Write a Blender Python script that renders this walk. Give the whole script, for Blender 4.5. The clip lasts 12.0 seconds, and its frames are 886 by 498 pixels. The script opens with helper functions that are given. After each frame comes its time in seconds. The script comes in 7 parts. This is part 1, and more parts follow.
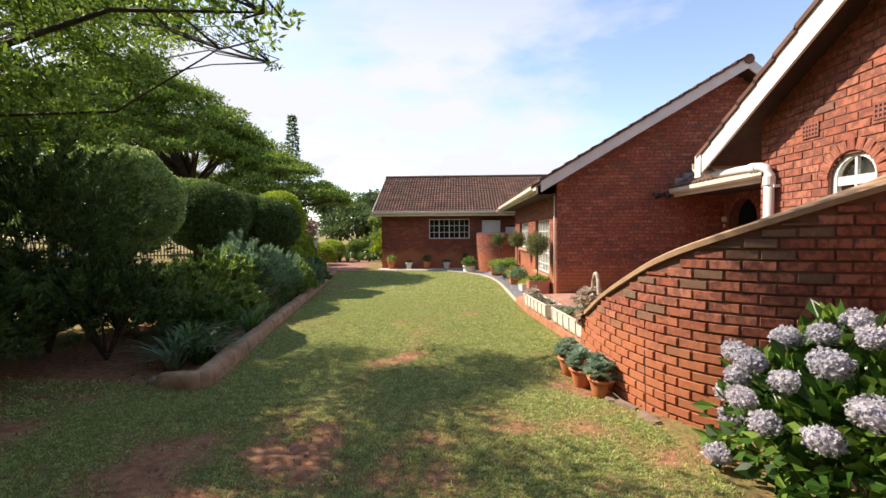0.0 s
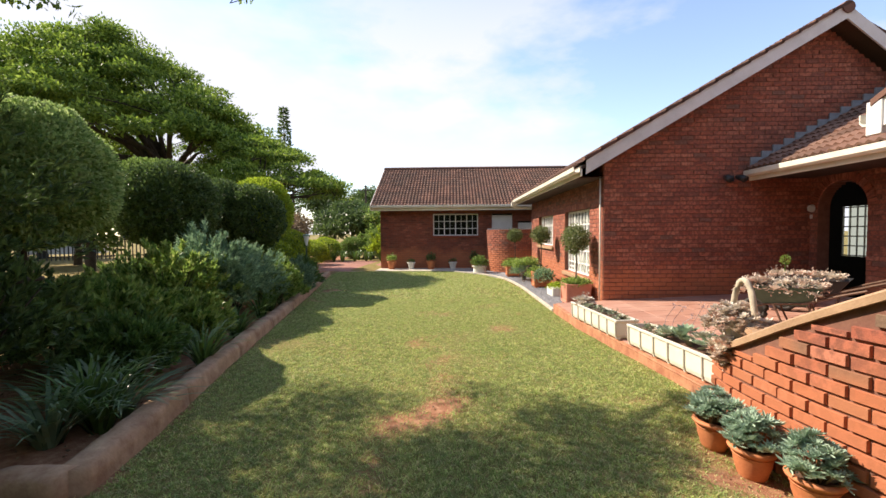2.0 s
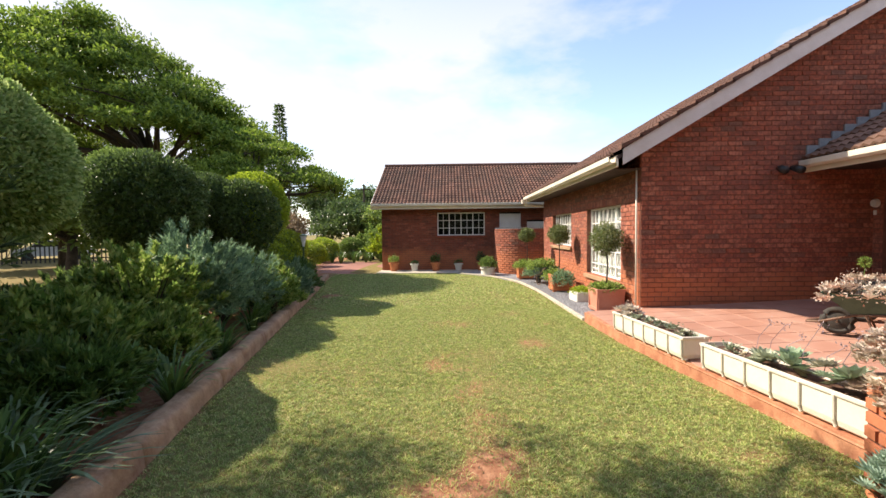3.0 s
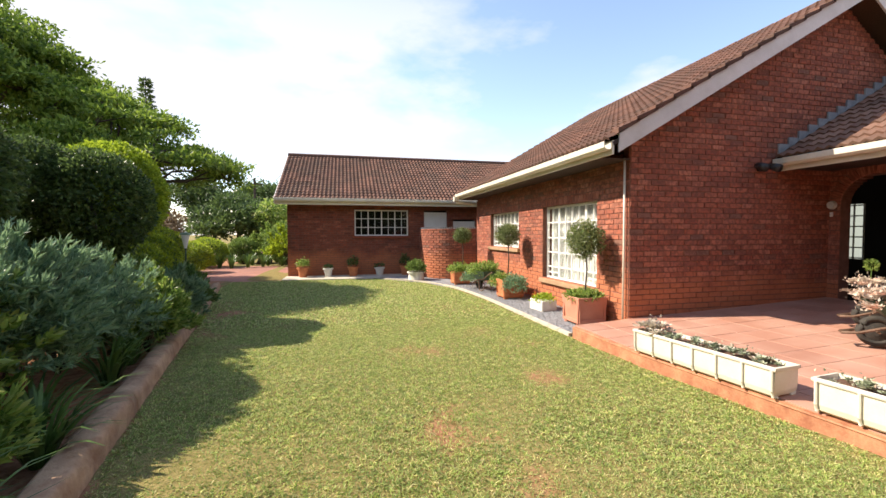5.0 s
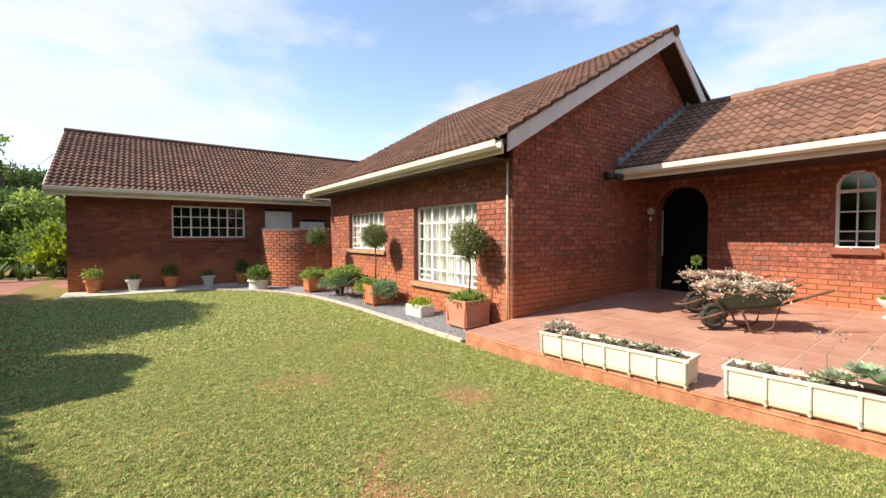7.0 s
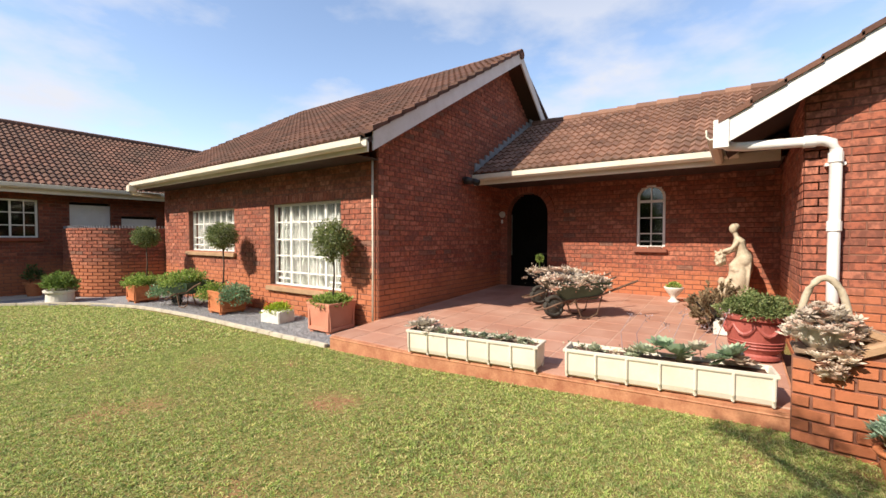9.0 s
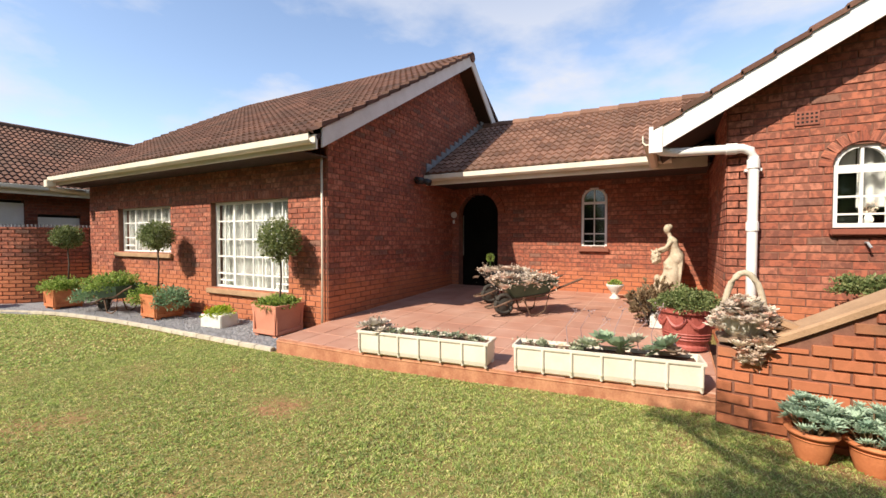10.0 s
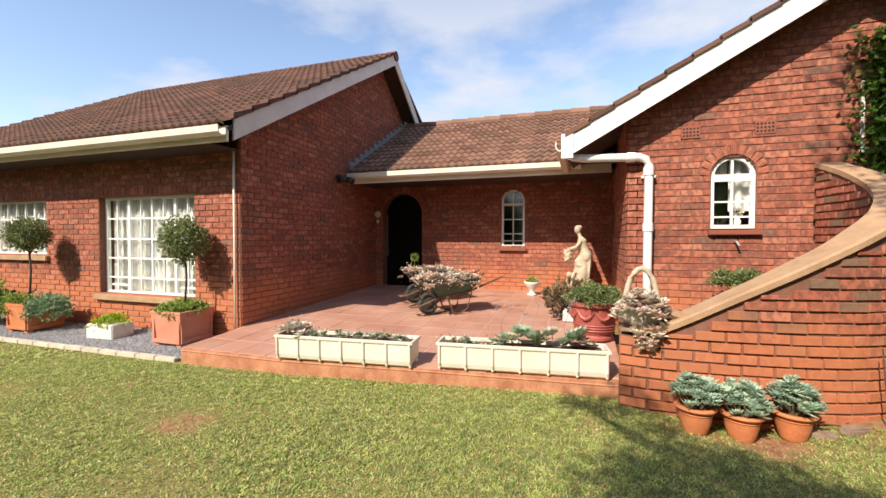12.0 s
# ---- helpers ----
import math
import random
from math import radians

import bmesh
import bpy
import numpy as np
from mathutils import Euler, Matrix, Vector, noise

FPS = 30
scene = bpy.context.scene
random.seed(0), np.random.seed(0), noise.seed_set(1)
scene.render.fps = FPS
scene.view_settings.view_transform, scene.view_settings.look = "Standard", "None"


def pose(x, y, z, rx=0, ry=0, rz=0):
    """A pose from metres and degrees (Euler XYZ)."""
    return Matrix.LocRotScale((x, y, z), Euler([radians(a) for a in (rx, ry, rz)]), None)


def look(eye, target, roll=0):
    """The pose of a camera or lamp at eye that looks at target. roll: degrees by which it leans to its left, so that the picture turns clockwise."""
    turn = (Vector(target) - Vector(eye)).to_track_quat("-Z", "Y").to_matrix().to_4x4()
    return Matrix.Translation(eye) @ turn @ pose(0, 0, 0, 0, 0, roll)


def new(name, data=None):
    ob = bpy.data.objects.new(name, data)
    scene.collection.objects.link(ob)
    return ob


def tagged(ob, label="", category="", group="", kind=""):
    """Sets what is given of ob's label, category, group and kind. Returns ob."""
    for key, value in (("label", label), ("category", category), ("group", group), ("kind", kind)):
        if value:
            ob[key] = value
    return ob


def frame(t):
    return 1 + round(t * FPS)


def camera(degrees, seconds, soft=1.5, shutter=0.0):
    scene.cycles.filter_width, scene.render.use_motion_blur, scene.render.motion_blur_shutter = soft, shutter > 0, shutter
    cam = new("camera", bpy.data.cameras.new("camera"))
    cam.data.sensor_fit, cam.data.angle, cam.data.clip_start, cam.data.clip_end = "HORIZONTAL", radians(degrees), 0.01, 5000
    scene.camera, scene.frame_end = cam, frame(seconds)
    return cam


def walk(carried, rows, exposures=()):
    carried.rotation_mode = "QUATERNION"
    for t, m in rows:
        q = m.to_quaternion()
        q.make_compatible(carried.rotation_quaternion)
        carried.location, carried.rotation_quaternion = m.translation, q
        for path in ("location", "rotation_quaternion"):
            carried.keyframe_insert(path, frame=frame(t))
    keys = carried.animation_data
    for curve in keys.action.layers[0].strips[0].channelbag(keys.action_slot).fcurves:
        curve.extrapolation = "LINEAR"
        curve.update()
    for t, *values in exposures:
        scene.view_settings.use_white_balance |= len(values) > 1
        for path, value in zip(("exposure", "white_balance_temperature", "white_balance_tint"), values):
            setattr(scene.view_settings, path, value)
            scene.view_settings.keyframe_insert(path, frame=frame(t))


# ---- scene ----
cam = camera(93.6, 12.0)
PATH = [
    (0, (0.897, 2.023, 1.533), (0.822, 4.02, 1.459), -0.4),
    (0.5, (0.771, 2.45, 1.465), (0.7, 4.448, 1.391), -0.3),
    (1, (0.638, 2.955, 1.437), (0.576, 4.953, 1.361), -0.4),
    (1.5, (0.486, 3.482, 1.421), (0.432, 5.48, 1.345), -0.4),
    (2, (0.337, 4.008, 1.404), (0.287, 6.006, 1.327), -0.4),
    (2.5, (0.173, 4.498, 1.399), (0.125, 6.496, 1.322), -0.5),
    (4.5, (-0.704, 6.354, 1.362), (-0.457, 8.337, 1.287), -0.3),
    (5, (-0.916, 6.783, 1.345), (-0.457, 8.728, 1.273), -0.1),
    (5.5, (-1.087, 7.145, 1.321), (-0.417, 9.028, 1.252), -0.0),
    (6, (-1.221, 7.423, 1.311), (-0.349, 9.222, 1.247), -0.0),
    (6.5, (-1.284, 7.629, 1.311), (-0.244, 9.337, 1.249), -0.1),
    (7, (-1.291, 7.768, 1.318), (-0.119, 9.387, 1.257), -0.1),
    (9, (-1.28, 7.842, 1.289), (0.351, 8.998, 1.237), 0.1),
    (9.5, (-1.281, 7.838, 1.281), (0.415, 8.895, 1.232), -0.0),
    (10, (-1.273, 7.829, 1.269), (0.478, 8.793, 1.222), 0.1),
    (10.5, (-1.276, 7.823, 1.269), (0.527, 8.689, 1.222), 0.0),
    (11, (-1.276, 7.833, 1.267), (0.569, 8.604, 1.22), 0.1),
    (11.5, (-1.271, 7.831, 1.264), (0.604, 8.527, 1.217), 0.1),
    (12, (-1.267, 7.824, 1.259), (0.63, 8.458, 1.214), 0.1),
]
walk(cam, [(t, look(eye, target, roll)) for t, eye, target, roll in PATH],
     [(0, 0.72, 7000, 16), (2.5, 0.82, 7000, 16), (4.5, 0.90, 7000, 15), (5.5, 0.92, 7000, 15), (7, 0.76, 6900, 13), (9, 0.56, 6900, 14), (12, 0.56, 6900, 14)])
SUN_POWER, SKY_GAIN, CLOUD = 5.0, 1.75, (5.4, 5.9, 6.7, 1)
scene.view_settings.exposure = 0.5

# ---- world and sun ----
# light travels along (1, -0.39, -0.97): afternoon sun from the far west side
SUN_WAY = Vector((1.0, -0.39, -0.97)).normalized()
world = bpy.data.worlds.new("world")
scene.world = world
world.use_nodes = True
wn, wl = world.node_tree.nodes, world.node_tree.links
wn.clear()
sky = wn.new("ShaderNodeTexSky")
sky.sky_type, sky.sun_disc = "NISHITA", False
sky.sun_elevation = math.asin(-SUN_WAY.z)
sky.sun_rotation = math.atan2(-SUN_WAY.x, -SUN_WAY.y)
sky.air_density, sky.dust_density, sky.ozone_density = 1.0, 0.3, 1.0
coords = wn.new("ShaderNodeTexCoord")
stretch = wn.new("ShaderNodeMapping")
stretch.inputs["Scale"].default_value = (1.0, 1.0, 2.4)
stretch.inputs["Location"].default_value = (0.35, 0.1, 0.0)
wl.new(coords.outputs["Generated"], stretch.inputs["Vector"])
puffs = wn.new("ShaderNodeTexNoise")
puffs.inputs["Scale"].default_value, puffs.inputs["Detail"].default_value = 1.9, 8
puffs.inputs["Roughness"].default_value = 0.55
wl.new(stretch.outputs["Vector"], puffs.inputs["Vector"])
cover = wn.new("ShaderNodeValToRGB")
cover.color_ramp.elements[0].position, cover.color_ramp.elements[1].position = 0.40, 0.53
wl.new(puffs.outputs["Fac"], cover.inputs["Fac"])
scaled = wn.new("ShaderNodeVectorMath")
scaled.operation = "SCALE"
scaled.inputs["Scale"].default_value = SKY_GAIN
wl.new(sky.outputs["Color"], scaled.inputs[0])
clouds = wn.new("ShaderNodeMix")
clouds.data_type = "RGBA"
clouds.inputs["B"].default_value = CLOUD
# the clouds lie low round the horizon and thin out overhead
split = wn.new("ShaderNodeSeparateXYZ")
wl.new(coords.outputs["Generated"], split.inputs[0])
thin = wn.new("ShaderNodeMapRange")
thin.inputs["From Min"].default_value, thin.inputs["From Max"].default_value = 0.36, 0.62
thin.inputs["To Min"].default_value, thin.inputs["To Max"].default_value = 1.0, 0.12
wl.new(split.outputs["Z"], thin.inputs["Value"])
fade = wn.new("ShaderNodeMath")
fade.operation = "MULTIPLY"
wl.new(cover.outputs["Color"], fade.inputs[0])
wl.new(thin.outputs["Result"], fade.inputs[1])
wl.new(fade.outputs[0], clouds.inputs["Factor"])
wl.new(scaled.outputs[0], clouds.inputs["A"])
background = wn.new("ShaderNodeBackground")
background.inputs["Strength"].default_value = 0.10
wl.new(clouds.outputs["Result"], background.inputs["Color"])
wl.new(background.outputs[0], wn.new("ShaderNodeOutputWorld").inputs[0])

sun_data = bpy.data.lights.new("sun", "SUN")
sun_data.energy, sun_data.angle, sun_data.color = SUN_POWER, radians(0.5), (1.0, 0.94, 0.81)
sun = new("sun", sun_data)
sun.matrix_world = look((0, 0, 30), Vector((0, 0, 30)) + SUN_WAY)

# ---- materials ----
def material(name, rough=0.8, metal=0.0):
    m = bpy.data.materials.new(name)
    m.use_nodes = True
    shade = m.node_tree.nodes["Principled BSDF"]
    shade.inputs["Roughness"].default_value, shade.inputs["Metallic"].default_value = rough, metal
    return m, m.node_tree.nodes, m.node_tree.links, shade


def ramp(nodes, links, source, stops):
    r = nodes.new("ShaderNodeValToRGB")
    while len(r.color_ramp.elements) < len(stops):
        r.color_ramp.elements.new(0.5)
    for e, (at, c) in zip(r.color_ramp.elements, stops):
        e.position, e.color = at, (*c, 1)
    links.new(source, r.inputs["Fac"])
    return r.outputs["Color"]


def noise_node(nodes, links, scale, detail=4, where="Object", rough=0.6):
    if where == "World":
        vec = nodes.new("ShaderNodeNewGeometry").outputs["Position"]
    else:
        vec = nodes.new("ShaderNodeTexCoord").outputs[where]
    n = nodes.new("ShaderNodeTexNoise")
    n.inputs["Scale"].default_value, n.inputs["Detail"].default_value = scale, detail
    n.inputs["Roughness"].default_value = rough
    links.new(vec, n.inputs["Vector"])
    return n.outputs["Fac"]


def mixed(nodes, links, fac, a, b, mode="MIX"):
    m = nodes.new("ShaderNodeMix")
    m.data_type, m.blend_type = "RGBA", mode
    for key, value in (("Factor", fac), ("A", a), ("B", b)):
        if isinstance(value, (int, float)):
            m.inputs[key].default_value = value
        elif isinstance(value, tuple):
            m.inputs[key].default_value = (*value, 1)
        else:
            links.new(value, m.inputs[key])
    return m.outputs["Result"]


def bumped(nodes, links, shade, height, strength, distance=0.01):
    b = nodes.new("ShaderNodeBump")
    b.inputs["Strength"].default_value, b.inputs["Distance"].default_value = strength, distance
    links.new(height, b.inputs["Height"])
    links.new(b.outputs["Normal"], shade.inputs["Normal"])


def piece_random(nodes, links):
    """A random number for each piece, whether it is an object or an island of a joined mesh."""
    a, b, s, f = (nodes.new(k) for k in ("ShaderNodeObjectInfo", "ShaderNodeNewGeometry", "ShaderNodeMath", "ShaderNodeMath"))
    f.operation = "FRACT"
    links.new(a.outputs["Random"], s.inputs[0])
    links.new(b.outputs["Random Per Island"], s.inputs[1])
    links.new(s.outputs[0], f.inputs[0])
    return f.outputs[0]


def plain(name, dark, light, scale=6.0, rough=0.7, metal=0.0, bump=0.15, fine=60.0, where="World", spec=None):
    """Two tones, mottled at a coarse and a fine scale, with a fine relief."""
    m, n, l, s = material(name, rough, metal)
    coarse = noise_node(n, l, scale, 5, where)
    small = noise_node(n, l, fine, 3, where)
    c = ramp(n, l, coarse, [(0.35, dark), (0.65, light)])
    c = mixed(n, l, 0.35, c, ramp(n, l, small, [(0.3, dark), (0.7, light)]))
    l.new(c, s.inputs["Base Color"])
    if bump:
        bumped(n, l, s, small, bump)
    if spec is not None:
        s.inputs["Specular IOR Level"].default_value = spec
    return m


def brick_material(name, stops, dust=True, olive=False):
    m, n, l, s = material(name, 0.85)
    s.inputs["Specular IOR Level"].default_value = 0.3
    base = ramp(n, l, piece_random(n, l), stops)
    # kiln flashes: dark squarish blushes that sit differently on each brick's face
    face, spot, scatter = (n.new(k) for k in ("ShaderNodeAttribute", "ShaderNodeTexNoise", "ShaderNodeMath"))
    face.attribute_name = "brick_face"
    scatter.operation, scatter.inputs[1].default_value = "MULTIPLY", 57.0
    l.new(piece_random(n, l), scatter.inputs[0])
    axes, stretched, shifted = n.new("ShaderNodeSeparateXYZ"), n.new("ShaderNodeMath"), n.new("ShaderNodeCombineXYZ")
    l.new(face.outputs["Vector"], axes.inputs[0])
    stretched.operation, stretched.inputs[1].default_value = "MULTIPLY", 4.2
    l.new(axes.outputs["X"], stretched.inputs[0])
    l.new(stretched.outputs[0], shifted.inputs[0])
    l.new(scatter.outputs[0], shifted.inputs[1])
    l.new(axes.outputs["Z"], shifted.inputs[2])
    spot.inputs["Scale"].default_value, spot.inputs["Detail"].default_value = 1.0, 3
    l.new(shifted.outputs[0], spot.inputs["Vector"])
    flash = ramp(n, l, spot.outputs["Fac"], [(0.44, (0, 0, 0)), (0.55, (0.62, 0.62, 0.62))])
    c = mixed(n, l, flash, base, (0.15, 0.062, 0.048))
    c = mixed(n, l, 0.5, c, ramp(n, l, noise_node(n, l, 3.0, 3, "World"), [(0.3, (0.78, 0.74, 0.74)), (0.7, (1.2, 1.18, 1.1))]), "MULTIPLY")
    if olive:
        # grey-green weathered bricks near the wall's top
        where, height, lift = n.new("ShaderNodeNewGeometry"), n.new("ShaderNodeSeparateXYZ"), n.new("ShaderNodeMath")
        l.new(where.outputs["Position"], height.inputs[0])
        lift.operation, lift.inputs[1].default_value = "MULTIPLY_ADD", 0.17
        l.new(height.outputs["Z"], lift.inputs[0])
        l.new(piece_random(n, l), lift.inputs[2])
        old = ramp(n, l, lift.outputs[0], [(0.0, (0, 0, 0)), (0.96, (0, 0, 0)), (1.0, (0.75, 0.75, 0.75))])
        c = mixed(n, l, old, c, mixed(n, l, noise_node(n, l, 22.0, 4, "World"), (0.12, 0.075, 0.052), (0.28, 0.20, 0.13)))
    fine = noise_node(n, l, 120.0, 3, "World")
    c = mixed(n, l, 0.5, c, ramp(n, l, fine, [(0.3, (0.56, 0.50, 0.46)), (0.7, (1.22, 1.08, 0.96))]), "MULTIPLY")
    if dust:
        g = n.new("ShaderNodeNewGeometry")
        sep = n.new("ShaderNodeSeparateXYZ")
        l.new(g.outputs["Position"], sep.inputs[0])
        wob = n.new("ShaderNodeMath")
        wob.operation = "MULTIPLY_ADD"
        wob.inputs[1].default_value = -0.9
        l.new(noise_node(n, l, 2.2, 5, "World"), wob.inputs[0])
        l.new(sep.outputs["Z"], wob.inputs[2])
        splash = ramp(n, l, wob.outputs[0], [(0.0, (0.7, 0.7, 0.7)), (0.35, (0, 0, 0))])
        c = mixed(n, l, splash, c, (0.50, 0.17, 0.075))
    l.new(c, s.inputs["Base Color"])
    rough = noise_node(n, l, 45.0, 4, "World")
    bumped(n, l, s, rough, 0.4, 0.005)
    return m


BRICK = brick_material("brick", [(0.0, (0.33, 0.10, 0.065)), (0.2, (0.45, 0.165, 0.105)), (0.42, (0.38, 0.12, 0.075)), (0.6, (0.49, 0.20, 0.135)), (0.8, (0.35, 0.12, 0.08)), (0.93, (0.27, 0.105, 0.075)), (0.965, (0.23, 0.14, 0.11)), (1.0, (0.40, 0.13, 0.08))])
GARDEN_BRICK = brick_material("garden_brick", [(0.0, (0.33, 0.10, 0.065)), (0.2, (0.45, 0.165, 0.105)), (0.42, (0.38, 0.12, 0.075)), (0.6, (0.49, 0.20, 0.135)), (0.8, (0.35, 0.12, 0.08)), (0.93, (0.27, 0.105, 0.075)), (0.965, (0.23, 0.14, 0.11)), (1.0, (0.40, 0.13, 0.08))], olive=True)
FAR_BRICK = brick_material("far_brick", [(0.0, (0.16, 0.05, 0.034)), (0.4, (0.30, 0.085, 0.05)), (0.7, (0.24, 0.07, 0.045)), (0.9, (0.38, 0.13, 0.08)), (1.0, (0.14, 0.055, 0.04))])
MORTAR = plain("mortar", (0.15, 0.062, 0.042), (0.25, 0.115, 0.076), 9.0, 0.95)
PLASTER_CAP = plain("plaster_cap", (0.30, 0.18, 0.10), (0.46, 0.29, 0.17), 5.0, 0.9, bump=0.3)
KERB = plain("kerb_plaster", (0.26, 0.13, 0.07), (0.54, 0.35, 0.21), 4.5, 0.92, bump=1.0, fine=16.0)
WHITE = plain("white_paint", (0.70, 0.68, 0.64), (0.82, 0.81, 0.78), 3.0, 0.45, bump=0.04)
CREAM = plain("cream_paint", (0.62, 0.56, 0.44), (0.76, 0.71, 0.59), 2.0, 0.5, bump=0.05)
BARGE = plain("barge_paint", (0.60, 0.56, 0.52), (0.74, 0.71, 0.68), 3.0, 0.6, bump=0.08)
SOFFIT = plain("soffit_timber", (0.035, 0.02, 0.016), (0.065, 0.038, 0.028), 7.0, 0.8)
PVC = plain("white_pipe", (0.78, 0.76, 0.72), (0.86, 0.85, 0.82), 2.0, 0.35, bump=0.0)
LEAD = plain("lead_flashing", (0.22, 0.23, 0.24), (0.36, 0.37, 0.38), 8.0, 0.55, 0.2)
TERRACOTTA = plain("terracotta", (0.42, 0.13, 0.05), (0.60, 0.22, 0.09), 9.0, 0.7, bump=0.2)
VENT_CLAY = plain("vent_clay", (0.2, 0.065, 0.042), (0.33, 0.11, 0.07), 9.0, 0.85)
PINK_CLAY = plain("pink_clay", (0.50, 0.19, 0.12), (0.60, 0.26, 0.17), 4.0, 0.7, bump=0.08)
RED_GLAZE = plain("red_pot_paint", (0.28, 0.06, 0.048), (0.40, 0.11, 0.085), 5.0, 0.5, bump=0.1)
CEMENT_WHITE = plain("whitewashed_cement", (0.58, 0.55, 0.49), (0.74, 0.72, 0.66), 7.0, 0.85, bump=0.25)
PLASTIC = plain("ivory_plastic", (0.64, 0.585, 0.48), (0.76, 0.70, 0.60), 4.0, 0.45, bump=0.05)
STATUE = plain("cast_stone", (0.36, 0.29, 0.20), (0.56, 0.48, 0.36), 9.0, 0.85, bump=0.5, fine=45)
SOIL = plain("soil", (0.07, 0.035, 0.02), (0.15, 0.07, 0.04), 12.0, 0.95, bump=0.8, fine=70)
GREEN_METAL = plain("green_metal", (0.03, 0.07, 0.045), (0.07, 0.13, 0.08), 8.0, 0.5, 0.1)
RUSTY = plain("rusty_steel", (0.09, 0.05, 0.03), (0.20, 0.12, 0.08), 14.0, 0.7, 0.4)
RUBBER = plain("old_rubber", (0.02, 0.02, 0.018), (0.06, 0.05, 0.04), 12.0, 0.85)
BLACK = plain("black_metal", (0.015, 0.015, 0.015), (0.03, 0.03, 0.03), 6.0, 0.5)
# near-black colour standing in for the shade inside rooms and vent holes
DEEP_SHADE = plain("painted_deep_shade", (0.012, 0.009, 0.008), (0.03, 0.022, 0.02), 2.0, 0.9)
BARK = plain("bark", (0.035, 0.025, 0.018), (0.10, 0.075, 0.055), 7.0, 0.95, bump=0.8, fine=30)
CURTAIN = plain("curtain_cloth", (0.34, 0.33, 0.31), (0.44, 0.43, 0.41), 2.0, 0.95, where="Object")
EDGING = plain("edging_concrete", (0.42, 0.37, 0.29), (0.60, 0.54, 0.44), 6.0, 0.9, bump=0.3)
PAVING = plain("red_paving", (0.22, 0.09, 0.065), (0.36, 0.16, 0.11), 1.2, 0.85, bump=0.2)
STONE = plain("field_stone", (0.16, 0.10, 0.07), (0.34, 0.24, 0.17), 8.0, 0.9, bump=0.6, fine=30)
CAR_PAINT = plain("car_paint", (0.7, 0.7, 0.7), (0.75, 0.75, 0.75), 1.0, 0.2, bump=0)


def patio_tile_material():
    m, n, l, s = material("patio_tile", 0.6)
    base = ramp(n, l, piece_random(n, l), [(0, (0.35, 0.17, 0.118)), (0.5, (0.42, 0.21, 0.148)), (1, (0.37, 0.178, 0.12))])
    stain = noise_node(n, l, 1.6, 6, "World")
    c = mixed(n, l, ramp(n, l, stain, [(0.4, (0, 0, 0)), (0.7, (0.55, 0.55, 0.55))]), base, (0.54, 0.34, 0.26))
    l.new(c, s.inputs["Base Color"])
    bumped(n, l, s, noise_node(n, l, 50, 3, "World"), 0.1, 0.004)
    return m


PATIO = patio_tile_material()


def roof_material(name, low, high, moss):
    m, n, l, s = material(name, 0.85)
    s.inputs["Specular IOR Level"].default_value = 0.25
    base = ramp(n, l, piece_random(n, l), [(0, low), (0.6, high), (1, tuple(0.8 * c for c in low))])
    c = mixed(n, l, ramp(n, l, noise_node(n, l, 1.3, 6, "World"), [(0.42, (0, 0, 0)), (0.66, (0.7, 0.7, 0.7))]), base, moss)
    fine = noise_node(n, l, 70.0, 3, "World")
    c = mixed(n, l, 0.6, c, ramp(n, l, fine, [(0.3, (0.6, 0.6, 0.6)), (0.7, (1.2, 1.2, 1.2))]), "MULTIPLY")
    l.new(c, s.inputs["Base Color"])
    bumped(n, l, s, fine, 0.3, 0.006)
    return m


ROOF = roof_material("roof_tile", (0.12, 0.06, 0.043), (0.20, 0.10, 0.07), (0.09, 0.06, 0.045))
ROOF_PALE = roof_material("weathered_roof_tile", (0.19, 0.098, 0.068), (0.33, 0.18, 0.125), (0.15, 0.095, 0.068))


def glass_material(name, tint=(0.02, 0.025, 0.03)):
    m, n, l, s = material(name, 0.04)
    s.inputs["Base Color"].default_value = (0.9, 0.95, 0.95, 1)
    s.inputs["Transmission Weight"].default_value = 1.0
    s.inputs["IOR"].default_value = 1.45
    return m


GLASS = glass_material("window_glass")


def leaf_material(name, dark, light, back=0.35, rough=0.5, tip=None, patch=1.5):
    m, n, l, s = material(name, rough)
    rand = piece_random(n, l)
    c = ramp(n, l, rand, [(0.0, dark), (0.6, light), (1.0, tip or light)])
    c = mixed(n, l, 0.4 if patch < 3 else 0.75, c, ramp(n, l, noise_node(n, l, patch, 5, "World"), [(0.35, (0.55, 0.6, 0.55)), (0.65, (1.3, 1.25, 1.1))]), "MULTIPLY")
    l.new(c, s.inputs["Base Color"])
    s.inputs["Specular IOR Level"].default_value = 0.35
    thin = n.new("ShaderNodeBsdfTranslucent")
    l.new(c, thin.inputs["Color"])
    mix = n.new("ShaderNodeMixShader")
    mix.inputs[0].default_value = back
    l.new(s.outputs[0], mix.inputs[1])
    l.new(thin.outputs[0], mix.inputs[2])
    l.new(mix.outputs[0], n["Material Output"].inputs[0])
    return m


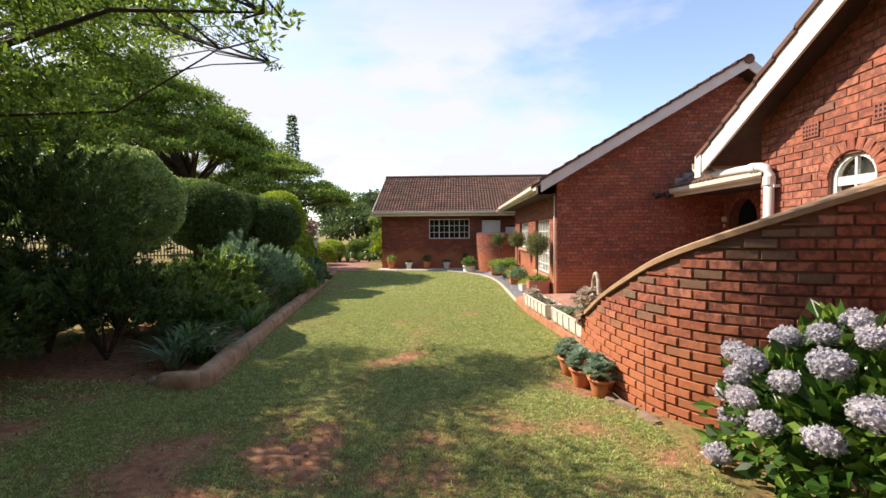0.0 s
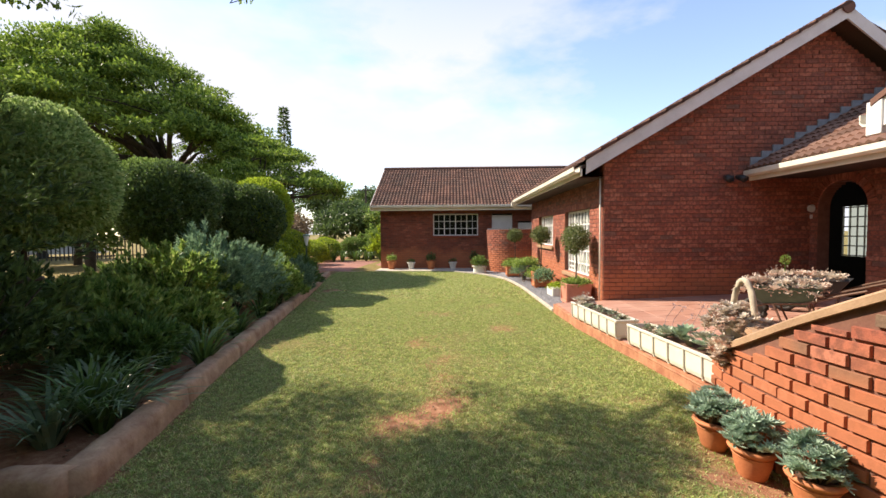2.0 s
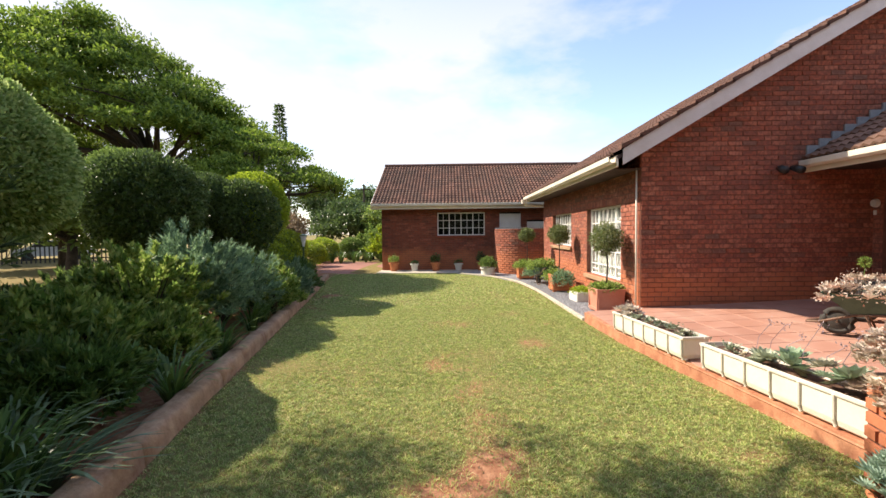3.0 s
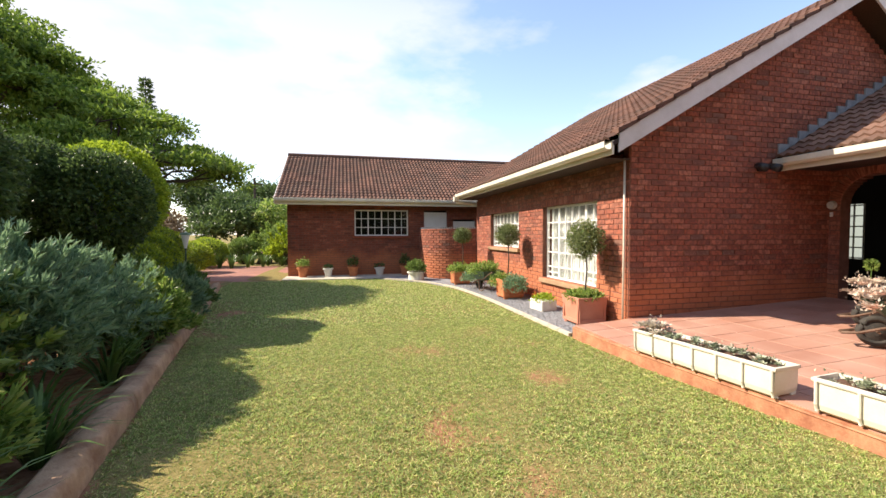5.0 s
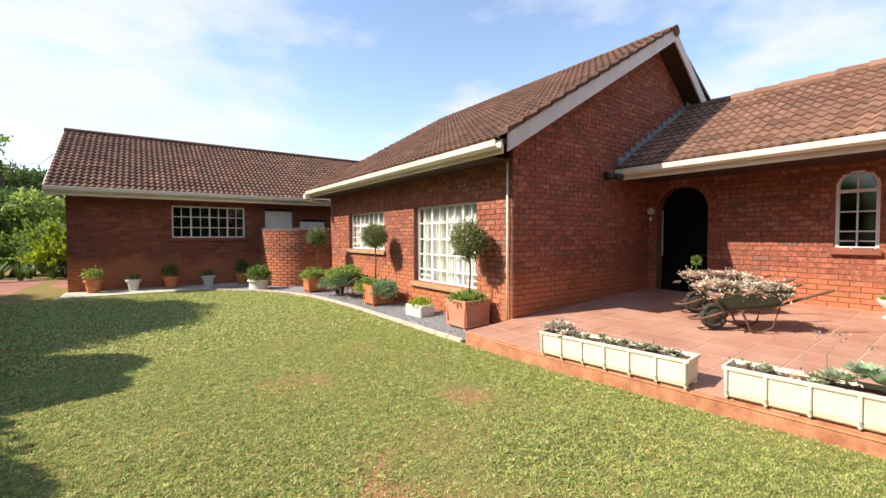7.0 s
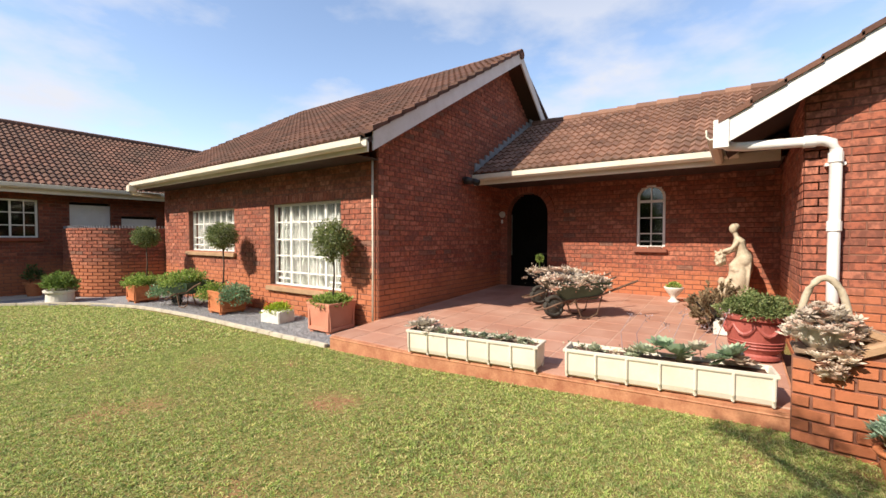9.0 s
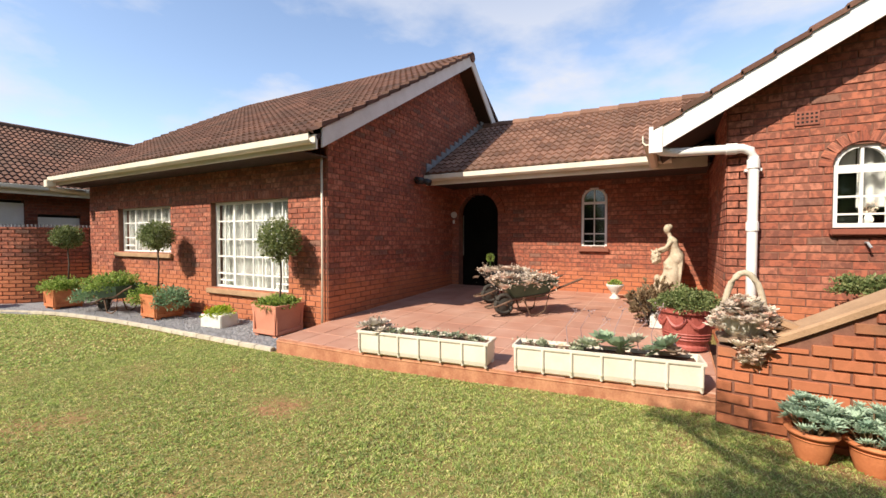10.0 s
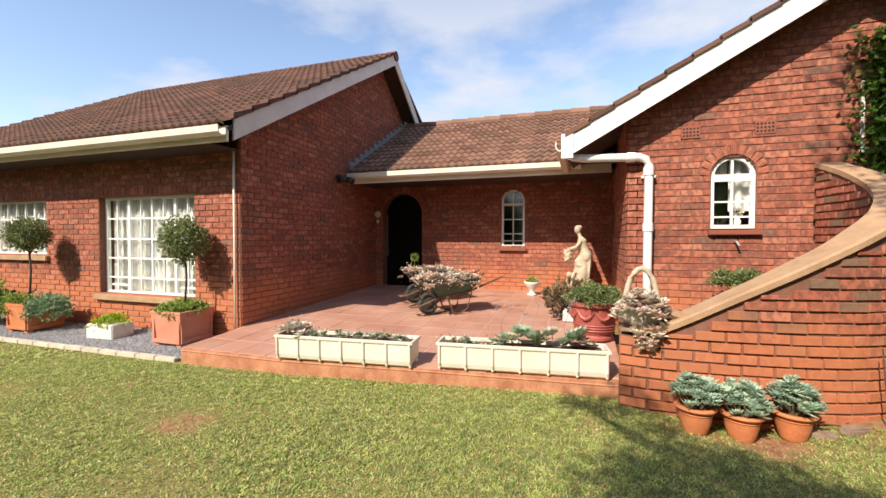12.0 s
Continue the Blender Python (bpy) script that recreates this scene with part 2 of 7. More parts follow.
GRASS = leaf_material("grass_blade", (0.16, 0.25, 0.05), (0.48, 0.60, 0.20), 0.45, 0.55, (0.80, 0.68, 0.38), 13.0)
TOPIARY = leaf_material("topiary_leaf", (0.07, 0.11, 0.035), (0.21, 0.26, 0.10), 0.35, 0.45, (0.30, 0.32, 0.14))
HEDGE = leaf_material("hedge_leaf", (0.08, 0.14, 0.03), (0.24, 0.34, 0.09), 0.4, 0.45)
ACACIA = leaf_material("acacia_leaf", (0.05, 0.115, 0.015), (0.22, 0.32, 0.045), 0.42, 0.5, (0.33, 0.44, 0.08))
# hedge leaf brightened in colour to look sunlit on its far side
SUN_PALE_HEDGE = leaf_material("sun_pale_hedge_leaf", (0.14, 0.24, 0.06), (0.38, 0.50, 0.17), 0.5, 0.45, (0.52, 0.62, 0.28))
ROSETTE_GREEN = leaf_material("rosette_leaf", (0.24, 0.34, 0.22), (0.44, 0.54, 0.38), 0.2, 0.45, (0.50, 0.44, 0.34))
DARKLEAF = leaf_material("dark_leaf", (0.03, 0.056, 0.02), (0.13, 0.20, 0.06), 0.38, 0.38)
GREYLEAF = leaf_material("grey_green_leaf", (0.10, 0.19, 0.11), (0.27, 0.40, 0.23), 0.35, 0.5)
YELLOWLEAF = leaf_material("golden_leaf", (0.18, 0.27, 0.025), (0.42, 0.52, 0.05), 0.5, 0.45)
STRAP = leaf_material("strap_leaf", (0.04, 0.09, 0.022), (0.14, 0.24, 0.06), 0.3, 0.35)
BROAD_STRAP = leaf_material("broad_strap_leaf", (0.09, 0.15, 0.08), (0.24, 0.33, 0.19), 0.3, 0.35)
SUCCULENT = leaf_material("succulent_leaf", (0.22, 0.26, 0.17), (0.42, 0.45, 0.32), 0.15, 0.45, (0.50, 0.34, 0.26))
PALE_ROSETTE = leaf_material("pale_rosette_leaf", (0.52, 0.40, 0.33), (0.80, 0.72, 0.62), 0.25, 0.5, (0.68, 0.42, 0.33))
BLUE_SUCC = leaf_material("blue_green_leaf", (0.20, 0.31, 0.23), (0.40, 0.52, 0.40), 0.2, 0.45)
FRESH = leaf_material("fresh_leaf", (0.08, 0.17, 0.03), (0.32, 0.44, 0.10), 0.45, 0.4, (0.42, 0.48, 0.16))
HYDRANGEA_LEAF = leaf_material("hydrangea_leaf", (0.02, 0.06, 0.01), (0.065, 0.15, 0.024), 0.3, 0.35, (0.22, 0.34, 0.055))
PETAL = leaf_material("hydrangea_petal", (0.47, 0.44, 0.55), (0.70, 0.67, 0.76), 0.5, 0.6, (0.76, 0.72, 0.72))
DRYLEAF = leaf_material("dry_leaf", (0.16, 0.10, 0.06), (0.30, 0.22, 0.13), 0.3, 0.7)
FLOWER_RED = leaf_material("red_flower", (0.45, 0.05, 0.03), (0.65, 0.12, 0.05), 0.3, 0.6, (0.7, 0.5, 0.08))
SILVER = leaf_material("purple_stem_flower", (0.30, 0.20, 0.22), (0.45, 0.34, 0.36), 0.2, 0.6)


def ground_material():
    m, n, l, s = material("lawn_ground", 0.95)
    s.inputs["Specular IOR Level"].default_value = 0.1
    green = ramp(n, l, noise_node(n, l, 30, 5, "World"), [(0.3, (0.13, 0.12, 0.036)), (0.7, (0.31, 0.24, 0.10))])
    earth = ramp(n, l, noise_node(n, l, 14, 5, "World"), [(0.3, (0.22, 0.085, 0.045)), (0.7, (0.44, 0.235, 0.135))])
    bare = n.new("ShaderNodeAttribute")
    bare.attribute_name = "bare"
    fuzz = n.new("ShaderNodeMath")
    fuzz.operation = "MULTIPLY_ADD"
    fuzz.inputs[1].default_value = 0.7
    l.new(noise_node(n, l, 18, 5, "World"), fuzz.inputs[0])
    l.new(bare.outputs["Fac"], fuzz.inputs[2])
    f = ramp(n, l, fuzz.outputs[0], [(0.55, (0, 0, 0)), (1.15 - 0.16, (1, 1, 1))])
    l.new(mixed(n, l, f, green, earth), s.inputs["Base Color"])
    bumped(n, l, s, noise_node(n, l, 60, 4, "World"), 0.7, 0.02)
    return m


GROUND = ground_material()
GRAVEL = plain("grey_gravel", (0.14, 0.14, 0.15), (0.34, 0.34, 0.35), 40.0, 0.9, bump=0.6, fine=90)

# ---- building helpers ----
WEST, SOUTH, NORTH, EAST = -90, 0, 180, 90


def part(name, bm, mat, parent=None, label="", kind="", m=None, smooth=False):
    """Links a bmesh as one mesh object, under parent if there is one."""
    me = bpy.data.meshes.new(name)
    bm.to_mesh(me)
    bm.free()
    me.materials.append(mat)
    if smooth:
        me.polygons.foreach_set("use_smooth", [True] * len(me.polygons))
    ob = new(name, me)
    ob.parent = parent
    if m is not None:
        ob.matrix_basis = m
    return tagged(ob, label, kind=kind)


def thing(name, m, label, category, group="", kind=""):
    ob = new(name)
    ob.matrix_basis = m
    return tagged(ob, label, category, group, kind)


def add_box(bm, x0, x1, y0, y1, z0, z1, bevel=0.0):
    v = bmesh.ops.create_cube(bm, size=1, matrix=Matrix.Translation(((x0 + x1) / 2, (y0 + y1) / 2, (z0 + z1) / 2)) @ Matrix.Diagonal((x1 - x0, y1 - y0, z1 - z0, 1)))["verts"]
    if bevel:
        edges = list({e for w in v for e in w.link_edges})
        bmesh.ops.bevel(bm, geom=edges, offset=bevel, segments=2, affect="EDGES")


def box(*a, bevel=0.0):
    bm = bmesh.new()
    add_box(bm, *a, bevel=bevel)
    return bm


def add_lathe(bm, profile, steps=20, centre=(0, 0)):
    """A turned shape from (radius, height) pairs."""
    rings = []
    for r, z in profile:
        rings.append([bm.verts.new((centre[0] + r * math.cos(2 * math.pi * i / steps), centre[1] + r * math.sin(2 * math.pi * i / steps), z)) for i in range(steps)])
    for a, b in zip(rings, rings[1:]):
        for i in range(steps):
            bm.faces.new((a[i], a[(i + 1) % steps], b[(i + 1) % steps], b[i]))
    bm.faces.new(reversed(rings[0]))
    bm.faces.new(rings[-1])


def lathe(profile, steps=20):
    bm = bmesh.new()
    add_lathe(bm, profile, steps)
    return bm


def add_tube(bm, points, radii, steps=7, closed=False):
    """A tube along points; radii is one number or one for each point."""
    pts = [Vector(p) for p in points]
    if isinstance(radii, (int, float)):
        radii = [radii] * len(pts)
    rings = []
    for i, (p, r) in enumerate(zip(pts, radii)):
        d = (pts[min(i + 1, len(pts) - 1)] - pts[max(i - 1, 0)]).normalized()
        side = d.cross(Vector((0, 0, 1)) if abs(d.z) < 0.9 else Vector((1, 0, 0))).normalized()
        up = side.cross(d)
        rings.append([bm.verts.new(p + r * (math.cos(a) * side + math.sin(a) * up)) for a in (2 * math.pi * k / steps for k in range(steps))])
    pairs = list(zip(rings, rings[1:])) + ([(rings[-1], rings[0])] if closed else [])
    for a, b in pairs:
        for k in range(steps):
            bm.faces.new((a[k], a[(k + 1) % steps], b[(k + 1) % steps], b[k]))
    if not closed:
        bm.faces.new(reversed(rings[0]))
        bm.faces.new(rings[-1])


def tube(points, radii, steps=7, closed=False):
    bm = bmesh.new()
    add_tube(bm, points, radii, steps, closed)
    bmesh.ops.recalc_face_normals(bm, faces=bm.faces)
    return bm


def prism(points, depth, way=(0, 0, 1)):
    """A flat outline, thickened along way."""
    bm = bmesh.new()
    f = bm.faces.new([bm.verts.new(p) for p in points])
    out = bmesh.ops.extrude_face_region(bm, geom=[f])
    bmesh.ops.translate(bm, vec=Vector(way) * depth, verts=[g for g in out["geom"] if isinstance(g, bmesh.types.BMVert)])
    bmesh.ops.recalc_face_normals(bm, faces=bm.faces)
    return bm


def raw_mesh(name, verts, faces, mat, parent=None, label="", kind="", smooth=False):
    """A mesh of triangles or quads out of numpy arrays."""
    me = bpy.data.meshes.new(name)
    k = faces.shape[1]
    me.vertices.add(len(verts))
    me.vertices.foreach_set("co", np.asarray(verts, np.float32).ravel())
    me.loops.add(faces.size)
    me.loops.foreach_set("vertex_index", faces.astype(np.int32).ravel())
    me.polygons.add(len(faces))
    me.polygons.foreach_set("loop_start", np.arange(0, faces.size, k, dtype=np.int32))
    me.polygons.foreach_set("loop_total", np.full(len(faces), k, np.int32))
    me.polygons.foreach_set("use_smooth", [smooth] * len(faces))
    me.update(calc_edges=True)
    if smooth:
        me.polygons.foreach_set("use_smooth", [True] * len(faces))
    me.materials.append(mat)
    ob = new(name, me)
    ob.parent = parent
    return tagged(ob, label, kind=kind)


def pieces(name, shape, mats, mat, parent, near=(), label="", many="stuff"):
    """Lays alike pieces: those whose numbers are in near as objects on one mesh, the others joined."""
    verts, faces = np.array(shape[0], float), np.array(shape[1])
    near = set(near)
    rest = [m for i, m in enumerate(mats) if i not in near]
    if rest:
        a = np.array([np.array(m) for m in rest])
        h = np.c_[verts, np.ones(len(verts))]
        v = np.einsum("nij,vj->nvi", a, h)[:, :, :3].reshape(-1, 3)
        f = (faces[None] + (np.arange(len(rest)) * len(verts))[:, None, None]).reshape(-1, faces.shape[1])
        whole = raw_mesh(name, v, f, mat, parent, label, many)
        whole.data.attributes.new("brick_face", "FLOAT_VECTOR", "POINT").data.foreach_set("vector", np.tile(verts, (len(rest), 1)).astype(np.float32).ravel())
    if near:
        me = bpy.data.meshes.new(name)
        me.from_pydata([tuple(v) for v in verts], [], [tuple(int(i) for i in f) for f in faces])
        me.materials.append(mat)
        me.attributes.new("brick_face", "FLOAT_VECTOR", "POINT").data.foreach_set("vector", verts.astype(np.float32).ravel())
        for i in sorted(near):
            ob = new(name, me)
            ob.parent = parent
            ob.matrix_basis = mats[i]
            if label:
                ob["label"] = label


# ---- masonry ----
COURSE, LENGTH, JOINT = 0.084, 0.246, 0.011
rng = random.Random(5)
# a brick face with softened edges, one unit long and high, standing one unit proud
BRICK_SHAPE = ([(0, 0, 0), (1, 0, 0), (1, 0, 1), (0, 0, 1), (0.014, -1, 0.05), (0.986, -1, 0.05), (0.986, -1, 0.94), (0.014, -1, 0.94)],
               [(4, 5, 6, 7), (0, 1, 5, 4), (1, 2, 6, 5), (2, 3, 7, 6), (3, 0, 4, 7)])


def spans(u0, u1, v, holes, outline=None):
    """The free stretches of a course at height v, between holes (u0, u1, v0, v1, arched, ring)."""
    if outline:
        u0, u1 = outline(v)
    out = [(u0, u1)]
    for a, b, v0, v1, arched, ring in holes:
        lo, hi = a, b
        if arched:
            r = (b - a) / 2
            spring = v1 - r
            if v > spring:
                rr = r + ring
                if v - spring >= rr:
                    continue
                half = math.sqrt(rr * rr - (v - spring) ** 2)
                lo, hi = (a + b) / 2 - half, (a + b) / 2 + half
        if v < v0 or v > v1 + (ring if arched else 0):
            continue
        out = [q for s, e in out for q in ((s, min(e, lo)), (max(s, hi), e)) if q[1] - q[0] > 0.02]
    return out


def wall(name, m, u0, u1, v0, v1, holes=(), outline=None, thick=0.22, near=None, mat=None, label=""):
    """A brick wall with real bricks on its outer face (y = 0, looking along +y), holes through it and a sloping outline if given."""
    mat = mat or BRICK
    core = bmesh.new()
    step = COURSE / 2
    runs, v = [], v0
    while v < v1 - 1e-6:
        top = min(v + step, v1)
        s = spans(u0, u1, (v + top) / 2, [h[:5] + (0.0,) for h in holes], outline)
        if runs and runs[-1][2] == s:
            runs[-1][1] = top
        else:
            runs.append([v, top, s])
        v = top
    for a, b, s in runs:
        for s0, s1 in s:
            if s1 > s0:
                add_box(core, s0, s1, 0, thick, a, b)
    owner = part(name, core, MORTAR, kind="structure", label=label, m=m)
    mats, k = [], 0
    v = v0
    while v < v1 - 0.03:
        h = min(COURSE, v1 - v)
        for s0, s1 in spans(u0, u1, v + h / 2, holes, outline):
            u = math.floor((s0 - 0.5) / LENGTH) * LENGTH + (k % 2) * LENGTH / 2
            while u < s1:
                a, b = max(u, s0), min(u + LENGTH, s1)
                if b - a > 0.03:
                    g = JOINT / 2
                    tilt = rng.uniform(-0.004, 0.004)
                    mats.append(Matrix.Translation((a + g, 0.001, v + g + rng.uniform(-0.003, 0.003))) @ Matrix.Rotation(tilt, 4, "Y") @ Matrix.Diagonal((b - a - 2 * g, 0.0095 + rng.uniform(-0.0035, 0.004), h - 2 * g, 1)))
                u += LENGTH
        v += COURSE
        k += 1
    LATER.append((mats, mat, owner, near))
    return owner


LATER = []


def arch_ring(owner, centre, r, spring, mat, count=13, long=0.17):
    """Bricks on edge round an arch."""
    mats = []
    for i in range(count):
        a = math.pi * (i + 0.5) / count
        w = math.pi * (r + long / 2) / count - 0.012
        mats.append(Matrix.Translation((centre, 0.001, spring)) @ Matrix.Rotation(math.pi / 2 - a, 4, "Y") @ Matrix.Translation((-w / 2, 0, r + 0.005)) @ Matrix.Diagonal((w, 0.014 + rng.uniform(0, 0.006), long - 0.01, 1)))
    pieces("arch_brick", BRICK_SHAPE, mats, mat, owner, near=range(count))


def soldier_course(owner, u0, u1, v, mat, tall=0.13, proud=0.014):
    n = round((u1 - u0) / 0.098)
    w = (u1 - u0) / n
    mats = [Matrix.Translation((u0 + i * w + 0.005, 0.0, v)) @ Matrix.Diagonal((w - 0.01, proud + rng.uniform(0, 0.004), tall - 0.01, 1)) for i in range(n)]
    pieces("lintel_brick", BRICK_SHAPE, mats, mat, owner, near=range(n))


def window(name, m, u0, u1, v0, v1, cols, rows, arched=False, back=0.09, curtains=False, label="", bar=0.022, extra=()):
    """A painted steel window: frame, bars, glass, sill. cols and rows are the places of the bars, as shares."""
    w = thing(name, m, label, "window", kind="structure")
    f = 0.045
    frame_bm = bmesh.new()
    mid, r = (u0 + u1) / 2, (u1 - u0) / 2
    top = v1 - r if arched else v1
    add_box(frame_bm, u0, u0 + f, back, back + 0.05, v0, top)
    add_box(frame_bm, u1 - f, u1, back, back + 0.05, v0, top)
    add_box(frame_bm, u0 + f, u1 - f, back, back + 0.05, v0, v0 + f)
    if arched:
        n = 16
        for i in range(n):
            a0, a1 = math.pi * i / n, math.pi * (i + 1) / n
            q = [(mid + rr * math.cos(a), back, top + rr * math.sin(a)) for rr, a in ((r - f, a0), (r + 0.02, a0), (r + 0.02, a1), (r - f, a1))]
            b = prism(q, 0.05, (0, 1, 0))
            me = bpy.data.meshes.new("t")
            b.to_mesh(me)
            b.free()
            frame_bm.from_mesh(me)
            bpy.data.meshes.remove(me)
    else:
        add_box(frame_bm, u0 + f, u1 - f, back, back + 0.05, v1 - f, v1)
    part("window_frame", frame_bm, WHITE, w)
    bars = bmesh.new()
    for c, wide in cols:
        x = u0 + c * (u1 - u0)
        add_box(bars, x - wide / 2, x + wide / 2, back + 0.006, back + 0.04, v0 + f, (v1 - f * 0.9) if (not arched or abs(c - 0.5) < 0.01) else top)
    for c, wide in rows:
        z = v0 + c * (v1 - v0)
        add_box(bars, u0 + f, u1 - f, back + 0.009, back + 0.037, z - wide / 2, z + wide / 2)
    for a, b, c, d in extra:
        add_box(bars, u0 + a * (u1 - u0), u0 + b * (u1 - u0), back + 0.004, back + 0.03, v0 + c * (v1 - v0), v0 + d * (v1 - v0))
    part("glazing_bar", bars, WHITE, w)
    pane = bmesh.new()
    add_box(pane, u0 + 0.01, u1 - 0.01, back + 0.020, back + 0.024, v0 + 0.01, top)
    g = part("pane", pane, GLASS, w)
    g.visible_shadow = False
    if arched:
        pts = [(mid + (r - 0.01) * math.cos(math.pi * i / 12), back + 0.020, top + (r - 0.01) * math.sin(math.pi * i / 12)) for i in range(13)]
        g = part("pane", prism(pts, 0.004, (0, 1, 0)), GLASS, w)
        g.visible_shadow = False
    return w


def sill(m, u0, u1, v, mat, label, tall=0.09):
    s = thing("window_sill", m, label, "window sill", kind="structure")
    part("sill_slab", box(u0 - 0.08, u1 + 0.08, -0.07, 0.1, v - tall, v, bevel=0.012), mat, s)
    return s


def curtain(m, u0, u1, v0, v1, y, label):
    bm = bmesh.new()
    n = int((u1 - u0) / 0.02)
    lines = []
    for i in range(n + 1):
        u = u0 + (u1 - u0) * i / n
        d = 0.035 * math.sin(u * 38) + 0.02 * math.sin(u * 17 + 1)
        lines.append((bm.verts.new((u, y + d, v0)), bm.verts.new((u, y + 0.6 * d, v1))))
    for a, b in zip(lines, lines[1:]):
        bm.faces.new((a[0], b[0], b[1], a[1]))
    c = part("net_curtain", bm, CURTAIN, m=m, smooth=True)
    return tagged(c, label, "curtain")


# ---- roof tiles ----
TW, TC = 0.29, 0.245


def tile_shape():
    verts, n = [], 8
    for j, (y, lift) in enumerate(((0.0, 0.042), (TC + 0.05, 0.004))):
        for i in range(n + 1):
            x = TW * i / n
            verts.append((x, y, lift + 0.042 * (0.5 - 0.5 * math.cos(2 * math.pi * (2 * i / n))) ** 1.0))
    for i in range(n + 1):
        x, y, z = verts[i]
        verts.append((x, 0.0, z - 0.044))
    faces = [(i, i + 1, n + 2 + i, n + 1 + i) for i in range(n)]
    k = 2 * (n + 1)
    faces += [(k + i, k + i + 1, i + 1, i) for i in range(n)]
    return verts, faces


TILE = tile_shape()
ROOF_LATER = []


def roof_side(owner, m, width, slope, mat, inside=None, near=None):
    """Interlocking tiles laid on a slope: m has its x along the eave and its y up the slope."""
    mats = []
    for r in range(int(math.ceil(slope / TC))):
        for c in range(int(math.ceil(width / TW))):
            x, y = c * TW, r * TC - 0.04
            if y + TC > slope + 0.1 or x + TW > width + 0.17:
                continue
            if inside and not inside(x + TW / 2, y + TC / 2):
                continue
            mats.append(m @ Matrix.Translation((x, y, rng.uniform(-0.003, 0.004))) @ Matrix.Rotation(rng.uniform(-0.006, 0.006), 4, "Z"))
    ROOF_LATER.append((mats, mat, owner, near))


def gutter(name, m, length, label, radius=0.075):
    """A half-round painted gutter with a bead, along x, its back at y = 0."""
    g = thing(name, m, label, "gutter", kind="structure")
    bm = bmesh.new()
    rings = []
    prof = [(0.0, 0.0), (0.0, -0.09), (-0.03, -0.115), (-0.09, -0.115), (-0.125, -0.08), (-0.13, 0.0), (-0.115, 0.006), (-0.115, -0.07), (-0.085, -0.1), (-0.03, -0.1), (-0.012, -0.085), (-0.012, 0.0)]
    for x in (0, length):
        rings.append([bm.verts.new((x, y, z)) for y, z in prof])
    for i in range(len(prof)):
        j = (i + 1) % len(prof)
        bm.faces.new((rings[0][i], rings[0][j], rings[1][j], rings[1][i]))
    bm.faces.new(rings[0])
    bm.faces.new(reversed(rings[1]))
    bmesh.ops.recalc_face_normals(bm, faces=bm.faces)
    part("gutter_channel", bm, CREAM, g)
    return g

# ---- lie of the land ----
def ramp01(v, a, b):
    return min(1.0, max(0.0, (v - a) / (b - a)))


def ground_z(x, y):
    z = 0.04 - 0.17 * ramp01(y, 2.0, 7.0) - 0.06 * ramp01(y, 8.0, 14.0)
    z += 0.12 * ramp01(-x, 0.5, 3.5) * (1 - ramp01(y, 8.0, 16.0))
    if 1.2 < x < 3.5 and 5.2 < y < 8.0:
        z -= 0.09 * math.exp(-((x - 2.35) / 0.45) ** 2 - ((y - 6.55) / 0.5) ** 2)
    return z


def kerb_x(y):
    return -1.72 - (y - 6.25) * 0.198


BARE_SPOTS = [(-0.3, 4.7, 1.0, 0.8), (0.1, 7.4, 0.4, 0.9), (0.0, 9.5, 0.3, 0.8), (-3.3, 15.5, 0.5, 1.3), (-2.9, 13.4, 0.35, 0.8), (2.3, 5.2, 0.7, 0.8),
              (0.9, 10.6, 0.45, 0.5), (1.35, 12.0, 0.35, 0.5), (-4.2, 4.0, 2.0, 2.2), (2.2, 6.9, 0.35, 0.9), (-0.1, 12.2, 0.3, 0.6), (1.2, 5.4, 0.35, 0.5)]


def bareness(x, y):
    b = 0.0
    for cx, cy, rx, ry in BARE_SPOTS:
        deep = 1.3 if cy < 4.9 else 0.62 if cy < 8 or cx < -2 else 0.36
        b = max(b, deep * (1.0 - ((x - cx) / (1.3 * rx)) ** 2 * 0.8 - ((y - cy) / (1.3 * ry)) ** 2 * 0.8))
    rag = noise.noise((x * 2.1, y * 2.1, 5.0)) + 0.6 * noise.noise((x * 6.0, y * 6.0, 2.0))
    b = max(0.0, b * 0.62 + 0.95 * rag * (0.35 + b)) if b > 0 else 0.12 * max(0.0, rag)
    b = min(b, 0.9) + 0.22 * max(0.0, noise.noise((x * 0.9, y * 0.9, 3.0)))
    if x < kerb_x(y) - 0.05 and y > 6.2:
        b = max(b, 0.8 if x > kerb_x(y) - 2.6 else 0.25)
    return max(0.0, min(1.0, b))


def axis(near0, near1, step, far0, far1):
    mid = list(np.arange(near0, near1 + 1e-6, step))
    lo = [far0, far0 * 0.4, near0 - 8, near0 - 3]
    hi = [near1 + 3, near1 + 8, far1 * 0.4, far1]
    return [v for v in lo if v < near0] + mid + [v for v in hi if v > near1]


xs, ys = axis(-8, 6, 0.2, -900, 900), axis(-4, 22, 0.2, -900, 900)
gv = [(x, y, ground_z(x, y) + (0.014 * noise.noise((x * 1.3, y * 1.3, 0.0)) if abs(x) < 30 and abs(y) < 40 else 0)) for y in ys for x in xs]
W = len(xs)
gf = np.array([(j * W + i, j * W + i + 1, (j + 1) * W + i + 1, (j + 1) * W + i) for j in range(len(ys) - 1) for i in range(W - 1)])
ground = raw_mesh("ground", np.array(gv), gf, GROUND, label="sunlit patchy lawn over red soil", kind="structure", smooth=True)
attr = ground.data.attributes.new("bare", "FLOAT", "POINT")
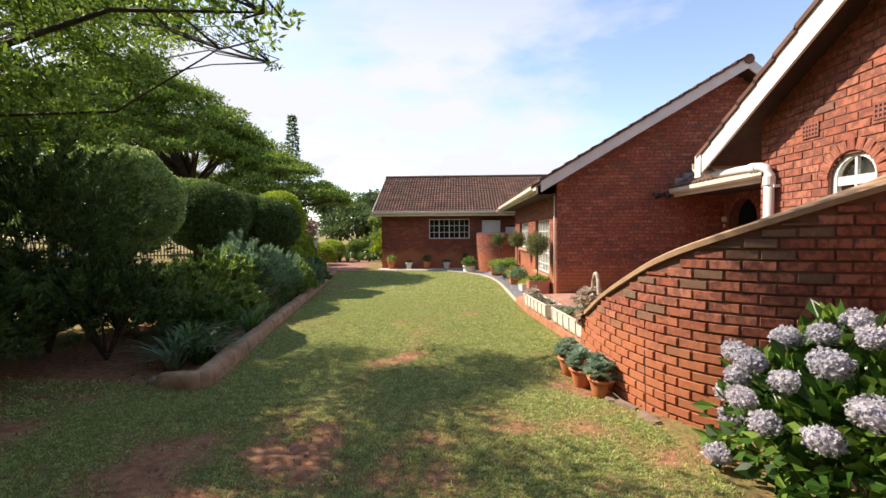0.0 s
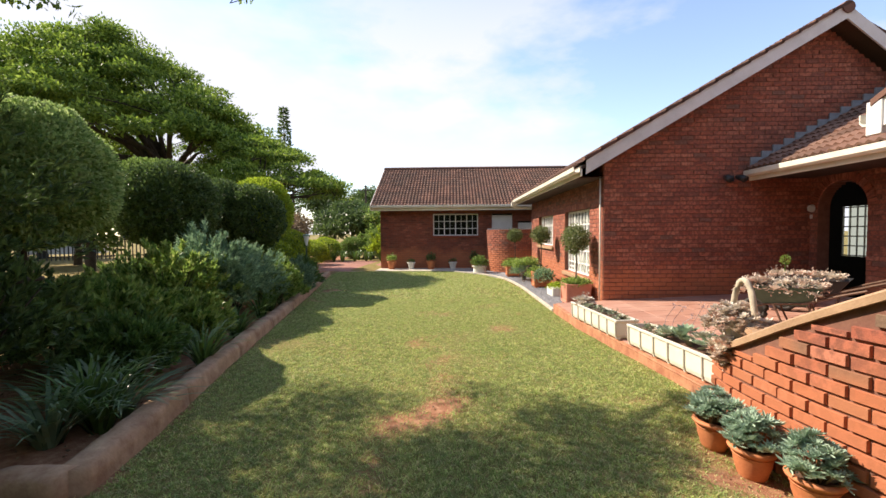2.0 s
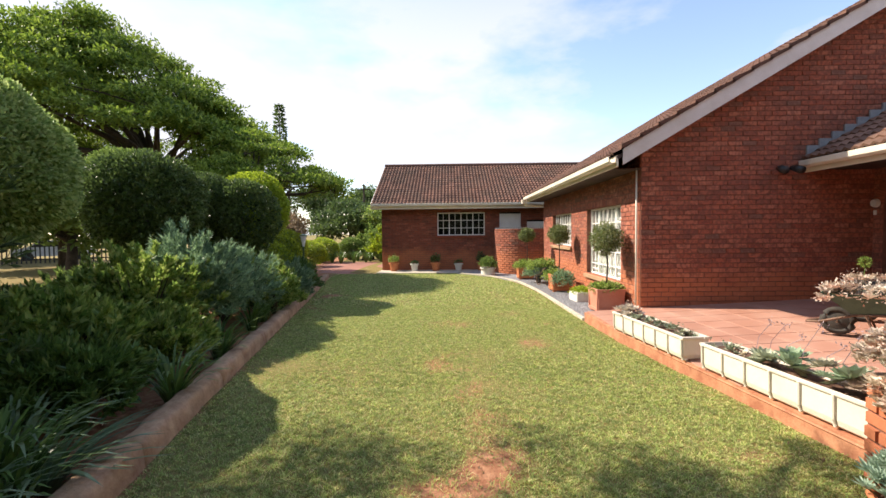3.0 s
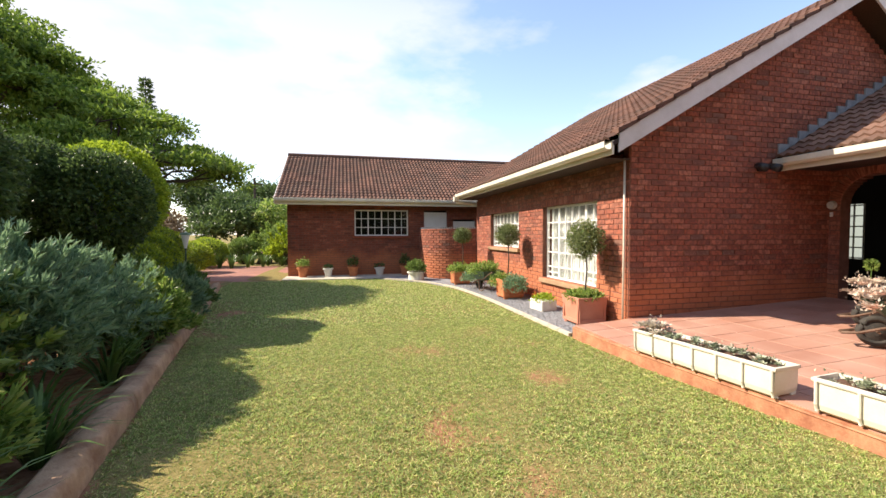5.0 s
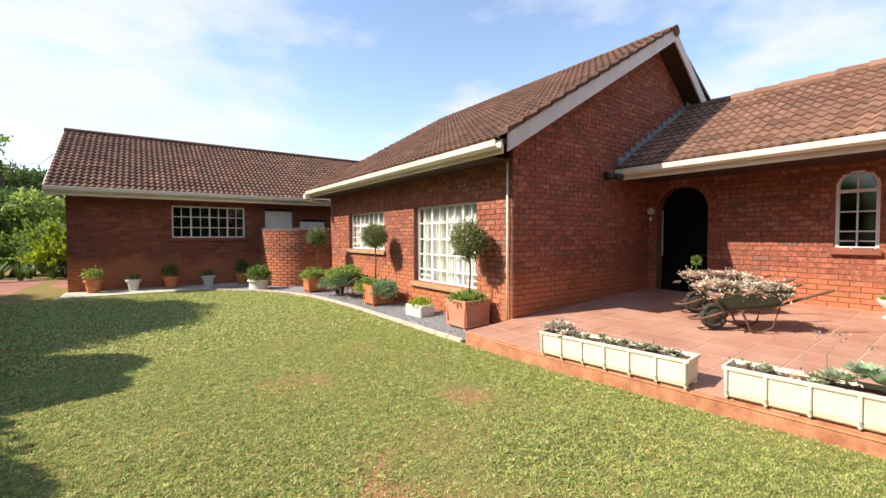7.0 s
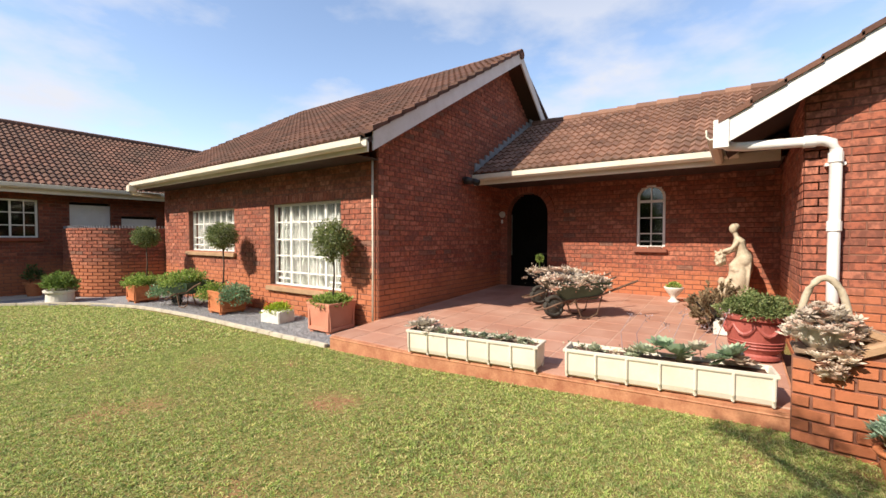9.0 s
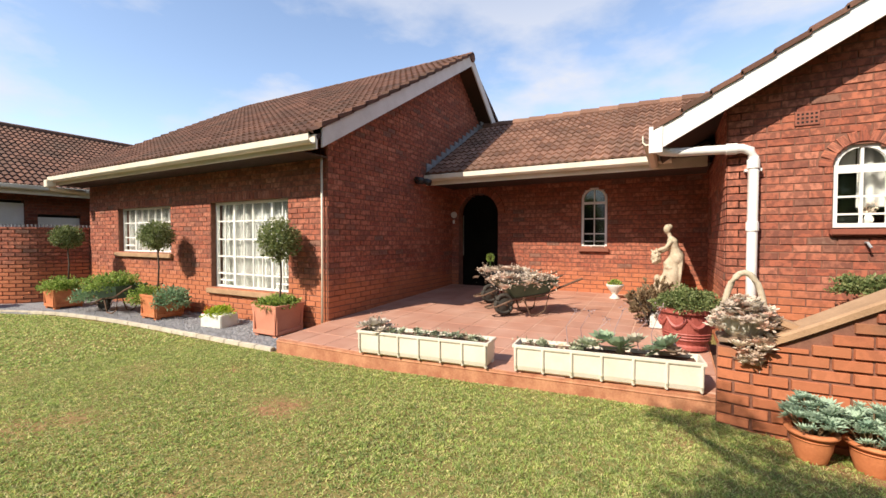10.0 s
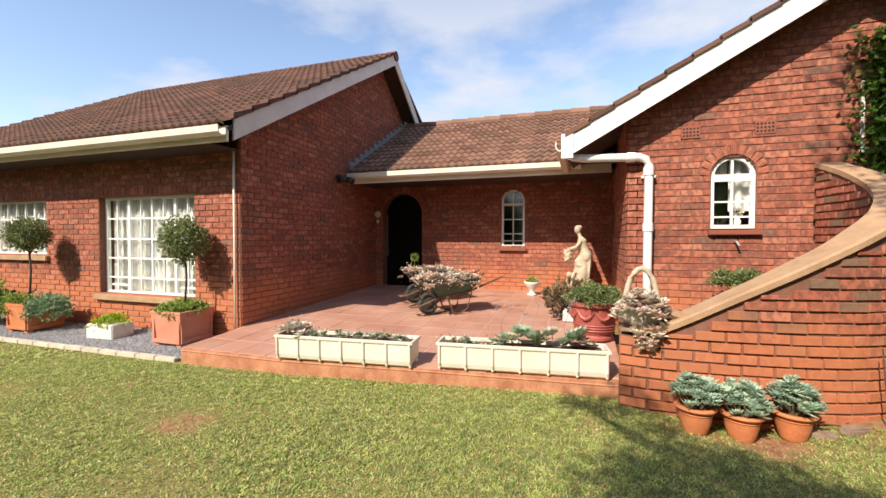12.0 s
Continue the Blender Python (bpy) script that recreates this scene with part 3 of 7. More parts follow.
attr.data.foreach_set("value", np.array([bareness(x, y) if abs(x) < 30 and abs(y) < 40 else 0.1 for x, y, z in gv], np.float32))

# ---- main wing with the two windows ----
BIG = (4.67, 6.67, 0.39, 1.92, False, 0.0)
SMALL = (1.33, 3.37, 0.98, 1.93, False, 0.0)
M1 = pose(3.3, 19.8, 0, 0, 0, WEST)
wall_west = wall("wall_west", M1, 0.0, 7.497, -0.35, 2.95, [BIG, SMALL], near=lambda u, v: u > 5.9 and v < 2.4, label="red face brick wall with two white steel windows")
soldier_course(wall_west, 4.6, 6.74, 1.935, BRICK)
soldier_course(wall_west, 1.26, 3.44, 1.945, BRICK)
window("window_1", M1, *BIG[:4], [(0.0, 0.05), (0.13, 0.02), (0.26, 0.05), (0.39, 0.018), (0.51, 0.03), (0.63, 0.018), (0.75, 0.05), (0.875, 0.02)],
       [(0.17, 0.022), (0.37, 0.022), (0.57, 0.022), (0.78, 0.022)], label="large white steel window with many small panes", extra=[(0.06, 0.24, 0.085, 0.10), (0.8, 0.98, 0.085, 0.10)])
window("window_2", M1, *SMALL[:4], [(0.12, 0.018), (0.25, 0.04), (0.375, 0.018), (0.5, 0.018), (0.625, 0.018), (0.75, 0.04), (0.88, 0.018)],
       [(0.33, 0.02), (0.66, 0.02)], label="small white steel window with burglar bars", extra=[(0.03, 0.22, 0.14, 0.17), (0.78, 0.97, 0.14, 0.17)])
sill(M1, 4.67, 6.67, 0.385, PLASTER_CAP, "brown plastered sill under the large window")
sill(M1, 1.33, 3.37, 0.975, PLASTER_CAP, "brown plastered sill under the small window")
curtain(M1, 4.55, 6.8, 0.40, 1.93, 0.2, "white net curtain behind the large window")
curtain(M1, 1.25, 3.45, 0.96, 1.94, 0.22, "white net curtain behind the small window")
# near-black sheet painted as the room's shade behind the windows
part("wall_west_room", box(0.3, 7.2, 3.4, 3.45, -0.3, 2.7), DEEP_SHADE, kind="structure", m=M1)

M2 = pose(3.303, 12.3, 0)


def gable_main(v):
    right = min(6.4, 4.2 + (5.28 - v) / 0.78)
    return max(0.0, (v - 2.86) / 0.59), min(right, 4.2) if v < 2.45 else right


wall_gable = wall("wall_gable", M2, 0.0, 6.4, -0.35, 5.28, outline=gable_main, near=lambda u, v: 0.0 < u < 2.1 and v < 1.5, label="tall red brick gable wall in shade")

# roof of the wing: x along the eave from the near verge, y up the slope
ANG = math.degrees(math.atan(0.59))
RIDGE1 = (7.55, 5.50)
EAVE1 = (2.72, 2.66)
SL1 = math.hypot(RIDGE1[0] - EAVE1[0], RIDGE1[1] - EAVE1[1])
m_roof1 = pose(EAVE1[0], 20.05, EAVE1[1], 0, 0, WEST) @ pose(0, 0, 0, ANG)
roof_1 = thing("roof_1", pose(0, 0, 0), "brown concrete tiled gable roof over the main wing", "roof", kind="structure")
part("roof_deck", box(0, 8.1, 0.0, SL1, -0.09, -0.035), SOFFIT, roof_1, m=m_roof1)
roof_side(roof_1, m_roof1, 8.1, SL1, ROOF, near=lambda x, y: x > 3.0)
east = prism([(7.55, 11.95, 5.46), (12.0, 11.95, 2.85), (12.0, 20.05, 2.85), (7.55, 20.05, 5.46)], -0.08)
part("roof_deck", east, ROOF, roof_1)


def board(name, p, q, drop, thick, mat, parent, label=""):
    """A bargeboard from p to q along x and z, hanging by drop, thickened along y."""
    (x0, y, z0), (x1, _, z1) = p, q
    return part(name, prism([(x0, y, z0), (x1, y, z1), (x1, y, z1 - drop), (x0, y, z0 - drop)], thick, (0, 1, 0)), mat, parent, label)


board("bargeboard", (2.84, 11.93, 2.75), (7.55, 11.93, 5.53), 0.26, 0.03, BARGE, roof_1, "white painted bargeboard")
board("bargeboard", (7.55, 11.932, 5.53), (9.05, 11.932, 4.32), 0.26, 0.03, BARGE, roof_1, "white painted bargeboard")
ridge = bmesh.new()
for i in range(20):
    a = 11.9 + i * 0.41
    add_tube(ridge, [(7.55, a, 5.47), (7.55, a + 0.43, 5.465)], [0.112, 0.108], 12)
part("ridge_tile", ridge, ROOF, roof_1, kind="stuff")
vt = bmesh.new()
n = 16
for i in range(n):
    a, b = i / n, (i + 1) / n + 0.01
    x0, x1 = 2.8 + a * 4.75, 2.8 + b * 4.75
    z0, z1 = 2.79 + a * 2.78, 2.775 + b * 2.78
    q = prism([(x0, 11.9, z0 + 0.03), (x1, 11.9, z1), (x1, 11.9, z1 - 0.05), (x0, 11.9, z0 - 0.04)], 0.14, (0, 1, 0))
    me = bpy.data.meshes.new("t")
    q.to_mesh(me)
    q.free()
    vt.from_mesh(me)
    bpy.data.meshes.remove(me)
part("verge_tile", vt, ROOF, roof_1, kind="stuff")

gutter("gutter_1", pose(2.735, 20.0, 2.63, 0, 0, WEST) , 8.05, "cream half round gutter along the main wing eave")
part("fascia", box(0.0, 8.08, 0.0, 0.03, 2.46, 2.65), CREAM, kind="structure", label="cream painted fascia board", m=pose(2.74, 20.03, 0, 0, 0, WEST))
part("soffit", box(0.0, 7.74, 0.03, 0.555, 2.462, 2.48), SOFFIT, kind="structure", m=pose(2.74, 20.03, 0, 0, 0, WEST))
outlet = thing("gutter_outlet", pose(2.62, 19.9, 2.4), "cream pipe stub at the end of the gutter", "pipe")
part("stub", tube([(0, 0, 0.14), (0, 0, 0.02), (0.02, 0, -0.03), (0.3, 0, -0.05), (0.62, -0.02, -0.06)], 0.052, 12), CREAM, outlet, smooth=True)
part("outlet_box", box(-0.08, 0.08, -0.09, 0.09, 0.0, 0.16, bevel=0.01), CREAM, outlet)
conduit = thing("conduit", pose(3.25, 12.36, 0), "thin pale pipe running down the wall corner", "pipe")
part("pipe", tube([(0, 0, -0.1), (0.004, 0, 1.2), (-0.002, 0, 2.5)], 0.016, 8), CREAM, conduit, smooth=True)

# wall lamp on the gable
lamp = thing("wall_lamp", pose(5.72, 12.28, 2.42), "black twin spotlight fixed on the shaded brick gable", "lamp")
part("bracket", box(-0.06, 0.06, -0.05, 0.0, -0.06, 0.06, bevel=0.01), BLACK, lamp)
for sx in (-0.12, 0.1):
    part("spotlight", tube([(sx, -0.04, 0.03), (sx * 1.2, -0.14, 0.0), (sx * 1.25, -0.24, -0.04)], [0.035, 0.06, 0.065], 12), BLACK, lamp, smooth=True)

# ---- entrance wall ----
M3 = pose(7.28, 12.3, 0, 0, 0, WEST)
DOOR = (0.18, 1.13, 0.1, 2.29, True, 0.16)
MIDWIN = (2.89, 3.37, 1.11, 2.29, True, 0.0)
wall_entrance = wall("wall_entrance", M3, 0.0, 5.02, -0.2, 3.0, [DOOR, MIDWIN], near=lambda u, v: 1.4 < u < 5 and v < 1.2, label="red brick entrance wall under a deep eave")
arch_ring(wall_entrance, 0.655, 0.475, 2.29 - 0.475, BRICK, 14)
window("window_3", M3, *MIDWIN[:4], [(0.5, 0.02)], [(0.23, 0.02), (0.48, 0.02), (0.74, 0.05)], arched=True, back=0.02, label="narrow arched window with white frame", extra=[(0.1, 0.45, 0.10, 0.115), (0.55, 0.9, 0.10, 0.115)])
sill(M3, 2.93, 3.33, 1.10, BRICK, "red brick sill under the arched window", 0.075)
door = thing("door_1", M3 @ pose(0.18, 0.55, 0.21), "dark open arched entrance with a barred window deep inside", "door", kind="structure")
# near-black sheets give the hall its shade by colour
part("hall_back", box(-0.72, 5.2, 1.2, 1.25, -0.3, 2.6), DEEP_SHADE, door)
part("hall_back", box(-3.5, -1.42, 1.2, 1.25, -0.3, 2.6), DEEP_SHADE, door)
part("hall_back", box(-1.42, -0.72, 1.2, 1.25, -0.3, 0.62), DEEP_SHADE, door)
part("hall_back", box(-1.42, -0.72, 1.2, 1.25, 1.72, 2.6), DEEP_SHADE, door)
# glowing panel added in place of daylight behind the inner window
glow, gn, gl, gs = material("daylight_beyond", 1.0)
gs.inputs["Base Color"].default_value = (0.3, 0.35, 0.3, 1)
gs.inputs["Emission Color"].default_value = (0.55, 0.62, 0.55, 1)
gs.inputs["Emission Strength"].default_value = 0.5
part("garden_beyond", box(-1.6, -0.5, 1.5, 1.52, 0.4, 1.9), glow, door)
bars = bmesh.new()
for i in range(5):
    add_box(bars, -1.41 + i * 0.165, -1.385 + i * 0.165, 1.19, 1.21, 0.62, 1.72)
for i in range(6):
    add_box(bars, -1.42, -0.72, 1.188, 1.212, 0.63 + i * 0.21, 0.655 + i * 0.21)
part("inner_window_bars", bars, WHITE, door)
hall = thing("hall_bench", M3 @ pose(0.75, 1.1, 0.21), "dark wooden hall table in the entrance", "table")
part("top", box(-0.25, 0.25, -0.15, 0.15, 0.68, 0.72), BARK, hall)
for a, b in ((-0.2, -0.1), (0.2, -0.1), (-0.2, 0.1), (0.2, 0.1)):
    part("leg", box(a - 0.02, a + 0.02, b - 0.02, b + 0.02, 0, 0.68), BARK, hall)
bell = thing("outdoor_light", M3 @ pose(0.06, -0.012, 1.83), "small round white lamp beside the entrance arch", "lamp")
part("disc", tube([(0, 0, 0), (0, -0.05, 0)], [0.075, 0.06], 16), CEMENT_WHITE, bell)
part("bell_push", box(-0.02, 0.02, -0.03, 0.0, -0.2, -0.12, bevel=0.004), WHITE, bell)

# entrance roof
ANG2 = math.degrees(math.atan(0.56))
SL2 = 2.85 / math.cos(radians(ANG2))
m_roof2 = pose(6.05, 12.25, 2.58, 0, 0, WEST) @ pose(0, 0, 0, ANG2)
roof_2 = thing("roof_2", pose(0, 0, 0), "weathered brown tiled roof over the entrance", "roof", kind="structure")
part("roof_deck", box(0, 5.6, 0, SL2, -0.09, -0.035), SOFFIT, roof_2, m=m_roof2)
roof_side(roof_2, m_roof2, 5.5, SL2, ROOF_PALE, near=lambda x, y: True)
part("roof_deck", prism([(8.9, 12.25, 4.13), (12.0, 12.25, 2.6), (12.0, 6.6, 2.6), (8.9, 6.6, 4.13)], -0.08), ROOF, roof_2)
ridge = bmesh.new()
for i in range(14):
    a = 12.2 - i * 0.41
    add_tube(ridge, [(8.9, a, 4.20), (8.9, a - 0.43, 4.185)], [0.115, 0.105], 10)
part("ridge_tile", ridge, ROOF_PALE, roof_2, kind="stuff")
gutter("gutter_2", pose(6.08, 12.25, 2.56, 0, 0, WEST), 4.4, "cream gutter along the entrance eave")
part("fascia", box(0.0, 4.9, 0.0, 0.03, 2.37, 2.56), CREAM, kind="structure", label="cream fascia under the entrance roof", m=pose(6.085, 12.28, 0, 0, 0, WEST))
part("soffit", box(0.0, 4.95, 0.03, 1.2, 2.42, 2.44), SOFFIT, kind="structure", m=pose(6.085, 12.28, 0, 0, 0, WEST))
steps = bmesh.new()
for i in range(14):
    x = 6.1 + i * 0.21
    z = 2.66 + 0.56 * (x - 6.1)
    add_box(steps, x, x + 0.205, 12.262 + 0.001 * (i % 2), 12.29, z - 0.02, z + 0.17)
part("step_flashing", steps, LEAD, roof_2, "grey stepped lead flashing")

# ---- near wing with the arched window ----
M4 = pose(7.28, 7.28, 0, 0, 0, NORTH)
SIDEWIN = (0.25, 0.65, 1.32, 2.0, False, 0.0)
wall("wall_side", M4, 0.0, 2.677, -0.3, 3.1, [SIDEWIN], near=lambda u, v: False, label="short red brick return wall")
window("window_5", M4, *SIDEWIN[:4], [(0.5, 0.02)], [(0.5, 0.02)], back=0.03, label="small side window with white frame")
M5 = pose(4.603, 7.28, 0, 0, 0, WEST)
ARCHWIN = (0.94, 1.41, 1.40, 2.28, True, 0.0)


def gable_near(v):
    a = max(0.0, (v - 2.88) / 0.57)
    return a, 4.66 - a


wall_near = wall("wall_near", M5, 0.003, 4.66, -0.3, 4.18, [ARCHWIN[:5] + (0.14,)], outline=gable_near, near=lambda u, v: u < 2.1 and 0.5 < v < 2.2, label="sunlit red brick gable wall with an arched window")
arch_ring(wall_near, 1.175, 0.235, 2.28 - 0.235, BRICK, 11, 0.13)
window("window_4", M5, *ARCHWIN[:4], [(0.5, 0.024)], [(0.37, 0.02), (0.16, 0.02), (0.70, 0.085)], arched=True, back=0.03, label="small arched white window with flowers inside")
sill(M5, 0.99, 1.38, 1.385, BRICK, "red brick sill under the small arched window", 0.07)
curtain(M5, 1.19, 1.42, 1.62, 2.27, 0.2, "white curtain inside the small arched window")
curtain(M5, 0.92, 1.18, 2.04, 2.27, 0.21, "short white curtain in the head of the arched window")
# near-black sheet in place of the room's own shade
part("room_back", box(0.3, 4.2, 2.6, 2.65, 0.0, 2.7), DEEP_SHADE, kind="structure", m=M5)
part("wall_near_south", box(0, 3, 0, 0.22, -0.3, 3.0), BRICK, kind="structure", m=pose(4.7, 2.62, 0))
for u in (0.61, 1.38):
    v = thing("air_brick", M5 @ pose(u, -0.014, 2.51), "terracotta air brick set in the gable wall", "vent")
    # near-black backing paints the shade seen in the vent's holes
    part("vent_frame", box(0, 0.2, 0.0, 0.03, 0, 0.15), DEEP_SHADE, v)
    for i in range(6):
        part("vent_bar", box(i * 0.038, i * 0.038 + 0.016, -0.006, 0.01, 0, 0.15), VENT_CLAY, v)
    for j in range(4):
        part("vent_bar", box(0.0, 0.206, -0.005, 0.011, j * 0.043, j * 0.043 + 0.02), VENT_CLAY, v)
tap = thing("tap", M5 @ pose(1.2, -0.01, 1.24), "small metal tap on the brick wall under the window", "tap")
part("spout", tube([(0, 0.02, 0), (0, -0.06, 0), (0.02, -0.09, -0.05)], 0.012, 8), LEAD, tap)
roof_3 = thing("roof_3", pose(0, 0, 0), "brown tiled gable roof over the near wing", "roof", kind="structure")
ANG3 = math.degrees(math.atan(0.57))
APEX3 = 5.0
rise = 0.57
z_eave, y_eave = 2.52, 8.02
z_apex = z_eave + rise * (y_eave - APEX3)
SL3 = math.hypot(y_eave - APEX3, z_apex - z_eave)
m_n = pose(9.0, y_eave, z_eave, 0, 0, NORTH) @ pose(0, 0, 0, ANG3)
m_s = pose(4.28, 2 * APEX3 - y_eave, z_eave) @ pose(0, 0, 0, ANG3)
part("roof_deck", box(0, 4.72, 0, SL3, -0.09, -0.035), SOFFIT, roof_3, m=m_n)
part("roof_deck", box(0, 4.72, 0, SL3, -0.09, -0.035), SOFFIT, roof_3, m=m_s)
roof_side(roof_3, m_n, 4.7, SL3, ROOF, near=lambda x, y: x > 3.9)
roof_side(roof_3, m_s, 4.7, SL3, ROOF, near=lambda x, y: False)
for s in (1, -1):
    y0 = APEX3 + s * (y_eave - APEX3 + 0.03)
    q = [(4.26, y0, z_eave + 0.03), (4.26, APEX3, z_apex + 0.05), (4.26, APEX3, z_apex - 0.22), (4.26, y0, z_eave - 0.23)]
    part("bargeboard", prism(q, 0.03, (1, 0, 0)), WHITE, roof_3, "sunlit white bargeboard")
part("barge_end", box(4.243, 4.30, 7.94, 8.085, 2.29, 2.60, bevel=0.004), WHITE, roof_3)
vt = bmesh.new()
for i in range(11):
    a, b = i * 0.28, (i + 1) * 0.28 + 0.02
    y0, y1 = y_eave + 0.02 - a, y_eave + 0.02 - b
    q = prism([(4.235, y0, z_eave + 0.10 + rise * a), (4.235, y1, z_eave + 0.075 + rise * b), (4.235, y1, z_eave + 0.02 + rise * b), (4.235, y0, z_eave + 0.04 + rise * a)], 0.2, (1, 0, 0))
    me = bpy.data.meshes.new("t")
    q.to_mesh(me)
    q.free()
    vt.from_mesh(me)
    bpy.data.meshes.remove(me)
part("verge_tile", vt, ROOF, roof_3, kind="stuff")
gutter("gutter_3", pose(6.1, 8.03, 2.5, 0, 0, NORTH), 1.85, "cream gutter over the return wall")
pipe = thing("downpipe", pose(0, 0, 0), "white plastic downpipe with elbows on the near wing", "pipe")
part("pipe", tube([(4.40, 8.05, 2.40), (4.42, 7.95, 2.33), (4.44, 7.8, 2.31), (4.50, 7.15, 2.30), (4.515, 7.07, 2.27), (4.52, 7.04, 2.2), (4.52, 7.04, 1.0), (4.52, 7.04, -0.1)], 0.052, 14), PVC, pipe, smooth=True)
for z in (2.12, 1.42):
    part("socket", tube([(4.52, 7.04, z - 0.05), (4.52, 7.04, z + 0.05)], 0.062, 14), PVC, pipe)
part("socket", tube([(4.485, 7.3, 2.303), (4.495, 7.2, 2.30)], 0.062, 14), PVC, pipe)
part("bracket", box(4.52, 4.61, 6.96, 7.12, 2.04, 2.07), PVC, pipe)
strip = thing("cable_conduit", pose(4.575, 4.9, 2.2), "white conduit strip on the near gable wall", "pipe")
part("strip", box(0, 0.02, -0.015, 0.015, 0, 0.85), WHITE, strip)

# ---- far building ----
M6 = pose(-2.9, 22.5, 0)
FARWIN = (2.34, 4.34, 1.28, 2.25, False, 0.0)
FARDOOR = (4.95, 5.85, -0.1, 2.24, False, 0.0)
FARLOW = (6.1, 7.0, -0.1, 1.9, False, 0.0)
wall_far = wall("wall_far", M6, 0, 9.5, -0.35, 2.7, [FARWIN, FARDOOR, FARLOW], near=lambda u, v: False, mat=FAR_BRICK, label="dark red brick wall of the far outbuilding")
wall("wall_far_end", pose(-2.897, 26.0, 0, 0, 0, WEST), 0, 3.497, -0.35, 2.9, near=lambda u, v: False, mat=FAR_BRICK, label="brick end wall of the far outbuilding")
window("window_6", M6, *FARWIN[:4], [(0.125, 0.02), (0.25, 0.04), (0.375, 0.02), (0.5, 0.04), (0.625, 0.02), (0.75, 0.04), (0.875, 0.02)], [(0.33, 0.025), (0.66, 0.025)], label="wide white steel window of the outbuilding")
# shade inside the outbuilding, painted on a near-black sheet
part("far_room", box(0.3, 9, 3.0, 3.05, -0.3, 2.7), DEEP_SHADE, kind="structure", m=M6)
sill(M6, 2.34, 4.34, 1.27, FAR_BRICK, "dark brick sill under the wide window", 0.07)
for k, (d, h) in enumerate(((FARDOOR, 2.3), (FARLOW, 1.96))):
    t = thing("door_2", M6 @ pose(d[0], 0.06, -0.1), "white painted boarded door behind the screen wall" if k == 0 else "low white painted hatch door behind the screen wall", "door", kind="structure")
    part("door_leaf", box(0, d[1] - d[0], 0, 0.04, 0, h - 0.02, bevel=0.005), WHITE, t)
roof_4 = thing("roof_4", pose(0, 0, 0), "brown tiled gable roof over the far outbuilding", "roof", kind="structure")
SL4 = math.hypot(3.9, 2.12)
ANG4 = math.degrees(math.atan2(2.12, 3.9))
m_r4 = pose(-3.25, 22.0, 2.6) @ pose(0, 0, 0, ANG4)
part("roof_deck", box(0, 13, 0, SL4, -0.09, -0.035), SOFFIT, roof_4, m=m_r4)
roof_side(roof_4, m_r4, 13, SL4, ROOF, near=lambda x, y: False)
part("roof_deck", prism([(-3.25, 25.9, 4.66), (9.75, 25.9, 4.66), (9.75, 29.8, 2.54), (-3.25, 29.8, 2.54)], -0.08), ROOF, roof_4)
part("ridge_tile", tube([(-3.25, 25.9, 4.74), (9.7, 25.9, 4.74)], 0.11, 10), ROOF, roof_4)
q = [(-3.27, 21.98, 2.62), (-3.27, 25.9, 4.74), (-3.27, 29.8, 2.62), (-3.27, 29.8, 2.42), (-3.27, 25.9, 4.52), (-3.27, 21.98, 2.40)]
part("bargeboard", prism(q, 0.03, (1, 0, 0)), BARGE, roof_4, "white painted bargeboard")
gutter("gutter_4", pose(-3.25, 22.02, 2.6), 12.0, "cream gutter along the outbuilding eave")
part("fascia", box(0, 12, 0, 0.03, 2.38, 2.6), CREAM, kind="structure", label="cream fascia of the outbuilding", m=pose(-3.24, 22.025, 0))
part("soffit", box(0, 12, 0.03, 0.48, 2.42, 2.44), SOFFIT, kind="structure", m=pose(-3.24, 22.025, 0))


# ---- curved walls ----
def smooth_path(points, n):
    """Points (tuples of numbers) run through by a smooth curve, at n even steps of its plan length."""
    pts = [np.array(p, float) for p in points]
    fine = []
    for i in range(len(pts) - 1):
        p0, p1, p2, p3 = pts[max(i - 1, 0)], pts[i], pts[i + 1], pts[min(i + 2, len(pts) - 1)]
        for t in np.linspace(0, 1, 16, endpoint=False):
            fine.append(0.5 * (2 * p1 + (p2 - p0) * t + (2 * p0 - 5 * p1 + 4 * p2 - p3) * t * t + (3 * p1 - p0 - 3 * p2 + p3) * t ** 3))
    fine.append(pts[-1])
    fine = np.array(fine)
    s = np.r_[0, np.cumsum(np.hypot(*np.diff(fine[:, :2], axis=0).T))]
    at = np.linspace(0, s[-1], n)
    return at, np.array([[np.interp(a, s, fine[:, k]) for k in range(fine.shape[1])] for a in at])


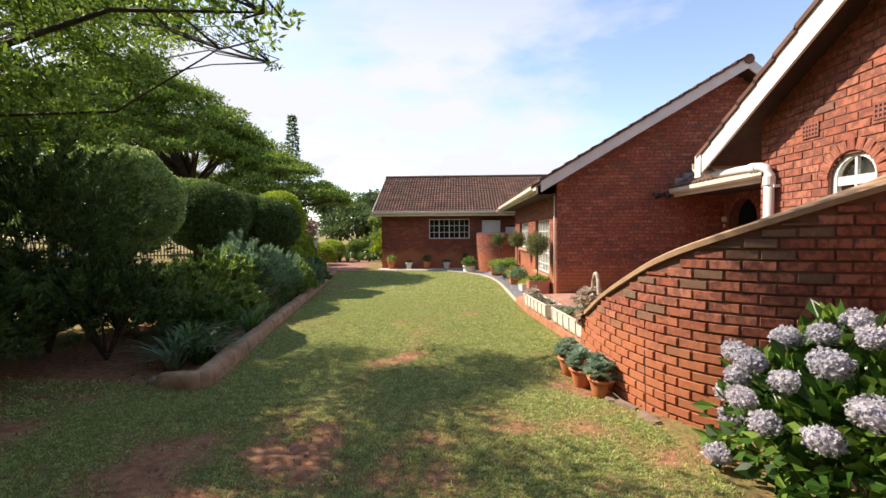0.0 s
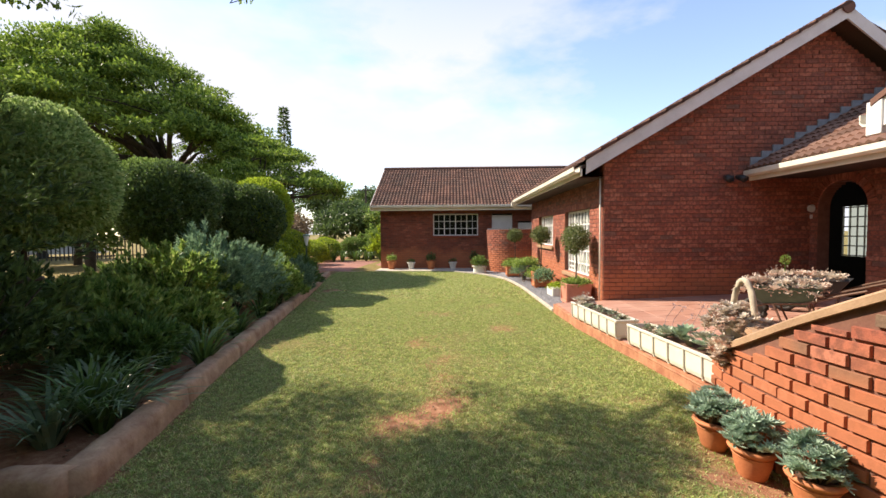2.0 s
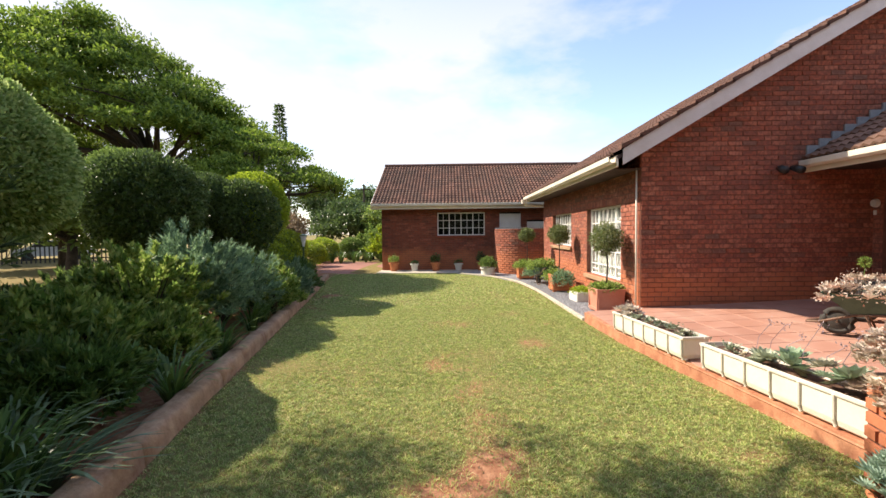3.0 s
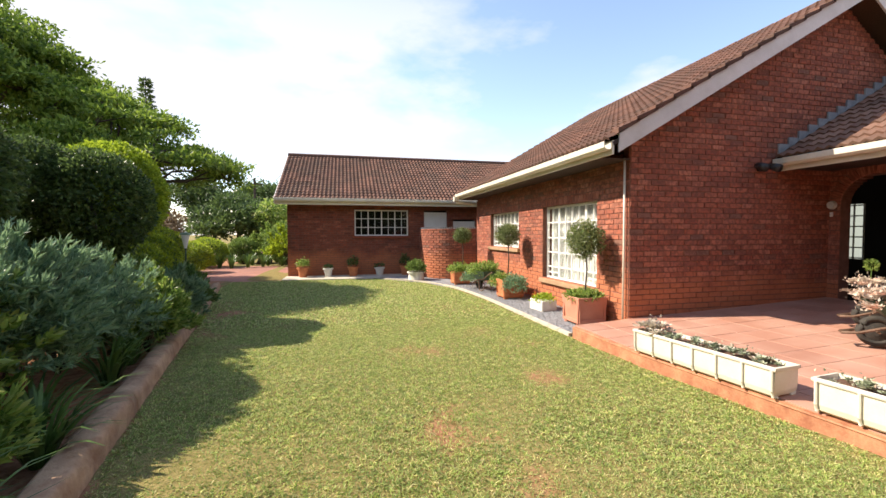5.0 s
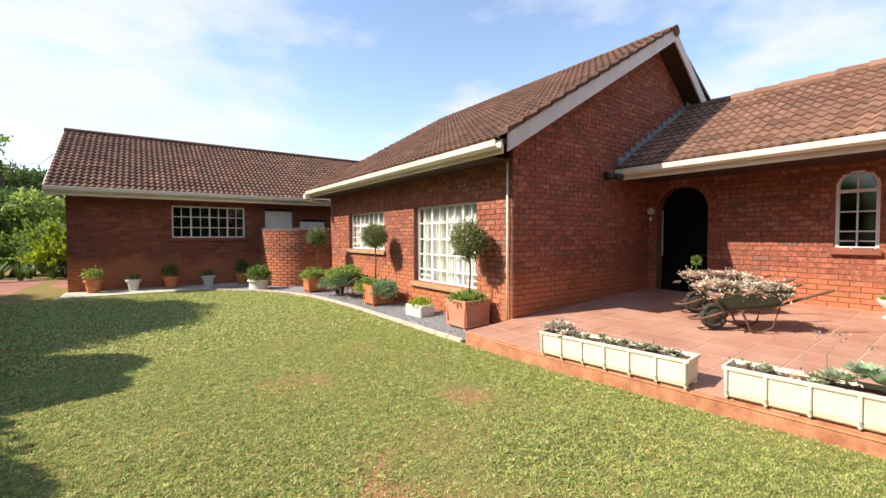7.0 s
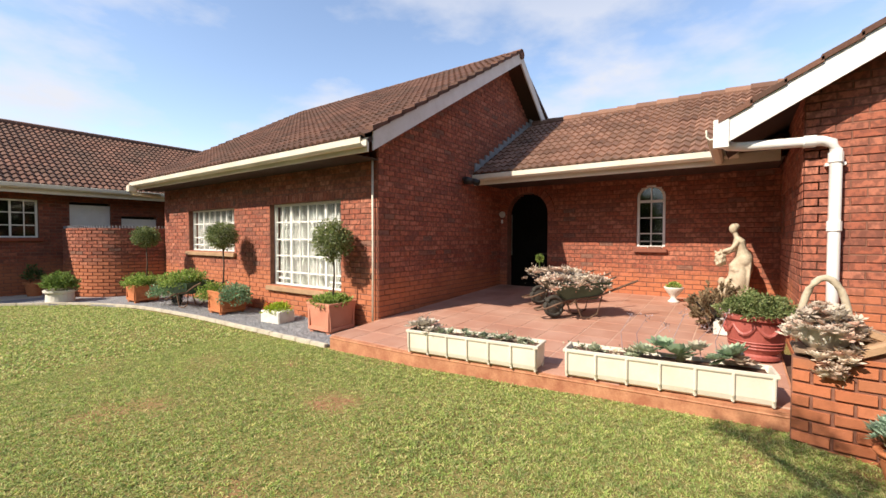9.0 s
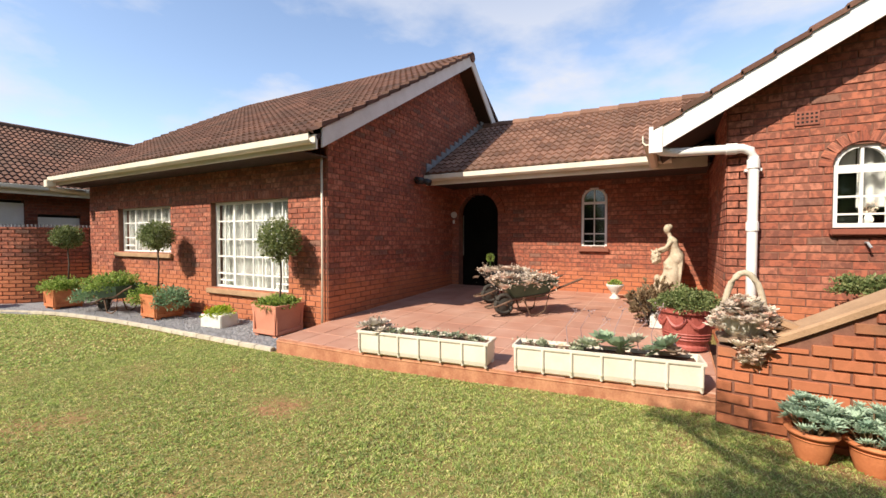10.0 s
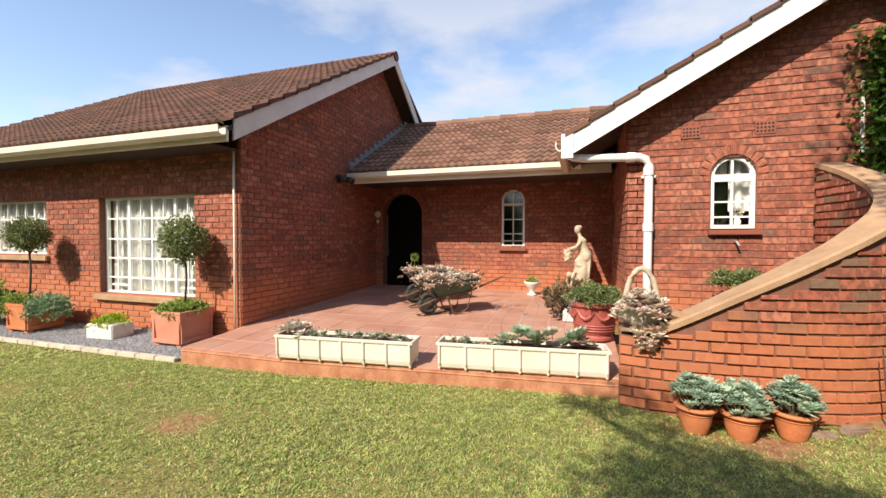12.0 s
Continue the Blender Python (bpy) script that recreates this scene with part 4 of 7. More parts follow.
def curved_wall(name, points, base, label, thick=0.22, near=None, mat=None, course=COURSE, length=LENGTH):
    """A brick wall along a plan curve; points are x, y, top. Its face looks to the right hand of the way... bricks on both faces."""
    at, path = smooth_path(points, 90)
    long = at[-1]
    core = bmesh.new()
    rows = []
    ways = np.gradient(path[:, :2], axis=0)
    ways /= np.hypot(*ways.T)[:, None]
    inward = np.c_[-ways[:, 1], ways[:, 0]]
    for p, n in zip(path, inward):
        q = p[:2] + n * thick
        rows.append([core.verts.new((p[0], p[1], base)), core.verts.new((p[0], p[1], p[2])), core.verts.new((q[0], q[1], p[2])), core.verts.new((q[0], q[1], base))])
    for a, b in zip(rows, rows[1:]):
        for i in range(4):
            core.faces.new((a[i], a[(i + 1) % 4], b[(i + 1) % 4], b[i]))
    core.faces.new(rows[0])
    core.faces.new(reversed(rows[-1]))
    bmesh.ops.recalc_face_normals(core, faces=core.faces)
    owner = part(name, core, MORTAR, kind="structure", label=label)

    def at_s(s, side):
        x, y, top = (np.interp(s, at, path[:, k]) for k in range(3))
        nx, ny = (np.interp(s, at, inward[:, k]) for k in range(2))
        k = thick if side else 0.0
        return Vector((x + nx * k, y + ny * k, 0)), top

    mats, gap = [], 0.016
    for side in (0, 1):
        v, k = base, 0
        while v < max(path[:, 2]):
            s = -(k % 2) * length / 2
            while s < long:
                a, b = max(s, 0.0), min(s + length, long)
                (pa, ta), (pb, tb) = at_s(a, side), at_s(b, side)
                h = min(course, min(ta, tb) - v)
                if b - a > 0.05 and min(ta, tb) - v > 0.03:
                    d = pb - pa
                    wide = d.length - gap
                    if side:
                        pa, d = pb, -d
                    turn = math.atan2(d.y, d.x)
                    mats.append(Matrix.Translation((pa.x, pa.y, v + gap / 2 + rng.uniform(-0.003, 0.003))) @ Matrix.Rotation(turn, 4, "Z") @ Matrix.Translation((gap / 2, 0.004, 0)) @ Matrix.Diagonal((wide, 0.022 + rng.uniform(-0.004, 0.007), h - gap, 1)))
                s += length
            v += course
            k += 1
    LATER.append((mats, mat or BRICK, owner, near))
    return owner, at, path, inward


CW = [(2.52, 7.52, 0.47), (2.47, 7.25, 0.49), (2.485, 6.65, 0.80), (2.55, 6.20, 1.03), (2.69, 5.75, 1.27), (2.98, 5.38, 1.47), (3.45, 5.14, 1.67), (4.0, 5.04, 1.86), (4.58, 5.10, 2.08)]
# the way runs from the patio, so that the wall's body lies on its left
garden_wall, cw_at, cw_path, cw_in = curved_wall("garden_wall", CW, -0.3, "curved red brick garden wall rising towards the house", near="all_outer", mat=GARDEN_BRICK, course=0.085, length=0.218)
cap = bmesh.new()
rows = []
for i, (p, n) in enumerate(zip(cw_path, cw_in)):
    if cw_at[i] < 0.24:
        continue
    a = (p[0] - n[0] * 0.035, p[1] - n[1] * 0.035)
    b = (p[0] + n[0] * 0.235, p[1] + n[1] * 0.235)
    z = p[2] + 0.002
    rows.append([cap.verts.new((a[0], a[1], z)), cap.verts.new((a[0], a[1], z + 0.045)), cap.verts.new((a[0] * 0.92 + b[0] * 0.08, a[1] * 0.92 + b[1] * 0.08, z + 0.06)), cap.verts.new((b[0], b[1], z + 0.055)), cap.verts.new((b[0], b[1], z))])
for a, b in zip(rows, rows[1:]):
    for i in range(5):
        cap.faces.new((a[i], a[(i + 1) % 5], b[(i + 1) % 5], b[i]))
cap.faces.new(rows[0])
cap.faces.new(reversed(rows[-1]))
bmesh.ops.recalc_face_normals(cap, faces=cap.faces)
part("wall_cap", cap, PLASTER_CAP, garden_wall, "tan plastered coping along the wall", smooth=False)
SCREEN = [(1.78, 21.9, 1.52), (1.76, 21.2, 1.52), (1.95, 20.55, 1.52), (2.4, 20.1, 1.52), (3.3, 19.84, 1.52)]
screen_wall, *_ = curved_wall("screen_wall", SCREEN, -0.3, "curved red brick screen wall beside the outbuilding", near=None)
spikes = bmesh.new()
_, sp = smooth_path(SCREEN, 46)
for p in sp:
    add_box(spikes, p[0] + 0.02, p[0] + 0.05, p[1] + 0.03, p[1] + 0.05, 1.52, 1.58)
part("wall_spikes", spikes, LEAD, screen_wall, "short metal spikes on the wall top")

PATIO_BASE = plain("patio_edge", (0.30, 0.10, 0.05), (0.54, 0.26, 0.14), 7.0, 0.8, bump=0.2)

# ---- patio ----
def patio_z(x):
    return 0.047 * (x - 2.35)


slab = bmesh.new()
edge = [(2.30, 12.2), (2.32, 10.8), (2.50, 9.1), (2.655, 7.45)]
pts = [(x, y, patio_z(x) - 0.006) for x, y in edge] + [(7.3, 7.45, patio_z(7.3) - 0.006), (7.3, 12.32, patio_z(7.3) - 0.006), (3.3, 12.32, patio_z(3.3) - 0.006)]
patio = part("patio", prism(pts, -0.35), PATIO_BASE, kind="structure", label="raised patio paved with red clay tiles")
GROUT = plain("grout", (0.46, 0.27, 0.19), (0.58, 0.37, 0.28), 6.0, 0.9)
part("grout_bed", prism([(2.36, 12.15, patio_z(2.36) - 0.003), (2.41, 10.8, patio_z(2.41) - 0.003), (2.58, 9.1, patio_z(2.58) - 0.003), (2.73, 7.47, patio_z(2.73) - 0.003), (7.27, 7.47, patio_z(7.27) - 0.003), (7.27, 12.29, patio_z(7.27) - 0.003), (3.3, 12.29, patio_z(3.3) - 0.003)], -0.002), GROUT, patio)
lip = bmesh.new()
for (a, b), (c, d) in zip(edge, edge[1:]):
    add_tube(lip, [(a + 0.012, b, -0.024), (c + 0.012, d, -0.024)], 0.018, 6)
part("patio_nosing", lip, PATIO_BASE, patio)
behind = part("planting_floor", prism([(2.72, 7.46, 0.02), (2.68, 6.5, 0.02), (2.9, 5.85, 0.02), (3.25, 5.5, 0.02), (3.9, 5.28, 0.02), (4.6, 5.3, 0.02), (4.6, 7.46, 0.02)], -0.22), SOIL, kind="structure", label="soil behind the curved wall")
G = 0.40
tile_list = []
for i in range(13):
    for j in range(13):
        x, y = 2.36 + i * G, 7.46 + j * G
        ex = np.interp(-(y + G / 2), [-12.2, -10.8, -9.1, -7.45], [2.32, 2.34, 2.52, 2.675])
        if x + 0.2 < ex:
            continue
        x0, x1, y1 = max(x, ex), min(x + G, 7.27), min(y + G, 12.28)
        if x1 - x0 < 0.06 or y1 - y < 0.05:
            continue
        tile_list.append(Matrix.Translation((x0 + 0.004, y + 0.004, patio_z(x0) - 0.017)) @ Matrix.Rotation(-math.atan(0.047), 4, "Y") @ Matrix.Diagonal((x1 - x0 - 0.008, y1 - y - 0.008, 0.018 + rng.uniform(-0.001, 0.001), 1)))
TILE_BOX = ([(0, 0, 0), (1, 0, 0), (1, 1, 0), (0, 1, 0), (0.01, 0.01, 1), (0.99, 0.01, 1), (0.99, 0.99, 1), (0.01, 0.99, 1)],
            [(4, 5, 6, 7), (0, 1, 5, 4), (1, 2, 6, 5), (2, 3, 7, 6), (3, 0, 4, 7)])

# gravel bed, its edging, and the paved strips
GZ = -0.155
edging_line = [(0.25, 20.95), (0.75, 20.45), (1.5, 19.6), (2.05, 18.2), (2.22, 17.0), (2.30, 15.7), (2.32, 14.0), (2.33, 12.3)]
bed = [(x, y, GZ) for x, y in edging_line] + [(3.32, 12.3, GZ + 0.05), (3.32, 19.85, GZ + 0.02), (2.0, 21.6, GZ), (0.3, 21.4, GZ)]
gravel = part("gravel_bed", prism(bed, -0.06), GRAVEL, kind="structure", label="strip of grey gravel along the wing wall")
_, line = smooth_path([(x, y, 0) for x, y in edging_line], 30)
for k, (a, b) in enumerate(zip(line, line[1:])):
    d = Vector(b - a)
    m = Matrix.Translation((a[0], a[1], GZ - 0.03)) @ Matrix.Rotation(math.atan2(d.y, d.x), 4, "Z") @ Matrix.Rotation(rng.uniform(-0.01, 0.01), 4, "Y")
    part("edging_block", box(0.004, d.length - 0.004, -0.035, 0.035, 0, 0.055, bevel=0.006), EDGING, gravel, m=m, label="pale concrete edging block" if k == 0 else "")
part("stone_path", prism([(-2.95, 21.25, -0.2), (0.6, 21.1, -0.2), (1.7, 21.9, -0.2), (1.7, 22.5, -0.2), (-2.95, 22.5, -0.2)], 0.045), EDGING, kind="structure", label="pale paved apron along the outbuilding")
part("driveway", prism([(-14, 21.2, -0.25), (-3.0, 21.0, -0.25), (-2.95, 28, -0.25), (-14, 30, -0.25)], 0.06), PAVING, kind="structure", label="red brick paved driveway")

pr = np.random.RandomState(3)
px, py = pr.uniform(0.4, 3.3, 26000), pr.uniform(12.3, 21.2, 26000)
left = np.interp(py, [e[1] for e in reversed(edging_line)], [e[0] for e in reversed(edging_line)]) + 0.05
ok = (px > left) & (py < 20.9)
px, py = px[ok], py[ok]
pebble = np.array([(1, 0, 0), (0, 1, 0), (-1, 0, 0), (0, -1, 0), (0.1, 0.1, 0.7)])
turn, big = pr.uniform(0, 6.28, len(px)), pr.uniform(0.008, 0.017, len(px))
cx, sx_ = np.cos(turn)[:, None], np.sin(turn)[:, None]
pv = np.stack([px[:, None] + big[:, None] * (pebble[:, 0] * cx - pebble[:, 1] * sx_), py[:, None] + big[:, None] * 0.8 * (pebble[:, 0] * sx_ + pebble[:, 1] * cx), GZ + 0.001 + big[:, None] * pebble[:, 2] + 0.05 * np.clip((px[:, None] - 2.3), 0, 1)], 2).reshape(-1, 3)
pf = (np.arange(len(px))[:, None, None] * 5 + np.array([(0, 1, 4), (1, 2, 4), (2, 3, 4), (3, 0, 4)])).reshape(-1, 3)
raw_mesh("pebbles", pv, pf, GRAVEL, gravel, kind="stuff")

# kerb of the planting bed
kerb = thing("kerb", pose(0, 0, 0), "red plastered kerb along the planting bed", "kerb", kind="structure")
ky = [6.2, 7.5, 8.9, 10.6, 12.3, 14.2, 16.1, 18.0, 19.9]


def kerb_piece(p, q, h0, h1, z):
    """A rounded, uneven length of plastered kerb."""
    bm = bmesh.new()
    d = Vector(q) - Vector(p)
    side = Vector((-d.y, d.x, 0)).normalized()
    rows = []
    n = max(4, int(d.length / 0.12))
    for i in range(n + 1):
        t = i / n
        c = Vector(p) + d * t
        h = h0 + (h1 - h0) * t
        row = []
        for k, (w, v) in enumerate(((0.10, -0.1), (0.095, 0.55 * h), (0.09, 0.88 * h), (0.06, 0.99 * h), (0.0, 1.02 * h), (-0.06, 0.98 * h), (-0.085, 0.86 * h), (-0.10, 0.5 * h), (-0.11, -0.1))):
            e = 0.012 * noise.noise((c.x * 5 + k, c.y * 5, v * 9)) + 0.008 * noise.noise((c.x * 19, c.y * 19, k))
            row.append(bm.verts.new(c + side * (w + e * (1 if w > 0 else -1)) + Vector((0, 0, z + v + e))))
        rows.append(row)
    for r0, r1 in zip(rows, rows[1:]):
        for k in range(len(r0) - 1):
            bm.faces.new((r0[k], r0[k + 1], r1[k + 1], r1[k]))
    bm.faces.new(rows[0])
    bm.faces.new(list(reversed(rows[-1])))
    bmesh.ops.recalc_face_normals(bm, faces=bm.faces)
    return bm


for a, b in zip(ky, ky[1:]):
    h0, h1 = (0.155 - 0.01 * ramp01(t, 6, 16) for t in (a, b))
    part("kerb_length", kerb_piece((kerb_x(a) - 0.1, a + 0.004, 0), (kerb_x(b) - 0.1, b - 0.004, 0), h0, h1, ground_z(kerb_x(a), a)), KERB, kerb, smooth=True)
part("kerb_end", kerb_piece((-2.22, 6.23, 0), (-1.80, 6.20, 0), 0.13, 0.15, ground_z(-2, 6.2)), KERB, kerb, smooth=True)
stone = thing("stone", pose(-2.34, 6.25, ground_z(-2.34, 6.25) + 0.02), "small pale stone at the kerb end", "stone")
bm = bmesh.new()
bmesh.ops.create_icosphere(bm, subdivisions=2, radius=0.06)
part("rock", bm, STONE, stone)

# ---- plants ----
nr = np.random.RandomState(11)


def unit(v):
    return v / (np.linalg.norm(v, axis=1, keepdims=True) + 1e-9)


def leaf_arrays(pts, dirs, long, wide, spread=0.7, droop=0.0):
    """Folded leaves of two triangles each, at pts, looking along dirs with some spread."""
    n = len(pts)
    d = unit(dirs + spread * nr.normal(size=(n, 3)) + np.array([0, 0, -droop]))
    s = unit(np.cross(d, nr.normal(size=(n, 3))))
    up = np.cross(s, d)
    L = (long * nr.uniform(0.65, 1.25, n))[:, None]
    Wd = (wide * nr.uniform(0.7, 1.2, n))[:, None]
    mid = pts + d * L * 0.5
    v = np.stack([pts, mid + s * Wd + up * Wd * 0.35, pts + d * L, mid - s * Wd + up * Wd * 0.35], 1).reshape(-1, 3)
    k = np.arange(n)[:, None] * 4
    f = np.concatenate([k + [0, 1, 2], k + [0, 2, 3]], 1).reshape(-1, 3)
    return v, f


def leaves(name, pts, dirs, long, wide, mat, parent, spread=0.7, droop=0.0, label="", kind=""):
    v, f = leaf_arrays(np.asarray(pts, float), np.asarray(dirs, float), long, wide, spread, droop)
    return raw_mesh(name, v, f, mat, parent, label, kind)


def shell(n, centre, radii, depth=0.25, rough=0.12, low=-1.0, freq=2.5):
    """Points in the outer layer of a lumpy ellipsoid, with their outward ways."""
    d = unit(nr.normal(size=(int(n * 1.6), 3)))
    d = d[d[:, 2] > low][:n]
    off = nr.uniform(0, 50)
    lump = np.array([noise.noise(Vector(q) * freq + Vector((off, 0, 0))) for q in d])
    r = (1 + rough * lump * 2) * (1 - depth * nr.uniform(0, 1, len(d)) ** 1.5)
    return np.array(centre) + d * r[:, None] * np.array(radii), unit(d / np.array(radii))


def blades(n, base, height, wide, spread, arch=0.6, seg=3, rise=0.0):
    """Strap leaves that rise from base and arch over."""
    vs, fs, k = [], [], 0
    for i in range(n):
        a = nr.uniform(0, 2 * math.pi)
        way = np.array([math.cos(a), math.sin(a), 0])
        side = np.array([-way[1], way[0], 0]) * wide * nr.uniform(0.7, 1.2)
        h, out = height * nr.uniform(0.6, 1.15), spread * nr.uniform(0.3, 1.1)
        p0 = np.array(base) + way * nr.uniform(0, 0.07) + np.array([0, 0, rise])
        for j in range(seg + 1):
            t = j / seg
            p = p0 + way * out * t ** 1.3 + np.array([0, 0, h * (t * (1 + arch) - arch * 1.3 * t ** 2.2)])
            w = side * (1 - t) ** 0.6 * (1 if t < 1 else 0)
            vs += [p - w, p + w]
        for j in range(seg):
            b = k + 2 * j
            fs += [(b, b + 1, b + 3), (b, b + 3, b + 2)]
        k += 2 * (seg + 1)
    return np.array(vs), np.array(fs)


def rosettes(spots, size, count=22, flat=0.5, slim=0.27):
    """Fleshy rosettes at spots, each leaf a small keeled wedge."""
    vs, fs, k = [], [], 0
    for p in spots:
        s = size * nr.uniform(0.7, 1.25)
        lean = nr.normal(size=2) * 0.25
        for i in range(count):
            t = i / count
            a = i * 2.4
            way = np.array([math.cos(a), math.sin(a), 0.25 + 1.5 * t - flat * 0.4 + lean[0] * math.cos(a) + lean[1] * math.sin(a)])
            way /= np.linalg.norm(way)
            L = s * (1 - 0.55 * t)
            side = np.array([-math.sin(a), math.cos(a), 0]) * L * slim
            b = np.array(p, float)
            m = b + way * L * 0.62
            if i == 0:
                vs, o, k = vs + [b], k, k + 1
            vs += [m + side, b + way * L, m - side, m + np.array([0, 0, -L * 0.12])]
            fs += [(o, k, k + 3), (o, k + 3, k + 2), (k, k + 1, k + 3), (k + 2, k + 3, k + 1)]
            k += 4
    return np.array(vs), np.array(fs)


ROSETTES = {}


def rosette_parts(name, spots, size, mat, parent, count=16, flat=0.3, slim=0.27):
    """Rosettes as parts of their own, on a few shared meshes."""
    key = (mat.name, count, flat, slim)
    if key not in ROSETTES:
        ROSETTES[key] = []
        for _ in range(4):
            v, f = rosettes([(0, 0, 0)], 1.0, count, flat, slim)
            me = bpy.data.meshes.new(name)
            me.from_pydata([tuple(q) for q in v], [], [tuple(int(i) for i in q) for q in f])
            me.materials.append(mat)
            ROSETTES[key].append(me)
    for i, p in enumerate(spots):
        ob = new(name, ROSETTES[key][i % 4])
        ob.parent = parent
        ob.matrix_basis = Matrix.Translation(p) @ pose(0, 0, 0, nr.uniform(-20, 20), nr.uniform(-20, 20), nr.uniform(0, 360)) @ Matrix.Scale(size * nr.uniform(0.75, 1.3), 4)


def branch_tree(name, m, label, trunk, limbs, clumps, leaf, mat, per=900, bark=BARK, category="tree", twigs=True, flat=0.42, wide=None, size=1.0):
    """A trunk and limbs (lists of points with radii) under clumps (x, y, z, radius) of leaves."""
    t = thing(name, m, label, category)
    bm = bmesh.new()
    add_tube(bm, [p[:3] for p in trunk], [p[3] for p in trunk], 9)
    part("trunk", bm, bark, t, smooth=True)
    for l in limbs:
        part("limb", tube([p[:3] for p in l], [p[3] for p in l], 6), bark, t, smooth=True)
    bm = bmesh.new()
    ends = [np.array(l[-1][:3]) for l in limbs] + [np.array(trunk[-1][:3])]
    if twigs:
        for c in clumps:
            e = min(ends, key=lambda q: np.linalg.norm(q - np.array(c[:3])))
            mid = (e + np.array(c[:3])) / 2 + nr.normal(size=3) * 0.12
            add_tube(bm, [e, mid, np.array(c[:3])], [0.035 * size, 0.022 * size, 0.01], 4)
    part("twig", bm, bark, t, kind="stuff")
    P, D = [], []
    for c in clumps:
        p, d = shell(int(per * c[3] ** 2), c[:3], (c[3], c[3], c[3] * flat), depth=0.7, rough=0.3, low=-0.55)
        P.append(p)
        D.append(d)
    leaves("crown", np.concatenate(P), np.concatenate(D), leaf, wide or leaf * 0.22, mat, t, 1.1)
    return t


def umbrella(cx, cy, rx, ry, z0, z1, n, r0, r1, edge=0.0):
    out = []
    for i in range(n):
        a, q = nr.uniform(0, 2 * math.pi), math.sqrt(nr.uniform(0, 1))
        x, y = cx + rx * q * math.cos(a), cy + ry * q * math.sin(a)
        z = z0 + (z1 - z0) * (1 - q ** 2) * nr.uniform(0.75, 1.0) + nr.uniform(-0.15, 0.15)
        if nr.uniform() < 0.35:
            z -= (z - z0) * nr.uniform(0.2, 0.8)
        out.append((x, y, z, nr.uniform(r0, r1)))
    return out


def limbs_to(top, clumps, n, r):
    """Limbs that fan out from the trunk's top towards some of the clumps."""
    out = []
    for c in clumps[::max(1, len(clumps) // n)][:n]:
        a, b = np.array(top), np.array(c[:3])
        d = b - a
        out.append([(*a, r), (*(a + d * 0.3 + np.array([0, 0, 0.12 * abs(d[2])]) + nr.normal(size=3) * 0.12), r * 0.7), (*(a + d * 0.65 + nr.normal(size=3) * 0.15), r * 0.45), (*(a + d * 0.92), r * 0.22)])
    return out


# big umbrella-shaped acacias behind the bed
cl = umbrella(-13.6, 20.5, 6.4, 5.4, 4.6, 9.3, 290, 0.45, 0.95)
cl += umbrella(-12.9, 19.4, 2.0, 1.9, 5.8, 9.6, 45, 0.45, 0.9)
tree_a = branch_tree("tree", pose(0, 0, 0), "wide flat-topped acacia with dark limbs behind the bed", [(-11.8, 22.0, -0.2, 0.3), (-11.6, 21.9, 1.8, 0.26), (-11.7, 21.7, 3.3, 0.24), (-11.9, 21.6, 4.0, 0.2)],
                     limbs_to((-11.8, 21.6, 3.8), cl, 26, 0.13), cl, 0.15, ACACIA, per=800, flat=0.27)
cl = umbrella(-6.7, 19.2, 2.9, 2.6, 2.9, 4.9, 110, 0.3, 0.62)
tree_b = branch_tree("tree", pose(0, 0, 0), "smaller flat-topped acacia leaning over the drive", [(-8.2, 19.6, -0.2, 0.17), (-7.9, 19.4, 1.0, 0.16), (-7.2, 19.0, 1.8, 0.13), (-6.6, 18.8, 2.4, 0.11)],
                     limbs_to((-6.6, 18.8, 2.3), cl, 18, 0.07), cl, 0.13, ACACIA, per=950, flat=0.3)
cl = [c for c in umbrella(-5.6, 4.9, 3.6, 3.4, 3.7, 5.2, 78, 0.38, 0.72) if not (c[0] > -2.4 and c[1] < 4.4)]
cl += [(-0.75, 5.3, 3.3, 0.26), (-1.1, 5.35, 3.4, 0.3), (-1.5, 5.6, 3.55, 0.34), (-0.95, 5.9, 3.35, 0.2), (-2.0, 5.7, 3.7, 0.45), (-1.35, 4.9, 3.6, 0.28), (-2.5, 6.3, 3.75, 0.5), (-0.45, 5.25, 3.2, 0.14)]
cl += umbrella(-5.3, 9.1, 1.5, 1.1, 5.0, 6.1, 46, 0.28, 0.48) + [(-3.5, 9.6, 5.6, 0.32), (-3.1, 9.7, 5.3, 0.25), (-3.3, 9.4, 5.0, 0.22), (-2.8, 9.8, 4.95, 0.22), (-2.5, 9.8, 4.65, 0.16)]
# unseen lower layer of crown, added to deepen the lawn's shade
cl += umbrella(-6.2, 5.4, 3.2, 2.8, 2.9, 3.9, 46, 0.4, 0.7)
low = [[(-5.7, 6.2, 2.6, 0.04), (-5.4, 7.6, 4.4, 0.024), (-4.6, 8.8, 5.3, 0.016), (-3.6, 9.4, 5.4, 0.011), (-2.6, 9.8, 4.75, 0.006)], [(-5.6, 6.0, 2.6, 0.07), (-4.0, 5.9, 3.2, 0.04), (-2.2, 5.7, 3.55, 0.02), (-0.6, 5.25, 3.25, 0.008)], [(-5.2, 7.0, 0.6, 0.09), (-4.3, 6.9, 0.7, 0.07), (-3.6, 7.2, 1.0, 0.05), (-3.1, 7.4, 1.05, 0.02)]]
